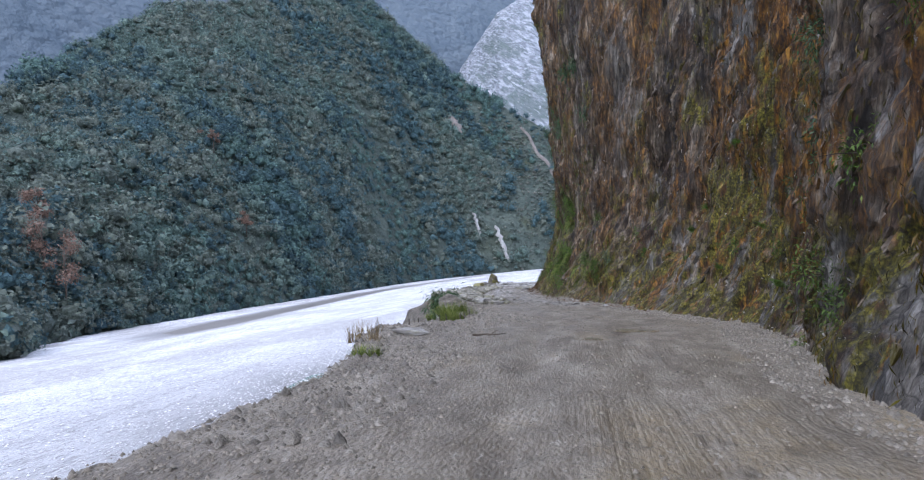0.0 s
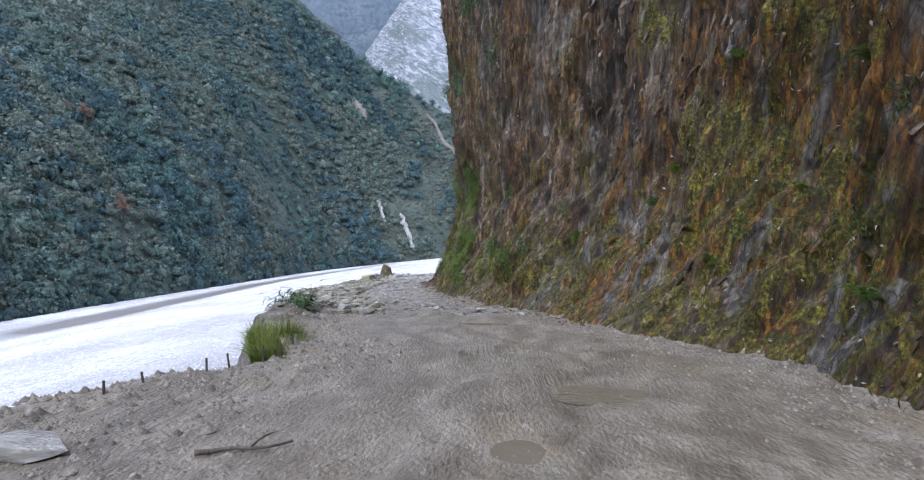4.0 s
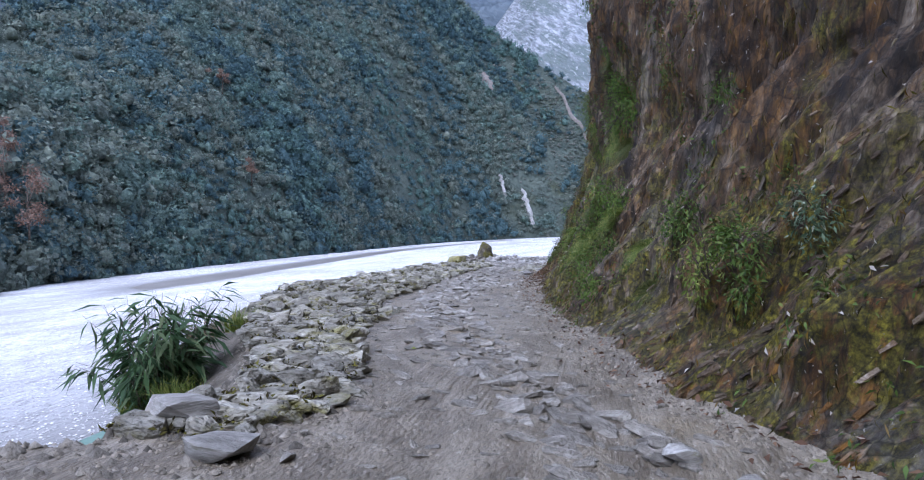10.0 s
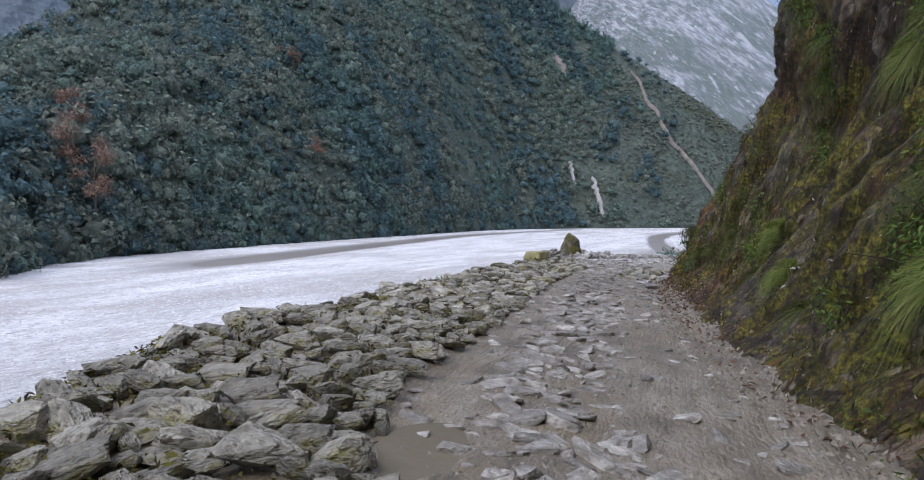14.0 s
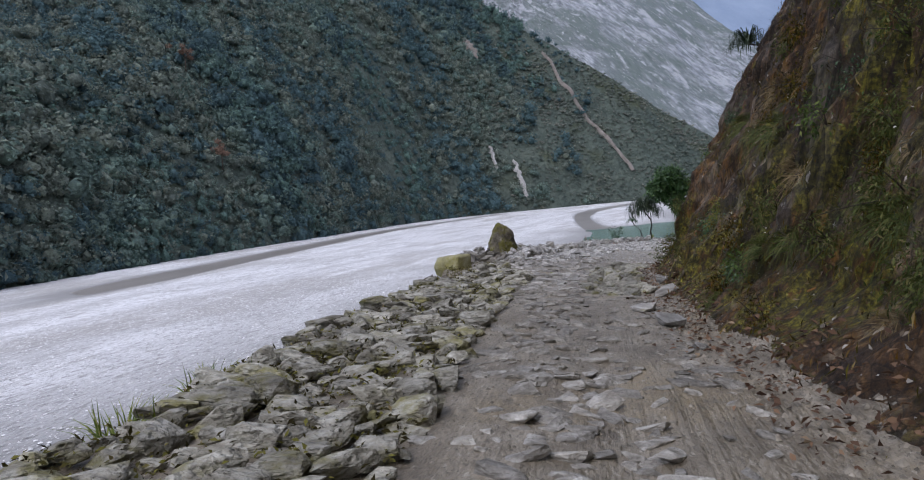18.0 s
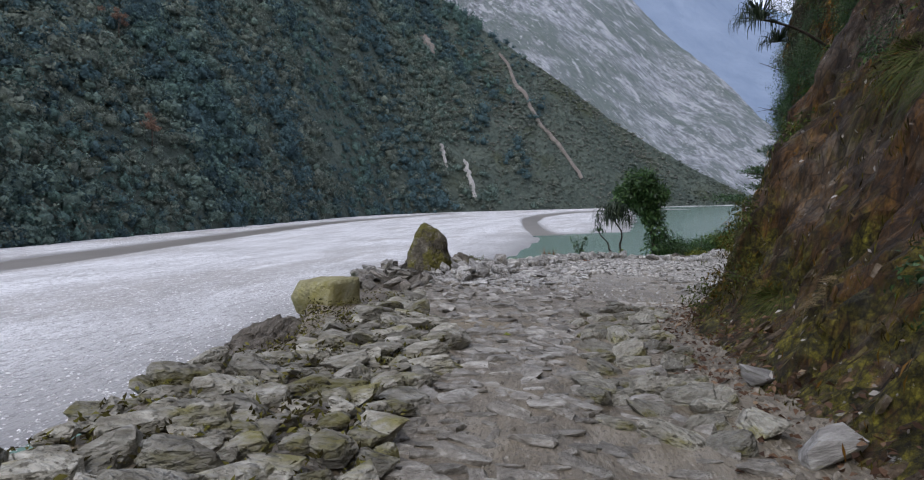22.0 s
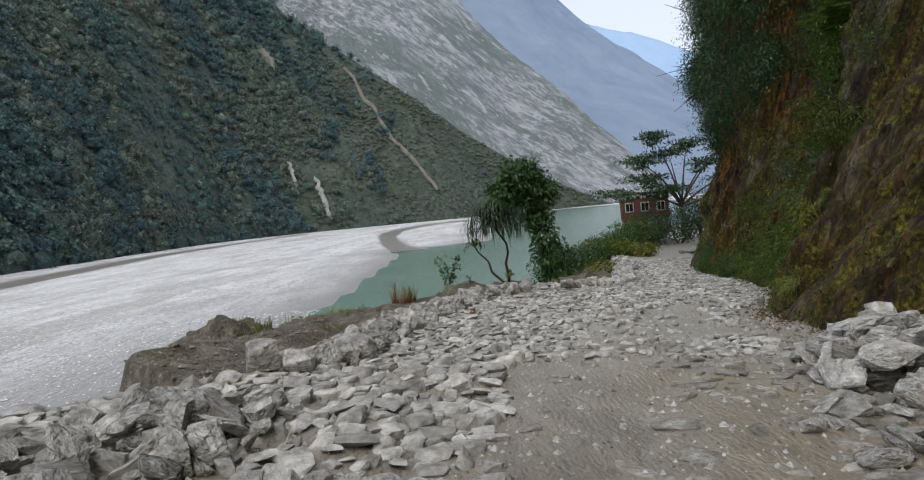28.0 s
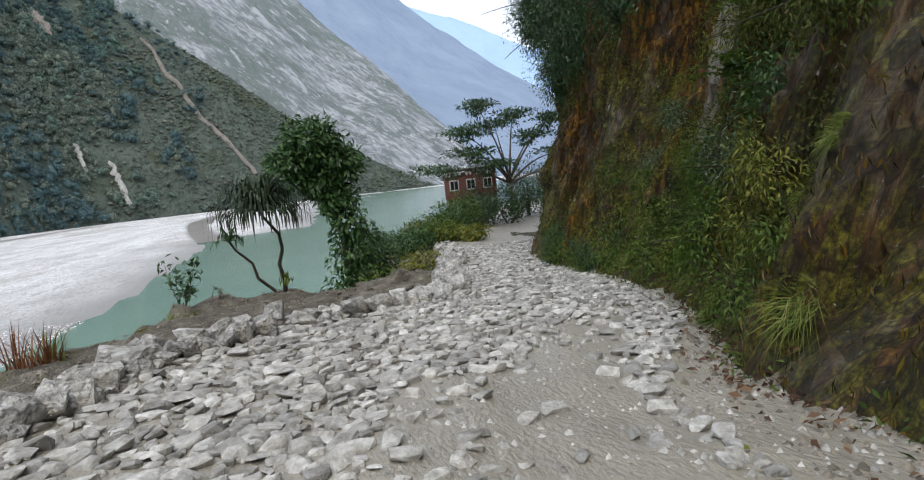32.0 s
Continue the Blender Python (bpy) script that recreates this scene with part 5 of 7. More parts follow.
# thin upright shrub on the bench and small shrubs
def twig_shrub(at, h, leaves, leaf, mat, label, rng, name="shrub"):
    st, qs = [], []
    for k in range(4):
        tip = np.array([rng.normal() * 0.22 * h, rng.normal() * 0.18 * h, h * rng.uniform(0.6, 1.0)])
        line = bent((0, 0, -0.1), tip, rng.normal(size=3) * 0.06, 5)
        st.append((line, np.linspace(0.014, 0.004, 5)))
        n = leaves // 4
        u = rng.uniform(0.2, 1.05, n)
        p = np.array([tip * q for q in u]) + rng.normal(size=(n, 3)) * 0.05 * h
        al = unit(rng.normal(size=(n, 3)) + np.array([0, 0, -0.1]))
        L = leaf * rng.uniform(0.6, 1.2, n)
        qs.append(leaf_quads(p, al, unit(np.array([0, 0, 1.0]) + 0.6 * rng.normal(size=(n, 3))), L, L * 0.45))
    return plant(name, at, st, [("leaves", np.concatenate(qs), mat)], label, "shrub", sides=4)


twig_shrub((-3.45, 68.3, gz(-3.45, 68.3)), 1.15, 130, 0.17, LEAF_DARK, "thin upright leafy shrub on the bench edge", rng)
twig_shrub((-2.75, 68.4, gz(-2.75, 68.4)), 0.35, 16, 0.08, LEAF_DARK, "small bare stump with few leaves on the bench", rng)
twig_shrub((-6.2, 63.4, gz(-6.2, 63.4)), 0.5, 40, 0.10, LEAF_BUSH, "small leafy shrub on the bench", rng)

# ---- boulders and loose rocks ----
def cut_rock(name, corners, material, rough, seed, cuts=9, soften=0.35):
    """A rock with broad broken faces: the hull of its corners, finely divided and roughened."""
    bm = bmesh.new()
    for c in corners:
        bm.verts.new(c)
    bmesh.ops.convex_hull(bm, input=bm.verts)
    bmesh.ops.delete(bm, geom=[v for v in bm.verts if not v.link_faces], context="VERTS")
    bmesh.ops.dissolve_limit(bm, angle_limit=radians(4), verts=bm.verts[:], edges=bm.edges[:])
    bmesh.ops.triangulate(bm, faces=bm.faces[:])
    bmesh.ops.subdivide_edges(bm, edges=bm.edges[:], cuts=cuts, use_grid_fill=True)
    for _ in range(2):
        bmesh.ops.smooth_vert(bm, verts=bm.verts[:], factor=soften, use_axis_x=True, use_axis_y=True, use_axis_z=True)
    bm.normal_update()
    P, N = np.array([v.co for v in bm.verts]), np.array([v.normal for v in bm.verts])
    amt = rough * (fbm(P[:, 0] * 2.6, P[:, 1] * 2.6, P[:, 2] * 2.6, 5, seed) + 0.6 * (1 - 2 * np.abs(fbm(P[:, 0] * 5 + P[:, 2] * 3, P[:, 1] * 5, P[:, 2] * 2, 4, seed + 9))))
    for v, p in zip(bm.verts, P + N * amt[:, None]):
        v.co = p
    me = bpy.data.meshes.new(name)
    bm.to_mesh(me)
    bm.free()
    me.materials.append(material)
    me.polygons.foreach_set("use_smooth", [True] * len(me.polygons))
    return me


BLOCK = [(-0.46, -0.20, -0.22), (-0.44, -0.30, 0.02), (-0.34, -0.20, 0.25), (0.40, -0.27, 0.26), (0.36, -0.30, -0.05), (0.27, -0.22, -0.30), (-0.35, -0.10, -0.30),
         (0.46, 0.22, 0.25), (0.44, 0.24, -0.26), (-0.34, 0.26, 0.24), (-0.42, 0.28, -0.26)]
POINTED = [(0.0, 0.0, 1.02), (0.06, 0.05, 1.0), (-0.17, -0.05, 0.68), (-0.29, 0.05, 0.36), (-0.34, -0.20, 0.25), (-0.58, 0.0, -0.25), (-0.40, -0.38, -0.25), (0.10, -0.28, 0.50), (0.17, -0.1, 0.84), (0.40, 0.0, 0.70), (0.43, -0.16, 0.60),
           (0.62, 0.05, 0.36), (0.78, 0.0, -0.25), (0.45, -0.42, -0.25), (0.0, -0.46, -0.25), (0.30, 0.40, -0.25), (-0.30, 0.40, -0.25), (0.15, 0.28, 0.55), (-0.15, 0.25, 0.5)]


def mound_shape(c):
    return np.stack([c[:, 0] * 1.0, c[:, 1] * 0.8, np.maximum(c[:, 2], -0.4) * 0.3], 1)


def lay(name, me, m, label, category, group=""):
    ob = tagged(new(name, me), label, category, group)
    ob.matrix_basis = m
    return ob


lay("boulder", cut_rock("boulder", BLOCK, OLIVE_ROCK, 0.018, 41, 9, 0.3), pose(-8.27, 46.05, -0.22, 3, -2, -27), "square-cut boulder covered in yellow green lichen on the edge", "boulder")
lay("pointed_rock", cut_rock("pointed_rock", POINTED, CONE_ROCK, 0.12, 46, 10, 0.18), pose(-7.76, 51.0, -0.42, 0, 0, 12) @ Matrix.Diagonal((0.95, 0.9, 1.02, 1)), "mossy pointed rock standing at the road edge", "boulder")
lay("earth_mound", boulder_mesh("earth_mound", mound_shape, EARTH, 0.26, 45, 2.4), pose(-8.0, 58.9, gz(-8.0, 58.9) + 0.1, 0, 0, 20) @ Matrix.Diagonal((0.85, 0.9, 1.35, 1)), "dark earth mound with stones on the bench", "mound")
lay("earth_mound", boulder_mesh("earth_mound_3", mound_shape, EARTH, 0.3, 47, 3.0), pose(0.9, 67.2, gz(0.9, 67.2) + 0.05, 0, 0, 30) @ Matrix.Diagonal((1.3, 1.2, 1.0, 1)), "brown earth mound below the bushes", "mound")
lay("earth_mound", boulder_mesh("earth_mound_4", mound_shape, EARTH, 0.34, 48, 3.5), pose(-8.45, 44.6, gz(-8.1, 44.6) - 0.3, 0, 0, 100) @ Matrix.Diagonal((1.6, 0.6, 0.7, 1)), "stony earth shoulder below the boulder", "mound")
rng = np.random.default_rng(21)
GREY = [broken_stone("rock_shape", rng, SCHIST, (0.50, 0.36, 0.27)) for _ in range(9)]
PALE = [broken_stone("pale_rock_shape", rng, PALE_STONE, (0.48, 0.35, 0.26)) for _ in range(12)]
WET = [broken_stone("wet_rock_shape", rng, WET_STONE, (0.44, 0.3, 0.2)) for _ in range(7)]


def heap(centre, spread, height, count, sizes, shapes, label, group, rng, name="rock"):
    for k in range(count):
        u = math.sqrt(rng.random())
        a = rng.random() * 6.283
        x, y = centre[0] + spread[0] * u * math.cos(a), centre[1] + spread[1] * u * math.sin(a)
        s = rng.uniform(*sizes) / 0.42
        z = gz(x, y) + height * max(0.0, 1 - u * u) * rng.random() ** 0.4 + 0.06 * s
        ob = lay(name, shapes[int(rng.integers(len(shapes)))], pose(x, y, z, *rng.uniform(-40, 40, 2), rng.uniform(0, 360)) @ Matrix.Diagonal((s * rng.uniform(0.8, 1.3), s * rng.uniform(0.7, 1.1), s * rng.uniform(0.6, 1.0), 1)), label, "rock", group)


heap((-0.3, 53.2), (0.85, 1.2), 0.6, 150, (0.18, 0.42), PALE, "pale grey broken rock in a heap below the cliff", "rock heap below the cliff", rng)
heap((-1.6, 51.6), (0.7, 0.8), 0.05, 12, (0.15, 0.35), PALE, "pale flat rock beside the heap", "rock heap below the cliff", rng)
heap((-1.75, 49.4), (0.45, 1.0), 0.12, 22, (0.18, 0.38), PALE, "pale rock along the foot of the cliff", "rocks along the cliff foot", rng)
heap((-7.0, 50.9), (0.75, 1.2), 0.28, 56, (0.16, 0.40), PALE[:5] + GREY[:4], "grey broken rock beside the pointed rock", "rocks round the pointed rock", rng)
heap((-6.4, 52.3), (0.8, 1.0), 0.18, 44, (0.15, 0.38), PALE, "pale broken rock beside the pointed rock", "rocks round the pointed rock", rng)
heap((-7.9, 48.4), (0.6, 1.2), 0.24, 52, (0.15, 0.36), WET, "dark earthy rock on the road edge", "rocks on the road edge", rng)
heap((-8.2, 49.2), (0.5, 0.8), 0.25, 30, (0.15, 0.34), GREY, "grey rock at the foot of the pointed rock", "rocks on the road edge", rng)
for x, y, s, dark in ((-3.64, 38.5, 0.36, 0), (-3.9, 39.8, 0.30, 0), (-3.5, 37.2, 0.22, 0), (-3.4, 41.5, 0.4, 0), (-3.2, 43.2, 0.35, 0), (-0.1, 18.0, 0.26, 0), (0.25, 17.6, 0.2, 0), (0.9, 16.6, 0.22, 0), (-3.35, 5.2, 0.72, 0), (-3.0, 16.9, 0.36, 0), (-3.6, 17.3, 0.5, 0)):
    lay("loose_stone", (WET if dark else GREY)[int(rng.integers(6))], pose(x, y, gz(x, y) + (0.05 * s / 0.3 if s < 0.6 else 0.05), *rng.uniform(-10, 10, 2), rng.uniform(0, 360)) @ Matrix.Diagonal((s / 0.42, s / 0.42 * (1.0 if s < 0.6 else 0.7), s / 0.5 if s < 0.6 else 0.6, 1)), "loose grey stone lying on the muddy road", "stone", "loose stones on the road")

# ---- paving of the road, stone by stone ----
FLAT = {
    "edge": [broken_stone("edging_stone", rng, EDGE_STONE, (0.60, 0.40, 0.25), int(rng.integers(11, 17)), 0.22, 0.36) for _ in range(20)],
    "wet": [broken_stone("bedded_stone", rng, WET_STONE, (0.48, 0.25, 0.13), 15, 0.12) for _ in range(12)],
    "pale": [broken_stone("paving_stone", rng, PALE_STONE, (0.36, 0.26, 0.16), 14, 0.12) for _ in range(12)],
}


def scatter_paving(y0, y1, lo, hi, size, gap, rng, keep=1.0):
    """Places for stones between two offsets lo(y), hi(y) from the road's left edge, spaced by dart throwing."""
    pts, cell = [], {}
    area = sum((hi(y) - lo(y)) * 0.25 for y in np.arange(y0, y1, 0.25))
    tries = int(area / (size[0] * size[1]) * 9)
    for _ in range(tries):
        y = rng.uniform(y0, y1)
        x = float(lerp_at(y, LEFT)) + rng.uniform(lo(y), hi(y))
        s = rng.uniform(size[0], size[1])
        key = (int(x / 0.5), int(y / 0.5))
        near = (p for i in (-1, 0, 1) for j in (-1, 0, 1) for p in cell.get((key[0] + i, key[1] + j), ()))
        if all((p[0] - x) ** 2 + ((p[1] - y) * 1.15) ** 2 > (gap * (p[2] + s) / 2) ** 2 for p in near):
            cell.setdefault(key, []).append((x, y, s))
            if rng.random() < keep:
                pts.append((x, y, s))
    return pts


def paving(name, pts, shapes, base, sink, label, rest_mat, piece, rng, tilt=7, along=90, parts=300, prefer=None, lift=0.0):
    """A paved stretch: up to 300 stones as pieces of their own, the rest one joined mesh."""
    root = tagged(new(name), label, "paving", kind="structure")
    pts = sorted(pts, key=prefer or (lambda p: p[1]))
    V, F = [], []
    for k, (x, y, s) in enumerate(pts):
        me = shapes[int(rng.integers(len(shapes)))]
        m = pose(x, y, gz(x, y) + (0.5 - sink) * base * s * 0.45 + lift * rng.random(), *rng.uniform(-tilt, tilt, 2), along + rng.normal() * 35) @ Matrix.Diagonal((s / base, s / base * rng.uniform(0.85, 1.1), s / base * rng.uniform(0.8, 1.3), 1))
        if k < parts:
            part(piece, me, root, m=m)
        else:
            off = len(V)
            V += [m @ v.co for v in me.vertices]
            F += [tuple(i + off for i in p.vertices) for p in me.polygons]
    if V:
        rest = part("rubble", mesh_from(name + "_rest", [tuple(v) for v in V], F, rest_mat, smooth=False), root)
        rest["kind"] = "stuff"
    return root


edge_keep = lambda p: not (p[1] > 42.5 and p[0] < -7.55)
EDGE_W = [(16, 0.5), (18, 0.9), (21, 1.4), (24, 2.3), (30, 2.3), (36, 1.9), (42, 1.7), (47, 1.5)]
edge_pts = scatter_paving(17.1, 46.8, lambda y: -0.12, lambda y: float(lerp_at(y, EDGE_W)), (0.16, 0.48), 0.62, rng)
edge_pts = [p for p in edge_pts if edge_keep(p)]
paving("stone_edging", edge_pts, FLAT["edge"], 0.5, 0.26, "mossy grey weathered stones edging the muddy road", EDGE_MIX, "stone", rng, 15, 12, 300, lambda p: abs(p[1] - 26), 0.06)
mid = lambda y: float(lerp_at(y, RIGHT) - lerp_at(y, LEFT)) * 0.5
mid_pts = scatter_paving(17, 36, lambda y: mid(y) + 0.15, lambda y: mid(y) + 1.25, (0.12, 0.34), 0.74, rng, 0.7)
mid_pts += scatter_paving(17, 36, lambda y: 0.6, lambda y: mid(y) * 2 - 0.4, (0.10, 0.24), 1.5, rng, 0.35)
paving("stone_strip", mid_pts, FLAT["wet"], 0.36, 0.52, "dark wet stones bedded in mud between the ruts", ROAD_MIX, "stone", rng, 18, 0, 300)
full = lambda y: float(lerp_at(y, RIGHT) - lerp_at(y, LEFT))
cross_pts = scatter_paving(35.5, 55.5, lambda y: 1.2, lambda y: full(y) - 0.35, (0.10, 0.32), 0.78, rng, 0.75)
cross_pts = [p for p in cross_pts if not (abs(p[0] - (-4.3 + 0.02 * (p[1] - 40))) < 0.55 and rng.random() < 0.75) and not (p[1] > 49 and abs(p[0] + 3.3) < 1.0 and rng.random() < 0.85) and not (p[1] < 40 and abs(p[0] + 6.2) < 0.5 and rng.random() < 0.8)]
cross_pts = [p for p in cross_pts if p[1] < 49.3 or p[0] > -4.4 + 0.15 * (p[1] - 51)]
paving("rough_stone_paving", cross_pts, FLAT["wet"], 0.36, 0.58, "rough grey stone paving half buried in mud", ROAD_MIX, "stone", rng, 10, 0, 300)
right_pts = scatter_paving(41.5, 48, lambda y: full(y) - 1.45, lambda y: full(y) - 0.3, (0.28, 0.5), 0.8, rng)
paving("stone_apron", right_pts, FLAT["edge"], 0.5, 0.42, "flat grey stones along the cliff side of the road", ROAD_MIX, "stone", rng, 8, 10, 300)
cob_pts = scatter_paving(54.6, 78, lambda y: 0.1, lambda y: full(y) - float(lerp_at(y, [(54, 1.1), (57, 0.95), (59, 0.55), (60.5, 0.15)])), (0.08, 0.24), 0.66, rng, 0.95)
cob_pts += scatter_paving(49.3, 54.6, lambda y: 0.35, lambda y: -4.4 + 0.15 * (y - 51) - float(lerp_at(y, LEFT)), (0.10, 0.30), 0.66, rng, 0.95)
cob_pts = [p for p in cob_pts if not (p[1] < 59 and abs(p[0] + 2.2 - (p[1] - 55) * 0.45) < 0.9 and rng.random() < 0.8) and not (56 <= p[1] < 61 and abs(p[0] - float(lerp_at(p[1], RIGHT)) + 1.7) < 0.6 and rng.random() < 0.85)]
paving("cobble_paving", cob_pts, FLAT["pale"], 0.34, 0.68, "pale rough cobble paving bedded in grey mud", PALE_MIX, "cobble", rng, 12, 0, 300, None, 0.03)
rim_pts = scatter_paving(54.2, 66.5, lambda y: -0.15, lambda y: 0.55, (0.17, 0.38), 0.6, rng)
rim_pts += scatter_paving(66.5, 78, lambda y: -0.2, lambda y: 0.45, (0.22, 0.4), 0.75, rng)
paving("cobble_rim", rim_pts, [broken_stone("rim_block", rng, PALE_STONE, (0.42, 0.33, 0.30)) for _ in range(10)], 0.36, 0.0, "raised rim of pale broken blocks along the paving", PALE_MIX, "block", rng, 25, 30, 300, None, 0.10)


def pebbles(name, count, y0, y1, size, mat, label, rng, spread=None):
    """Small stones strewn over the road and its verge, one joined sheet of stuff."""
    y = rng.uniform(y0, y1, count)
    le, ri = lerp_at(y, LEFT), lerp_at(y, RIGHT)
    u = rng.random(count) if spread is None else spread(rng, count)
    x = le - 0.3 + (ri - le + 0.5) * u
    s = rng.uniform(*size, count) * rng.random(count) ** 1.5 + 0.008
    oct_ = np.array([(1, 0, -0.3), (0, 1, -0.3), (-1, 0, -0.3), (0, -1, -0.3), (0, 0, 0.7)], float)
    V = oct_[None] * s[:, None, None] * rng.uniform(0.6, 1.3, (count, 5, 1))
    a = rng.random(count) * 6.28
    c, sn = np.cos(a), np.sin(a)
    V = np.stack([V[..., 0] * c[:, None] - V[..., 1] * sn[:, None], V[..., 0] * sn[:, None] + V[..., 1] * c[:, None], V[..., 2]], -1)
    V = V + np.stack([x, y, ground_z(x, y) + s * 0.25], -1)[:, None]
    tri = np.array([(0, 1, 4), (1, 2, 4), (2, 3, 4), (3, 0, 4)])
    F = (np.arange(count)[:, None, None] * 5 + tri[None]).reshape(-1, 3)
    tagged(new(name, mesh_from(name, V.reshape(-1, 3), F, mat)), label, "pebbles", kind="stuff")


pebbles("verge_rubble", 3600, -3, 20, (0.02, 0.085), RUBBLE, "broken brown rubble along the crumbling road edge", rng, lambda r, n: r.random(n) ** 1.6 * 0.30 - 0.02)
pebbles("road_pebbles", 20000, -9, 54, (0.005, 0.024), MIX_STONE, "small grey stones strewn over the muddy road", rng)
pebbles("verge_pebbles", 26000, -6, 24, (0.005, 0.024), MIX_STONE, "gravelly rubble along the road edge", rng, lambda r, n: np.where(r.random(n) < 0.75, r.random(n) ** 1.3 * 0.34, 1 - 0.14 * r.random(n) ** 1.5))
pebbles("cliff_foot_pebbles", 18000, -6, 60, (0.007, 0.05), MIX_STONE, "fallen stones and leaves along the cliff foot", rng, lambda r, n: 1.05 - 0.2 * r.random(n) ** 2)
pebbles("paving_pebbles", 18000, 49, 78, (0.008, 0.042), PALE_MIX, "pale stone chips between the cobbles", rng)

by_ = rng.uniform(53.5, 75, 6000)
pebble_x = lerp_at(by_, LEFT) - lerp_at(by_, BENCH) * rng.random(6000) - 0.1


def bench_pebbles():
    """Stony soil on the bench below the paving."""
    s = rng.uniform(0.012, 0.06, 6000) * rng.random(6000) ** 1.5 + 0.008
    oct_ = np.array([(1, 0, 0), (0, 1, 0), (-1, 0, 0), (0, -1, 0), (0, 0, 0.7)], float)
    V = oct_[None] * s[:, None, None] * rng.uniform(0.6, 1.3, (6000, 5, 1)) + np.stack([pebble_x, by_, ground_z(pebble_x, by_) + 0.2 * s], -1)[:, None]
    tri = np.array([(0, 1, 4), (1, 2, 4), (2, 3, 4), (3, 0, 4)])
    F = (np.arange(6000)[:, None, None] * 5 + tri[None]).reshape(-1, 3)
    tagged(new("bench_pebbles", mesh_from("bench_pebbles", V.reshape(-1, 3), F, MIX_STONE, smooth=False)), "stony soil on the bench below the paving", "pebbles", kind="stuff")


bench_pebbles()


def river_stones(count):
    """Cobbles lying on the nearer part of the gravel bed."""
    y = rng.uniform(0, 110, count)
    x = lerp_at(y, NEAR_SHORE) - 0.5 - 45 * rng.random(count) ** 1.6
    s = 0.03 + 0.11 * rng.random(count) ** 2.5
    oct_ = np.array([(1, 0, 0), (0, 1, 0), (-1, 0, 0), (0, -1, 0), (0, 0, 0.6)], float)
    V = oct_[None] * s[:, None, None] * rng.uniform(0.6, 1.3, (count, 5, 1)) + np.stack([x, y, RIVER + 0.38 * (1 - np.exp(-(lerp_at(y, NEAR_SHORE) - x) / 11.0)) + 0.02 + 0 * y], -1)[:, None]
    tri = np.array([(0, 1, 4), (1, 2, 4), (2, 3, 4), (3, 0, 4)])
    F = (np.arange(count)[:, None, None] * 5 + tri[None]).reshape(-1, 3)
    tagged(new("river_cobbles", mesh_from("river_cobbles", V.reshape(-1, 3), F, RIVER_STONE, smooth=False)), "pale and grey cobbles strewn over the gravel bed", "cobbles", kind="stuff")


RIVER_STONE = material("pale_river_cobbles", [(0.3, (0.46, 0.452, 0.44)), (0.7, (0.78, 0.778, 0.77))], 6, 5, 0.9, 0.2, 30, island=0.35)
river_stones(26000)

# moss, soil and weeds in the joints of the edging stones
jy = rng.uniform(17, 47, 26000)
jx = lerp_at(jy, LEFT) - 0.15 + (lerp_at(jy, EDGE_W) + 0.15) * rng.random(len(jy)) ** 1.2
jok = rng.random(len(jy)) < np.clip(0.6 + 0.8 * fbm(jx * 1.1, jy * 1.1, seed=83), 0.05, 1)
jx, jy = jx[jok], jy[jok]
jl = rng.uniform(0.02, 0.075, len(jx))
jm = leaf_quads(np.stack([jx, jy, ground_z(jx, jy) + 0.04 + 0.05 * rng.random(len(jx))], 1), unit(rng.normal(size=(len(jx), 3)) * [1, 1, 0.3] + [0, 0, 0.5]), unit(np.array([0, -0.6, 1.0]) + 0.5 * rng.normal(size=(len(jx), 3))), jl, jl * 0.4)
tagged(new("joint_moss", quads_mesh("joint_moss", jm, JOINT_MOSS)), "yellow green moss and weeds between the edging stones", "moss", kind="stuff")

# puddles: thin sheets of standing brown water in the ruts
def puddle(x, y, rx, ry):
    a = np.linspace(0, 2 * math.pi, 40, endpoint=False)
    px_, py_ = x + 0.95 * rx * np.cos(a), y + 0.95 * ry * np.sin(a)
    ob = new("puddle", mesh_from("puddle", np.stack([px_, py_, plane(px_, py_) - 0.05], 1), [tuple(range(40))], PUDDLE))
    tagged(ob, "shallow muddy brown puddle in a wheel rut", "puddle", "puddles in the ruts")


for spot in PUDDLES:
    puddle(*spot)

# a dead branch lying on the mud
bxx, byy = -2.1, 5.2
br = [np.array((bxx + 0.09 * k, byy + 0.03 * k + 0.04 * math.sin(k), gz(bxx + 0.09 * k, byy + 0.03 * k) + 0.03)) for k in range(8)]
tagged(new("fallen_branch", tubes_mesh("fallen_branch", [(br, np.linspace(0.022, 0.008, 8)), (bent(br[4], br[4] + np.array((0.12, 0.2, 0.05)), (0, 0, 0.02), 4), np.linspace(0.012, 0.004, 4))], BARK, 6)), "short dead branch lying on the muddy road", "branch")

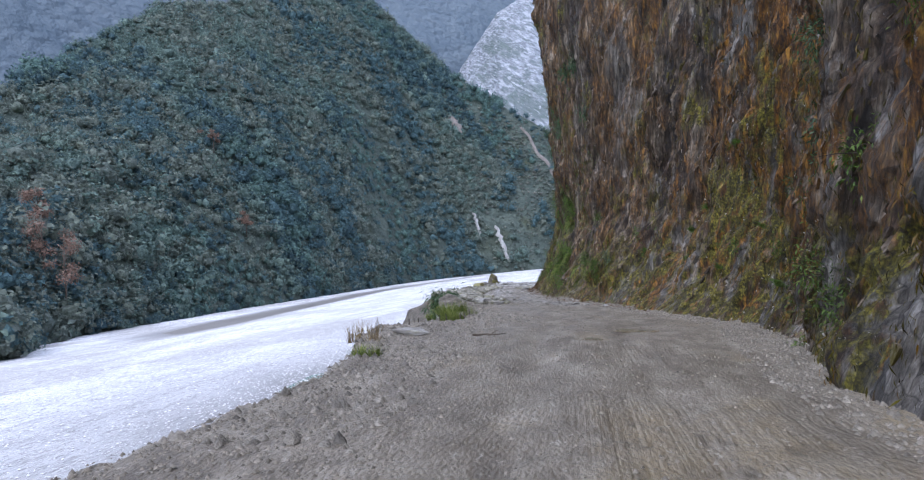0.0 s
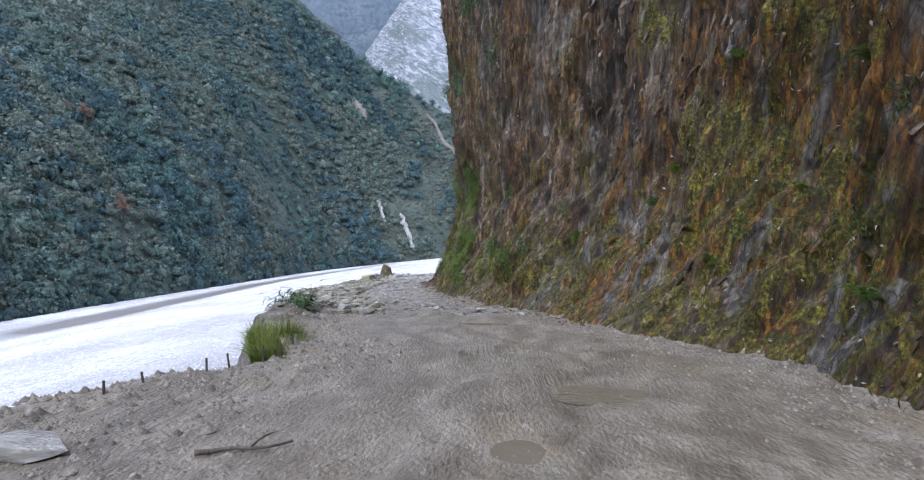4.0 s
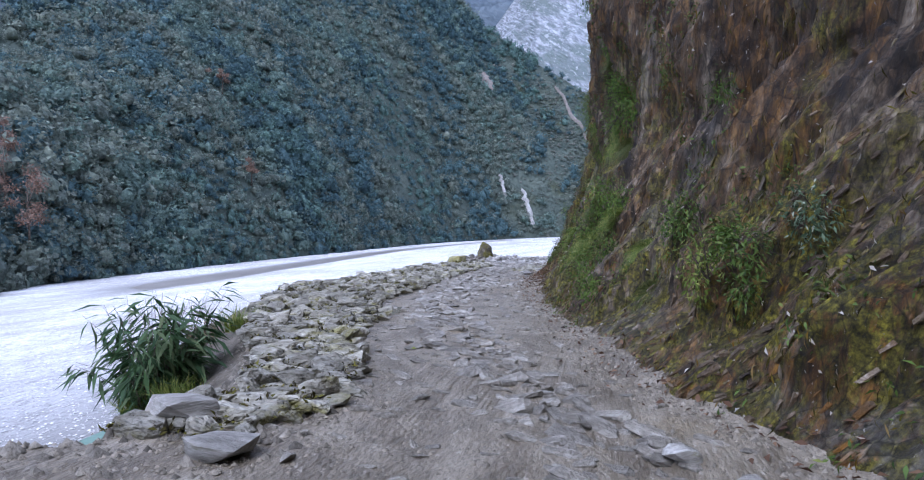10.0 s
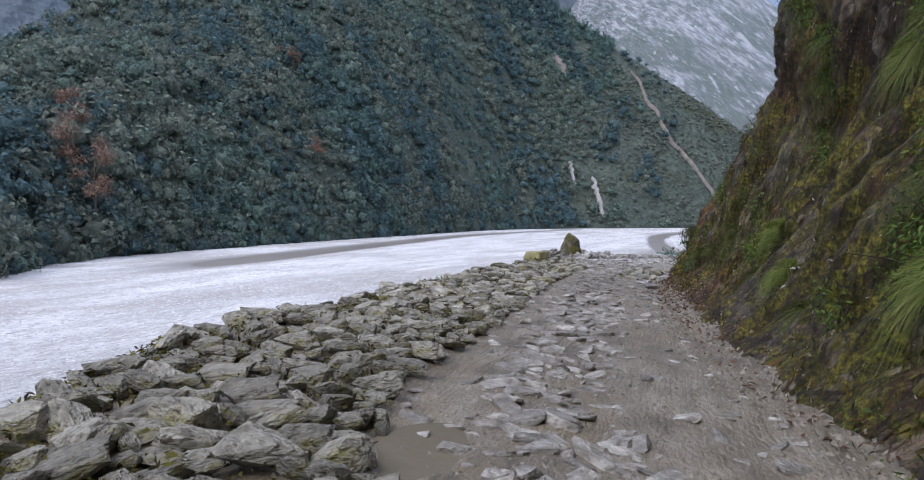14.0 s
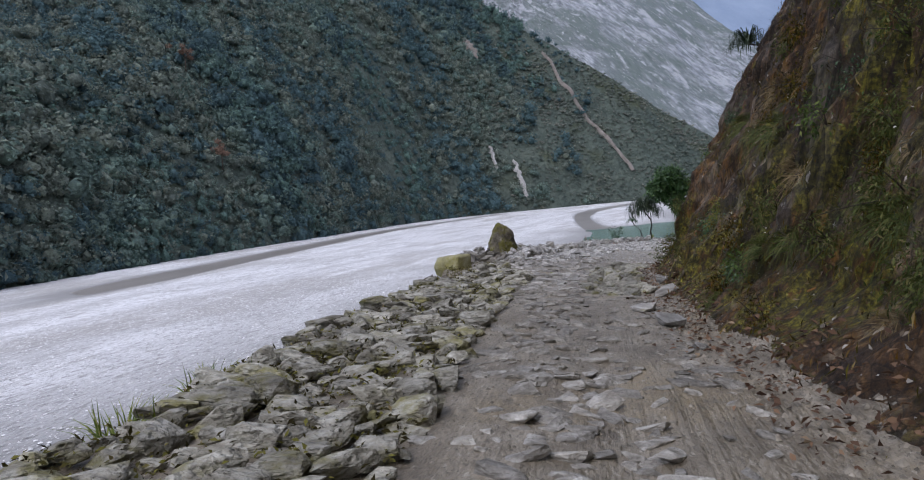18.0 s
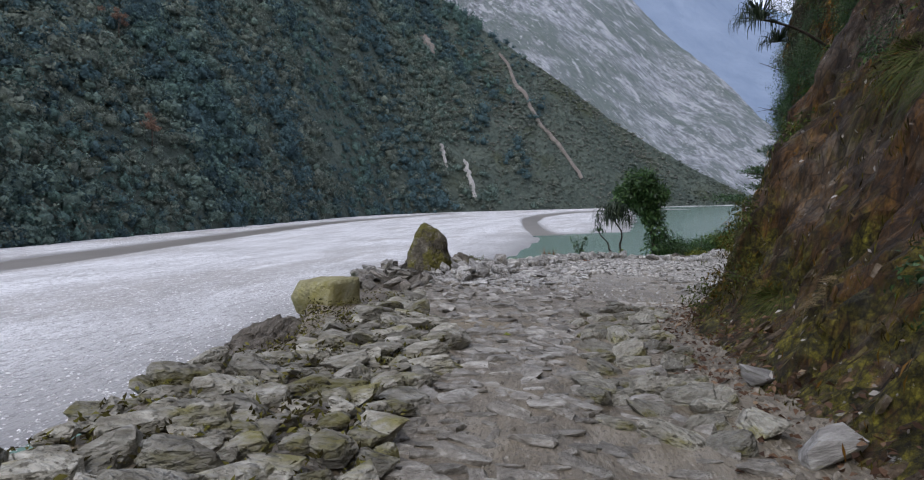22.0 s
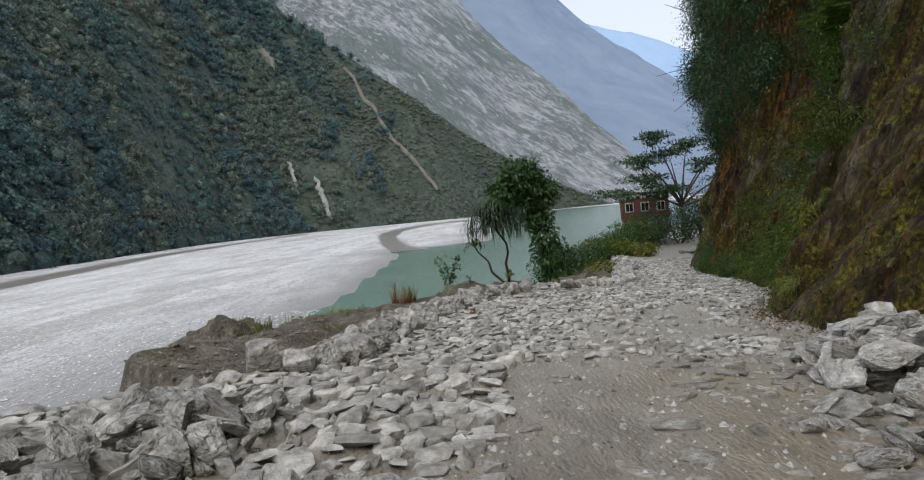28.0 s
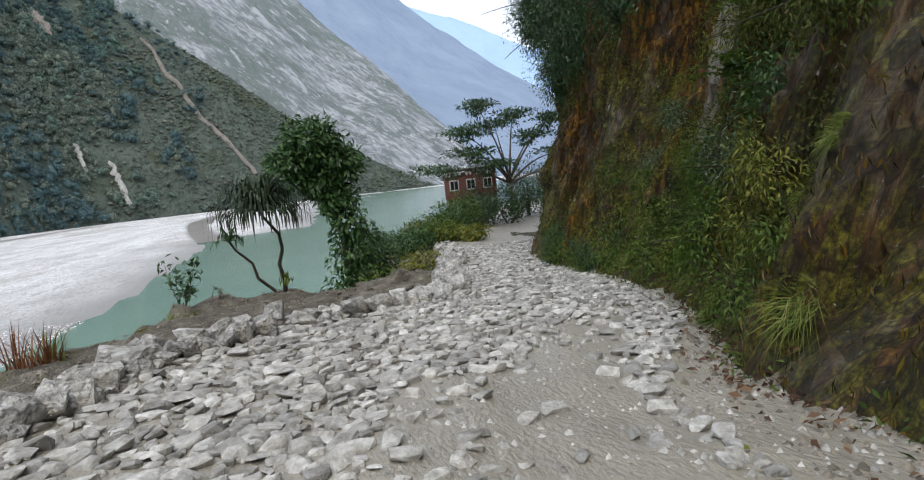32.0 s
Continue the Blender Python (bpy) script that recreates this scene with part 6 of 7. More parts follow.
# fallen leaves
q = []
for x, y, s in ((-5.62, 44.22, 0.09), (-3.9, 57.6, 0.14), (-3.75, 57.65, 0.10), (-0.2, 56.5, 0.06), (-2.9, 20.6, 0.07)):
    lf = leaf_quads(np.array([[x, y, gz(x, y) + 0.12]]), np.array([[1.0, 0.3, 0.1]]), np.array([[0.1, -0.5, 1.0]]), np.array([s]), np.array([s * 0.6]))
    tagged(new("fallen_leaf", quads_mesh("fallen_leaf", lf, LEAF_YELLOW if s < 0.1 else RUST)), "single fallen dry leaf lying on the road", "leaf", "fallen leaves")

# leaf litter along the foot of the cliff
ly = np.concatenate([rng.uniform(14, 34, 700), rng.uniform(34, 62, 2600)])
lx = lerp_at(ly, RIGHT) + rng.normal(size=len(ly)) * 0.28 + 0.05
lz = np.maximum(ground_z(lx, ly), cliff_point(ly, np.full(len(ly), 0.05))[1] - 0.1) + 0.03 + 0.35 * np.maximum(lx - lerp_at(ly, RIGHT), 0) * 1.6
ll = rng.uniform(0.04, 0.11, len(ly))
lit = leaf_quads(np.stack([lx, ly, lz], 1), unit(rng.normal(size=(len(ly), 3)) * [1, 1, 0.3]), unit(np.array([-0.3, 0, 1.0]) + 0.4 * rng.normal(size=(len(ly), 3))), ll, ll * 0.5)
tagged(new("leaf_litter", quads_mesh("leaf_litter", lit, DRY_LITTER)), "brown fallen leaves along the foot of the cliff", "leaf litter", kind="stuff")

# old fence stakes leaning over the drop, with a strand of wire
stake_tops = []
for k, (x, y, h, lean) in enumerate(((-3.95, 7.0, 1.0, 5), (-3.7, 7.6, 1.0, -6), (-3.55, 8.5, 1.05, 4), (-3.35, 9.0, 1.0, -4), (-3.25, 9.6, 0.95, 6), (-3.15, 10.4, 1.0, -3), (-3.2, 11.0, 0.9, 3))):
    z = float(plane(x, y)) - h + 0.16
    tip = np.array([math.sin(radians(lean)) * h, 0.05, h])
    ob = tagged(new("fence_stake", tubes_mesh("fence_stake", [(bent((0, 0, -0.3), tip, (0.01, 0, 0), 4), [0.018, 0.017, 0.016, 0.014])], DARK_BARK, 6)), "thin dark weathered stake leaning over the drop", "stake", "stakes on the road edge")
    ob.matrix_basis = pose(x, y, z)
    stake_tops.append(np.array((x, y, z)) + tip * 0.8)
wire = []
for a, b in zip(stake_tops[:-1], stake_tops[1:]):
    wire += bent(a, b, (0, 0, -0.05), 6)
tagged(new("fence_wire", tubes_mesh("fence_wire", [(wire, [0.003] * len(wire))], DARK_BARK, 4)), "slack rusty wire strung between old stakes", "wire")

# ---- the red hut by the far road ----
RED = material("faded_red_painted_board", [(0.3, (0.17, 0.07, 0.058)), (0.7, (0.26, 0.115, 0.10))], 6, 8, 0.8, 0.3, 30, stretch=(6, 6, 1))
WHITE = material("dirty_white_paint", [(0.3, (0.55, 0.54, 0.52)), (0.7, (0.75, 0.74, 0.72))], 5, 6, 0.7, 0.2, 30)
GLASS = material("dark_window_pane", [(0.3, (0.02, 0.022, 0.025)), (0.7, (0.04, 0.045, 0.05))], 2, 2, 0.1, 0.0, 10, spec=0.5)
CONCRETE = material("grey_plaster", [(0.3, (0.28, 0.27, 0.25)), (0.7, (0.42, 0.41, 0.39))], 3, 8, 0.9, 0.3, 25)
ROOFING = material("dark_rusty_sheet_roof", [(0.3, (0.07, 0.045, 0.04)), (0.7, (0.14, 0.08, 0.065))], 4, 8, 0.7, 0.4, 30, stretch=(8, 1, 1))


def box(name, size, at, material, bevel=0.01):
    bm = bmesh.new()
    bmesh.ops.create_cube(bm, size=1.0)
    bmesh.ops.scale(bm, vec=size, verts=bm.verts)
    bmesh.ops.bevel(bm, geom=bm.edges[:], offset=min(bevel, min(size) * 0.2), segments=1, affect="EDGES")
    bmesh.ops.translate(bm, vec=at, verts=bm.verts)
    me = bpy.data.meshes.new(name)
    bm.to_mesh(me)
    bm.free()
    me.materials.append(material)
    return me


hut = tagged(new("hut"), "small faded red hut with white trim among trees", "house")
hut.matrix_basis = pose(14.3, 96.0, -2.3, 0, 0, -18) @ Matrix.Diagonal((0.8, 0.8, 0.92, 1))
part("wall", box("hut_base", (4.3, 3.4, 1.5), (0, 0, 0.4), CONCRETE), hut, "grey plastered base storey")
part("wall", box("hut_wall", (4.4, 3.5, 1.95), (0, 0, 2.15), RED), hut)
part("roof", box("hut_roof", (5.0, 4.1, 0.16), (0, 0, 3.32), ROOFING, 0.03), hut, "dark flat sheet roof")
part("floor_band", box("hut_band", (4.5, 0.12, 0.14), (0, -1.78, 1.22), RED), hut)
for k, x in enumerate((-1.45, 0.0, 1.45)):
    win = part("window", box("hut_window_frame", (0.82, 0.10, 0.82), (x, -1.79, 2.2), WHITE), hut, "white framed window")
    part("pane", box("hut_pane", (0.62, 0.04, 0.62), (x, -1.85, 2.2), GLASS), win)
    part("mullion", box("hut_mullion", (0.05, 0.05, 0.62), (x, -1.88, 2.2), WHITE), win)
for k in range(15):
    x = -2.1 + 0.3 * k
    me = mesh_from("valance", [(x - 0.14, -1.90, 3.22), (x + 0.14, -1.90, 3.22), (x + 0.11, -1.90, 2.98), (x, -1.90, 2.86), (x - 0.11, -1.90, 2.98), (x - 0.14, -1.88, 3.22), (x + 0.14, -1.88, 3.22), (x + 0.11, -1.88, 2.98), (x, -1.88, 2.86), (x - 0.11, -1.88, 2.98)],
                   [(0, 4, 3, 2, 1), (5, 6, 7, 8, 9), (0, 1, 6, 5), (1, 2, 7, 6), (2, 3, 8, 7), (3, 4, 9, 8), (4, 0, 5, 9)], WHITE, False)
    if k % 3 != 2:
        part("valance", me, hut, "white scalloped eaves board")

# ---- plants on the cliff ----
rng = np.random.default_rng(31)


def cliff_frame(y, h):
    """A place on the cliff and its outward direction."""
    x, z = cliff_point(np.array([y, y + 0.3, y]), np.array([h, h, h + 0.3]))
    p = np.array([x[0], y, z[0]])
    n = np.cross(np.array([x[2] - x[0], 0, z[2] - z[0]]), np.array([x[1] - x[0], 0.3, z[1] - z[0]]))
    n = n / np.linalg.norm(n)
    return p, n if n[0] < 0 else -n


# flakes and ribs of layered rock standing proud of the face, along the beds
def rock_flakes(count, y0, y1, top, size, bare, seed):
    r = np.random.default_rng(seed)
    y, h = r.uniform(y0, y1, count), 0.05 + top * r.random(count) ** 1.25
    keep = r.random(count) < np.clip(bare + 1.1 * fbm(y * 0.45 + h * 0.2, h * 0.4, seed=seed), 0.03, 1)
    y, h = y[keep], h[keep]
    n = len(y)
    L = r.uniform(*size, n) * r.random(n) ** 0.8 + 0.05
    lean = r.normal(0.46, 0.12, n)
    p = np.stack(cliff_point(y, h), -1)
    q = np.stack(cliff_point(y - lean * L, h + 0.88 * L), -1)
    p, q = np.stack([p[:, 0], y, p[:, 1]], -1), np.stack([q[:, 0], y - lean * L, q[:, 1]], -1)
    along = unit(q - p)
    out = unit(np.array([-1.0, 0.0, 0.15]) + 0.25 * r.normal(size=(n, 3)))
    side = unit(np.cross(along, out))
    W, D = L * r.uniform(0.22, 0.55, n), np.minimum(L * r.uniform(0.06, 0.16, n), 0.032)
    mid = p + along * (L / 2)[:, None]
    box_ = np.array([(a_, b_, c_) for a_ in (-1, 1) for b_ in (-1, 1) for c_ in (-1, 1)], float)
    J = box_[None] * r.uniform(0.45, 1.0, (n, 8, 3))
    V = mid[:, None] + along[:, None] * (J[..., :1] * L[:, None, None] / 2) + side[:, None] * (J[..., 1:2] * W[:, None, None] / 2) + out[:, None] * (J[..., 2:] * D[:, None, None])
    quads = np.array([(0, 1, 3, 2), (4, 6, 7, 5), (0, 4, 5, 1), (2, 3, 7, 6), (1, 5, 7, 3), (0, 2, 6, 4)])
    F = (np.arange(n)[:, None, None] * 8 + quads[None]).reshape(-1, 4)
    return tagged(new("rock_flakes", mesh_from("rock_flakes", V.reshape(-1, 3), F, FLAKE, smooth=False)), "thin brown and pale rock flakes layered on the cliff", "rock", kind="stuff")


FLAKE = material("brown_and_pale_schist_flakes", [(0.36, (0.028, 0.020, 0.014)), (0.48, (0.085, 0.060, 0.036)), (0.58, (0.18, 0.142, 0.098)), (0.70, (0.46, 0.41, 0.34))], 3.0, 11, 0.7, 0.9, 30, stretch=(1, 1, 0.5), turn=(-30, 0, 0), island=0.45, second=[(1.2, (0.10, 0.082, 0.014), 0.53, 0.62), (0.8, (0.15, 0.072, 0.014), 0.56, 0.64)])
rock_flakes(22000, -5, 27, 12, (0.05, 0.26), 0.22, 301)
rock_flakes(7000, 27, 56, 7, (0.05, 0.22), 0.06, 302)

# pale dead leaves and stone chips caught on the face
fy, fh = rng.uniform(2, 54, 4200), 6.5 * rng.random(4200) ** 1.5
fx, fz = cliff_point(fy, fh)
fl_ = rng.uniform(0.025, 0.085, 4200)
flecks = leaf_quads(np.stack([fx - 0.03, fy, fz], 1), unit(rng.normal(size=(4200, 3)) + [0, 0, -0.4]), unit(np.array([-1.0, 0, 0.3]) + 0.5 * rng.normal(size=(4200, 3))), fl_, fl_ * 0.45)
tagged(new("dead_leaves", quads_mesh("dead_leaves", flecks, PALE_DEAD)), "pale dead leaves and chips caught on the cliff", "leaf litter", kind="stuff")

# moss, small ferns and dead stalks over the whole face: too many to count
N = 20000
my, mh = rng.uniform(-2, 73, N), 13 * rng.random(N) ** 1.35
dens = 0.45 + 0.55 * fbm(my * 0.5, mh * 0.5, seed=77)
dens = np.where(my > 52, dens + 0.25, dens)
ok = rng.random(N) < np.clip(dens + 0.15, 0.05, 1)
my, mh = my[ok], mh[ok]
mx, mz = cliff_point(my, mh)
base = np.repeat(np.stack([mx - 0.01, my, mz], 1), 7, axis=0)
base = base + rng.normal(size=base.shape) * 0.05
along = unit(np.array([-0.25, -0.25, -1.0]) + 0.35 * rng.normal(size=base.shape))
nrm = unit(np.array([-0.9, 0, 0.5]) + 0.5 * rng.normal(size=base.shape))
ln = rng.uniform(0.04, 0.16, len(base))
tagged(new("cliff_moss", quads_mesh("cliff_moss", leaf_quads(base, along, nrm, ln, ln * 0.14), MOSS)), "olive and rusty moss with tiny ferns covering the cliff", "moss", kind="stuff")
pick = fbm(my * 0.35 + 5, mh * 0.45, seed=79) > np.where(my > 58.3, -0.2, np.where((my < 22) & (mh > 2.5), 0.5, np.where((my < 22) | ((my > 31) & (my < 56)), 0.40, 0.16)))
gy_, gh_ = my[pick], mh[pick]
gx_, gz_ = cliff_point(gy_, gh_)
base = np.repeat(np.stack([gx_ - 0.02, gy_, gz_], 1), 9, axis=0)
base = base + rng.normal(size=base.shape) * 0.08
along = unit(np.array([-0.6, 0, -0.25]) + 0.8 * rng.normal(size=base.shape))
nrm = unit(np.array([-0.6, 0, 0.8]) + 0.5 * rng.normal(size=base.shape))
ln = rng.uniform(0.03, 0.10, len(base))
tagged(new("cliff_greenery", quads_mesh("cliff_greenery", leaf_quads(base, along, nrm, ln, ln * 0.35), LEAF_BUSH)), "small green leaves and creepers on the cliff", "creeper", kind="stuff")


def fern(y, h, size, fronds, label="bright green fern growing from the cliff", mat=None):
    p, n = cliff_frame(y, h)
    qs = []
    for k in range(fronds):
        a = rng.uniform(-1.3, 1.3)
        tip = n * size * rng.uniform(0.5, 0.9) + np.array([0, math.sin(a) * size, (0.35 * math.cos(a) + rng.uniform(-0.1, 0.3)) * size])
        m = 12
        u = np.linspace(0.15, 1, m)
        mid_ = np.array([tip * t_ + np.array([0, 0, 0.25 * size]) * math.sin(math.pi * t_ * 0.8) - np.array([0, 0, 0.25 * size]) * t_**2 for t_ in u])
        side = unit(np.cross(tip, [0, 0, 1.0])[None])[0]
        for sgn in (1, -1):
            L = 0.30 * size * (1.05 - u)
            qs.append(leaf_quads(mid_, np.tile(side * sgn, (m, 1)) + 0.35 * tip / size, np.tile([0, 0, 1.0], (m, 1)) + 0.2 * rng.normal(size=(m, 3)), L + 0.03, np.full(m, 0.07 * size)))
    root = tagged(new("fern"), label, "fern", "ferns on the cliff")
    root.matrix_basis = pose(*p)
    part("fronds", quads_mesh("fern_fronds", np.concatenate(qs), mat or LEAF_FERN), root)


def cliff_bush(y, h, size, count, leaf, mat, label, aspect=0.4, droop=0.6, group="shrubs on the cliff", name="shrub"):
    if y < 80:
        leaf, count = leaf * 0.62, int(count * 1.9)
    p, n = cliff_frame(y, h)
    q = blob_leaves(count, np.array([0.6, 1.0, 0.9]) * size, leaf, rng, droop, 0.25, aspect) + n * size * 0.3
    st = [(bent((0, 0, 0) - n * 0.1, n * size * 0.4 + rng.normal(size=3) * size * 0.5, (0, 0, 0.05), 4), np.linspace(0.02, 0.005, 4) * max(size, 0.5)) for _ in range(4)]
    plant(name, tuple(p), st, [("foliage", q, mat)], label, "shrub", group, bark=DARK_BARK, sides=4)


def hanging_grass(y, h, size, count, mat, label):
    p, n = cliff_frame(y, h)
    q = blades(int(count * (3.0 if y < 34 else 1.6)), size * (0.7 if y > 50 else 1.1), size * 1.2, 0.0045, rng, 1.3)
    turn = np.array(Vector((n[0], n[1], 0.45)).to_track_quat("Z", "Y").to_matrix())
    q = q @ turn.T
    q[..., 2] -= 0.75 * (q**2).sum(-1) / size
    ob = tagged(new("hanging_grass", quads_mesh("hanging_grass", q, GRASS_DARK if mat is GRASS and y < 53 and (y > 33 or rng.random() < 0.5) else mat)), label, "grass", "grass on the cliff")
    ob.matrix_basis = Matrix.Translation(p)


# ferns and shrubs over the first, rocky stretch
for y, h, s in ((14.2, 3.2, 0.55), (14.4, 2.5, 0.35), (11.8, 4.9, 0.5), (11.6, 1.4, 0.3), (10.0, 2.4, 0.3), (8.2, 1.0, 0.4), (17.6, 2.0, 0.3), (21.4, 1.6, 0.35), (9.0, 4.0, 0.4)):
    fern(y, h, s, 9)
for y, h, s, n_, lf in ((5.6, 4.2, 0.8, 260, 0.17), (5.9, 3.4, 0.7, 220, 0.17), (6.3, 2.6, 0.6, 160, 0.16), (2.4, 0.9, 0.6, 200, 0.13), (3.0, 1.4, 0.5, 140, 0.13), (4.0, 5.2, 0.6, 160, 0.15), (7.8, 3.2, 0.4, 90, 0.13), (1.5, 2.8, 0.6, 150, 0.14), (8.6, 1.9, 0.35, 70, 0.12)):
    cliff_bush(y, h, s, n_, lf, LEAF_BUSH if h < 3 else LEAF_DARK, "leafy green shrub hanging from the mossy cliff", 0.28)
for y, h, s, n_ in ((17.7, 2.1, 0.35, 90), (14.2, 1.8, 0.3, 80), (18.6, 2.8, 0.35, 90), (21.5, 1.6, 0.4, 150), (12.6, 2.2, 0.3, 60), (10.8, 2.0, 0.35, 70), (20.2, 1.2, 0.35, 110), (22.6, 1.9, 0.4, 140)):
    cliff_bush(y, h, s, n_, 0.11, LEAF_BUSH, "small green shrub rooted in the cliff", 0.35)
for y, h, s, n_, mat in ((20.2, 1.55, 0.5, 240, LEAF_BUSH), (19.8, 1.85, 0.42, 180, LEAF_LIGHT), (20.5, 1.3, 0.45, 200, GRASS), (22.1, 1.9, 0.4, 160, LEAF_BUSH), (23.6, 3.85, 0.45, 150, LEAF_BUSH), (18.9, 1.2, 0.35, 120, GRASS_DARK)):
    cliff_bush(y, h, s, n_, 0.12, mat, "leafy green shrub low on the mossy cliff", 0.3)
# grassy nose of the cliff
for y, h, s, n_ in ((23.5, 0.9, 0.45, 130), (24.5, 1.5, 0.5, 150), (25.6, 1.0, 0.5, 150), (26.6, 2.1, 0.6, 220), (27.3, 1.6, 0.6, 220), (28.2, 2.4, 0.55, 180), (29.4, 3.9, 0.6, 220), (30.4, 4.6, 0.6, 220), (31.0, 4.2, 0.5, 200), (31.5, 1.2, 0.5, 150), (32.6, 1.8, 0.5, 150), (33.2, 1.0, 0.5, 150), (30.0, 0.8, 0.4, 120), (29.8, 6.2, 0.6, 160), (30.6, 7.2, 0.6, 160), (34.5, 1.4, 0.5, 120), (36.5, 1.6, 0.45, 120), (38.6, 1.2, 0.4, 110), (40.4, 0.9, 0.4, 110), (42.5, 2.8, 0.5, 140), (44.0, 3.2, 0.55, 200), (44.8, 3.5, 0.55, 200), (43.4, 1.1, 0.5, 160), (45.2, 0.8, 0.5, 160), (46.3, 1.6, 0.5, 140), (48.5, 3.6, 0.5, 140), (50.0, 2.0, 0.45, 120)):
    hanging_grass(y, h, s, n_, GRASS, "green grass tuft hanging from the cliff")
for y, h, s, n_, mat in ((26.8, 2.1, 0.75, 420, LEAF_FERN), (27.5, 1.6, 0.75, 420, LEAF_BUSH), (26.0, 1.4, 0.6, 300, LEAF_BUSH), (28.3, 2.6, 0.6, 280, LEAF_FERN), (29.0, 5.4, 0.6, 280, LEAF_FERN), (29.6, 6.6, 0.6, 280, LEAF_BUSH), (31.4, 5.6, 0.6, 260, LEAF_FERN), (25.2, 0.7, 0.5, 220, LEAF_FERN), (33.5, 1.4, 0.5, 200, LEAF_FERN), (29.9, 4.5, 0.6, 260, LEAF_BUSH), (28.9, 1.0, 0.4, 130, LEAF_BUSH), (32.2, 2.9, 0.4, 120, LEAF_BUSH), (35.4, 2.3, 0.4, 120, LEAF_BUSH), (37.8, 2.6, 0.35, 90, LEAF_BUSH), (39.0, 0.8, 0.35, 110, LEAF_BUSH), (41.8, 1.5, 0.35, 100, LEAF_YELLOW), (47.0, 2.8, 0.45, 130, LEAF_BUSH), (24.6, 0.8, 0.4, 120, LEAF_YELLOW)):
    cliff_bush(y, h, s, n_, 0.11, mat, "leafy shrub among grass on the cliff nose", 0.35)
for y, h, s in ((28.6, 4.6, 0.75), (29.2, 5.0, 0.85), (29.8, 5.6, 0.7), (26.4, 1.0, 0.7), (27.2, 2.2, 0.8), (28.0, 1.4, 0.7)):
    cliff_bush(y, h, s, 420, 0.11, LEAF_FERN, "bright green bush on the cliff nose", 0.3, 0.9)
for y, h, s in ((33.2, 5.0, 0.7), (33.9, 5.6, 0.75), (33.5, 4.4, 0.6), (34.6, 6.2, 0.6), (34.2, 1.4, 0.55), (35.4, 1.0, 0.6), (36.6, 1.7, 0.6), (38.0, 1.2, 0.55), (39.4, 1.5, 0.5), (37.2, 2.4, 0.5)):
    cliff_bush(y, h, s, 400, 0.10, LEAF_FERN if h > 2 and y < 34 else GRASS_DARK, "green bush overhanging the road", 0.25, 0.9)
    hanging_grass(y + 0.3, h + 0.1, s * 0.7, 90, GRASS, "green grass tuft hanging from the cliff")
# weedy, mossy slope past the nose
for k in range(34):
    y, h = rng.uniform(33.5, 51.5), 0.3 + 4.2 * rng.random() ** 1.4
    mat = (GRASS_DARK, MOSS, LEAF_DARK, MOSS, GRASS_DARK, MOSS)[k % 6]
    cliff_bush(y, h, rng.uniform(0.25, 0.5), 170, rng.uniform(0.07, 0.12), mat, "low weedy shrub on the mossy slope" if mat is not MOSS else "brown withered shrub on the mossy slope", 0.33, 0.8, "weeds on the mossy slope")
for k in range(18):
    y = rng.uniform(33.5, 52)
    hanging_grass(y, 0.3 + 4.5 * rng.random() ** 1.3, rng.uniform(0.3, 0.55), 90, (GRASS, DRY, GRASS)[k % 3], "green grass tuft hanging from the cliff" if k % 3 != 1 else "dry grass tuft hanging from the cliff")
# pale bare streak of washed rock in the damp face
sy, sh = np.meshgrid(np.linspace(-1, 1, 15), np.linspace(2.4, 9.5, 60))
half = 0.16 + 0.34 * np.clip((sh - 2.4) / 5, 0, 1) * (1 + 0.4 * vnoise(sh * 1.3, 0.5, seed=88))
spy = 62.6 - 0.10 * (sh - 2.4) + sy * half + 0.15 * vnoise(sh * 1.1, 3.0, seed=87)
spx, spz = cliff_point(spy, sh)
spx = spx - 0.10 * (1 - sy**2) + 0.02 - 0.06 * (1 - sy**2) * fbm(spy * 3, sh * 1.2, seed=86)
tagged(grid_object("rock_streak", spx, spy, spz, STREAK_ROCK, flip=True), "pale bare streak of washed rock on the damp cliff", "rock face", kind="structure")
# screw pine and creepers hanging from the upper edge
p, n = cliff_frame(65.2, 9.0)
reach = np.array((3.5, 64.3, 8.1)) - p
root = tagged(new("hanging_screw_pine"), "dark screw pine leaning out from the cliff edge", "tree")
root.matrix_basis = pose(*p)
part("trunk", tubes_mesh("hanging_pine_trunk", [(bent((0.2, 0, -0.2), reach, (0, 0, 0.3), 6), np.linspace(0.07, 0.035, 6))], DARK_BARK), root)
part("leaf_crown", quads_mesh("hanging_pine_crown", straps(160, 1.9, reach, rng), PINE_LEAF), root)
part("leaf_crown", quads_mesh("hanging_pine_side_crown", straps(90, 1.4, reach * 0.7 + np.array((0, 0.5, -0.4)), rng), PINE_LEAF), root)
for k in range(9):
    y, h = rng.uniform(39, 52), rng.uniform(7.5, 10.5)
    cliff_bush(y, h, rng.uniform(0.6, 1.1), 260, 0.16, LEAF_DARK, "dark hanging shrub high on the cliff", 0.35, 1.0)
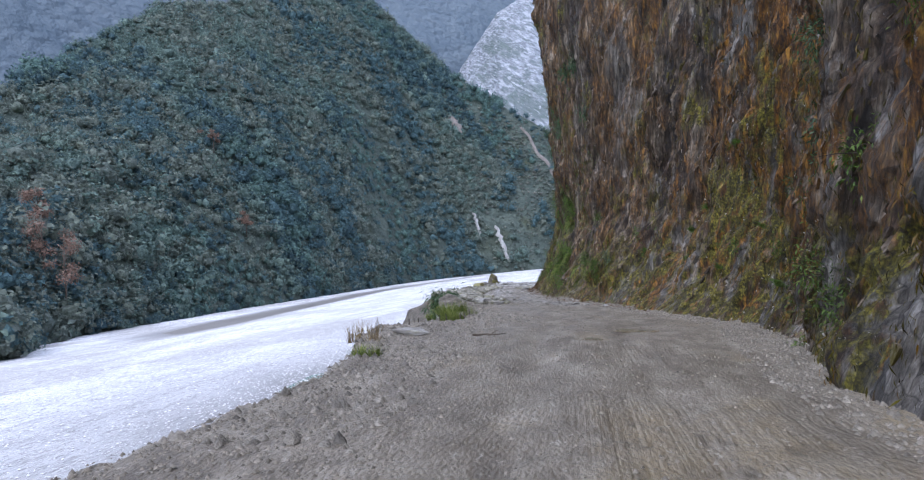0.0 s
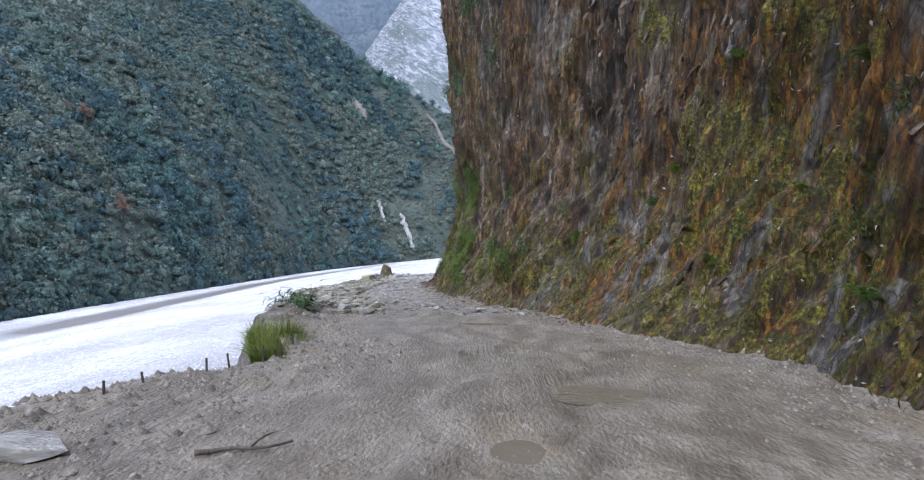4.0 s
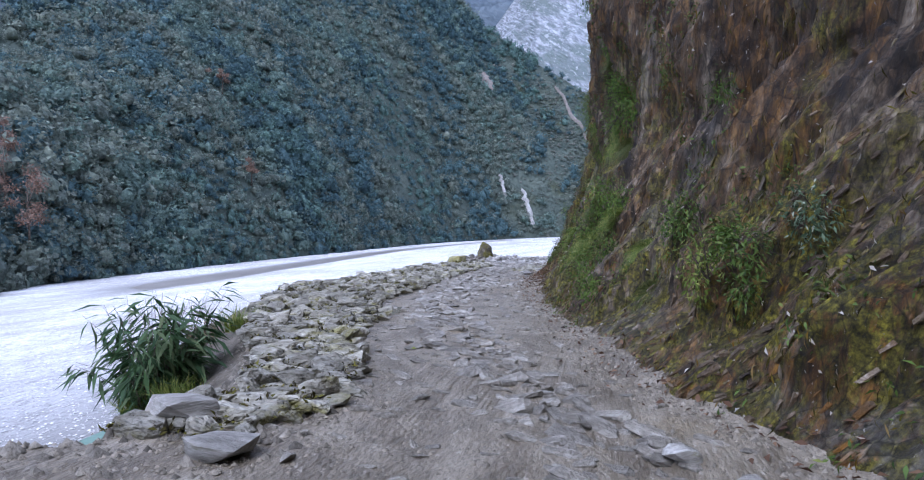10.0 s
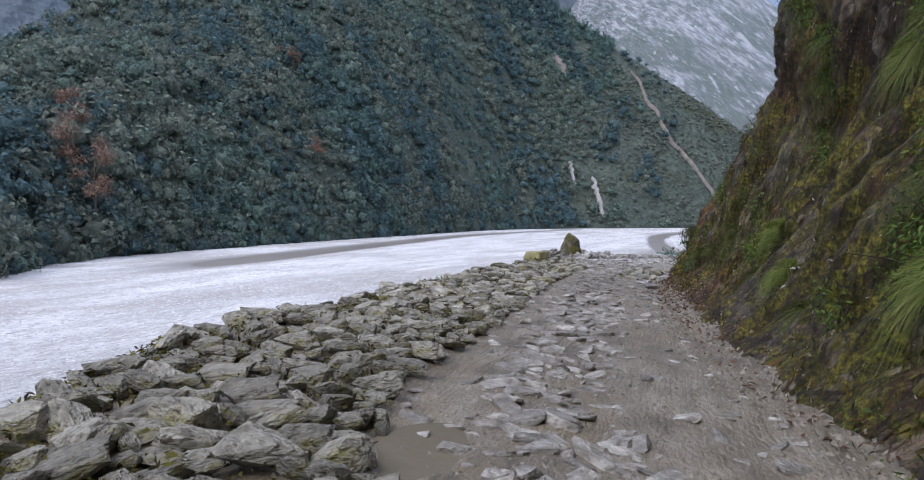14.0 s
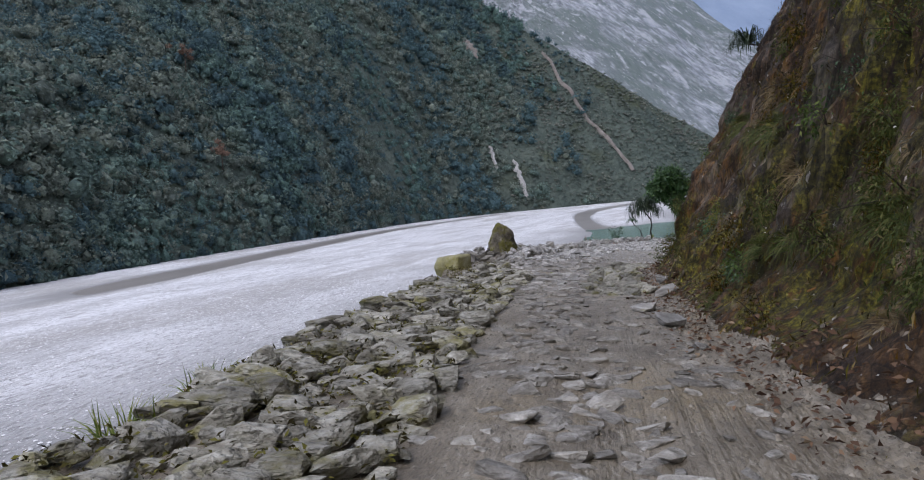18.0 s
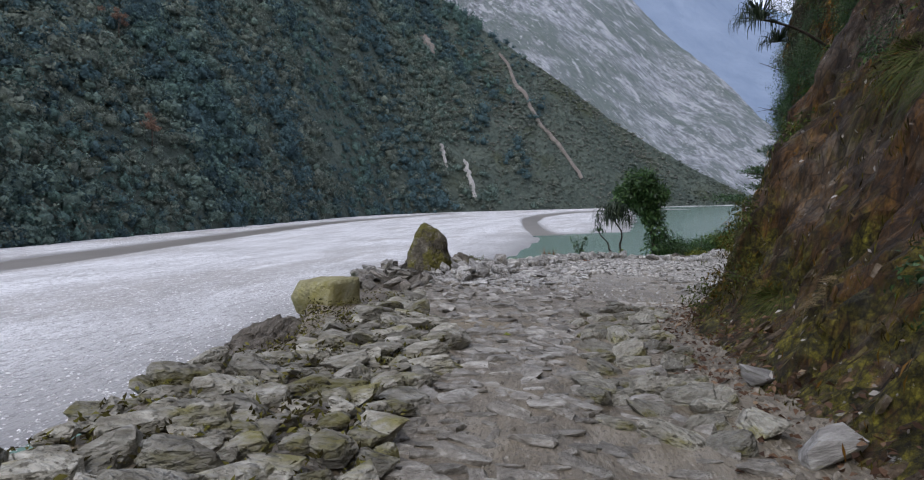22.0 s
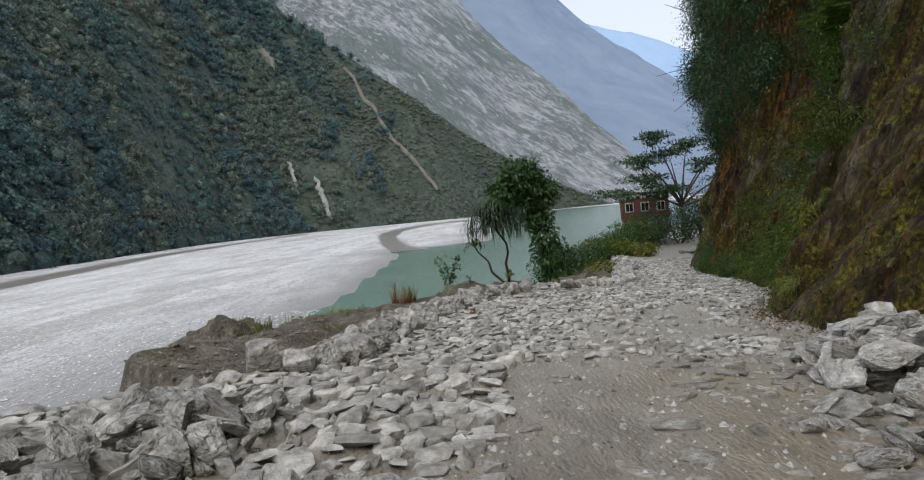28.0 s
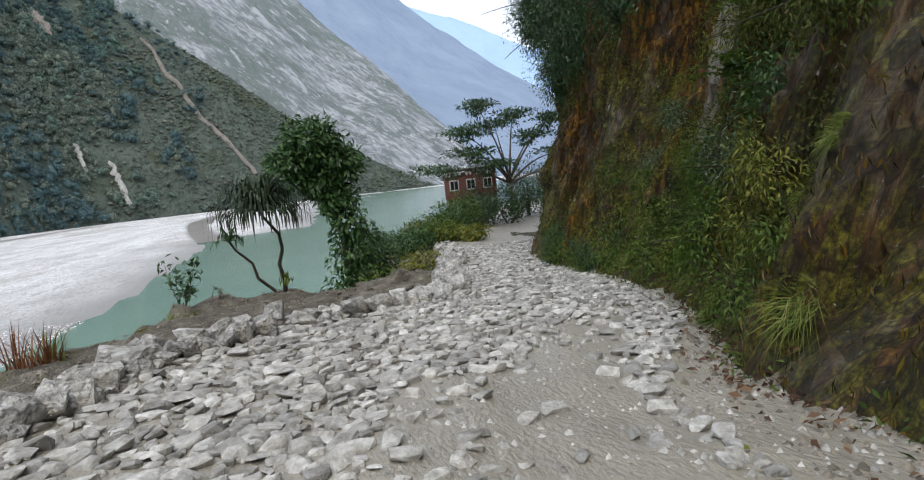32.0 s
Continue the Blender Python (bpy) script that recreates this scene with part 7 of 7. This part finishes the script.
for k in range(10):
    y, h = rng.uniform(24, 33), rng.uniform(8.5, 12)
    cliff_bush(y, h, rng.uniform(0.5, 0.9), 180, 0.16, LEAF_DARK, "dark shrub on the upper cliff edge", 0.35, 1.0)
# lush stretch past the rock heap
for k in range(150):
    y = rng.uniform(57.5, 72.5)
    h = rng.uniform(0.6, 11) if k % 3 else rng.uniform(5, 13)
    size = rng.uniform(0.35, 0.75) + (0.35 if h > 5 else 0)
    if (61.3 < y < 62.8 and 2.2 < h < 9) or (y > 65.5 and 0.9 < h < 4.6) or (62.8 < y < 65.5 and 1.8 < h < 6):
        continue
    dim = (LEAF_DARK, LEAF_TREE, LEAF_DARK, LEAF_LIGHT)
    mat = dim[int(rng.integers(4))] if y > 62.8 or h > 6 else (LEAF_BUSH, GRASS_DARK, LEAF_BUSH, LEAF_LIGHT, LEAF_FERN, LEAF_TREE)[int(rng.integers(6))]
    cliff_bush(y, h, size, int(560 * size), rng.uniform(0.09, 0.15), mat, "dense leafy shrub covering the damp cliff" if mat is not LEAF_LIGHT else "shrub with pale leaf undersides on the cliff", 0.30, 0.9, "shrubs over the damp cliff")
for k in range(26):
    y = rng.uniform(65, 73.5)
    h = rng.uniform(5.4, 11.5)
    cliff_bush(y, h, rng.uniform(0.9, 1.5), 620, 0.16, (LEAF_DARK, LEAF_LIGHT, LEAF_DARK, LEAF_DARK)[k % 4], "overhanging dark shrub at the cliff's far corner", 0.35, 1.2, "shrubs over the far corner")
for k in range(34):
    y, h = rng.uniform(58.3, 64.5), 0.3 + 3.8 * rng.random() ** 1.2
    cliff_bush(y, h, rng.uniform(0.3, 0.6), 360, 0.11, (LEAF_BUSH, LEAF_FERN, GRASS, LEAF_YELLOW, LEAF_BUSH)[k % 5], "bright yellow green shrub low on the damp cliff", 0.25, 0.9, "shrubs over the damp cliff")
for k in range(48):
    y, h = rng.uniform(58.8, 66), 0.4 + 6.5 * rng.random() ** 1.2
    if (61.5 < y < 62.9 and 2.2 < h) or (y > 64 and h > 2.2):
        continue
    cliff_bush(y, h, rng.uniform(0.4, 0.75), 460, rng.uniform(0.09, 0.14), (LEAF_FERN, LEAF_BUSH, LEAF_LIGHT, GRASS, LEAF_LIGHT, LEAF_YELLOW)[k % 6], "leafy shrub with light green leaves on the damp cliff", 0.26, 0.8, "shrubs over the damp cliff")
for y, h, s in ((59.2, 5.0, 1.1), (59.8, 5.8, 1.2), (60.6, 6.6, 1.2), (59.4, 3.6, 0.8), (60.2, 4.4, 0.9), (58.9, 6.8, 1.1), (61.0, 3.2, 0.8)):
    fern(y, h, s, 8, "pale green drooping fern on the damp cliff")
for k in range(12):
    y, h = rng.uniform(64.5, 70), 0.2 + 0.8 * rng.random()
    cliff_bush(y, h, rng.uniform(0.35, 0.6), 340, 0.12, (LEAF_DARK, LEAF_BUSH)[k % 2], "dark green shrub at the foot of the damp cliff", 0.3, 0.9, "shrubs over the damp cliff")
for k in range(20):
    y = rng.uniform(57.5, 65)
    hanging_grass(y, rng.uniform(0.4, 3.5), rng.uniform(0.35, 0.6), 120, GRASS, "green grass tuft hanging from the cliff")
for y, h, s in ((59.4, 5.2, 0.7), (58.8, 6.0, 0.7), (60.4, 4.2, 0.6), (61.0, 1.6, 0.5), (63.5, 1.4, 0.5), (60.2, 2.4, 0.5)):
    fern(y, h, s, 9, "long fern fronds arching from the damp cliff", LEAF_BUSH)

# the rust-coloured trees across the river
def far_tree(az, u, h, seed):
    r = np.random.default_rng(seed)
    X, Y, Z = (float(v[0]) for v in hill_surface(np.array([az]), np.array([u]), *HS))
    lines = [([(0, 0, -1), (0.2, 0, h * 0.35), (0, 0, h * 0.7), (0.3, 0, h)], [0.28, 0.22, 0.15, 0.05])]
    qs = []
    for k in range(9):
        z = h * r.uniform(0.5, 1.0)
        tip = np.array([r.normal() * h * 0.16, r.normal() * h * 0.16, z])
        lines.append((bent((0.1, 0, z * 0.75), tip, (0, 0, 0.2), 4), np.linspace(0.1, 0.02, 4)))
        qs.append(blob_leaves(120, (h * 0.13, h * 0.13, h * 0.09), 0.55, r, 0.2, 0.2, 0.6) + tip)
    plant("rusty_tree", (X, Y, Z + 2.0), lines, [("crown", np.concatenate(qs), FAR_RUST)], "tall tree with thin rust brown leaves across the river", "tree", "rusty trees on the far bank")


far_tree(52.6, 0.03, 17, 5)
far_tree(54.0, 0.10, 16, 6)
far_tree(53.6, 0.16, 13, 9)
far_tree(35.0, 0.30, 9, 7)
far_tree(33.0, 0.10, 9, 8)
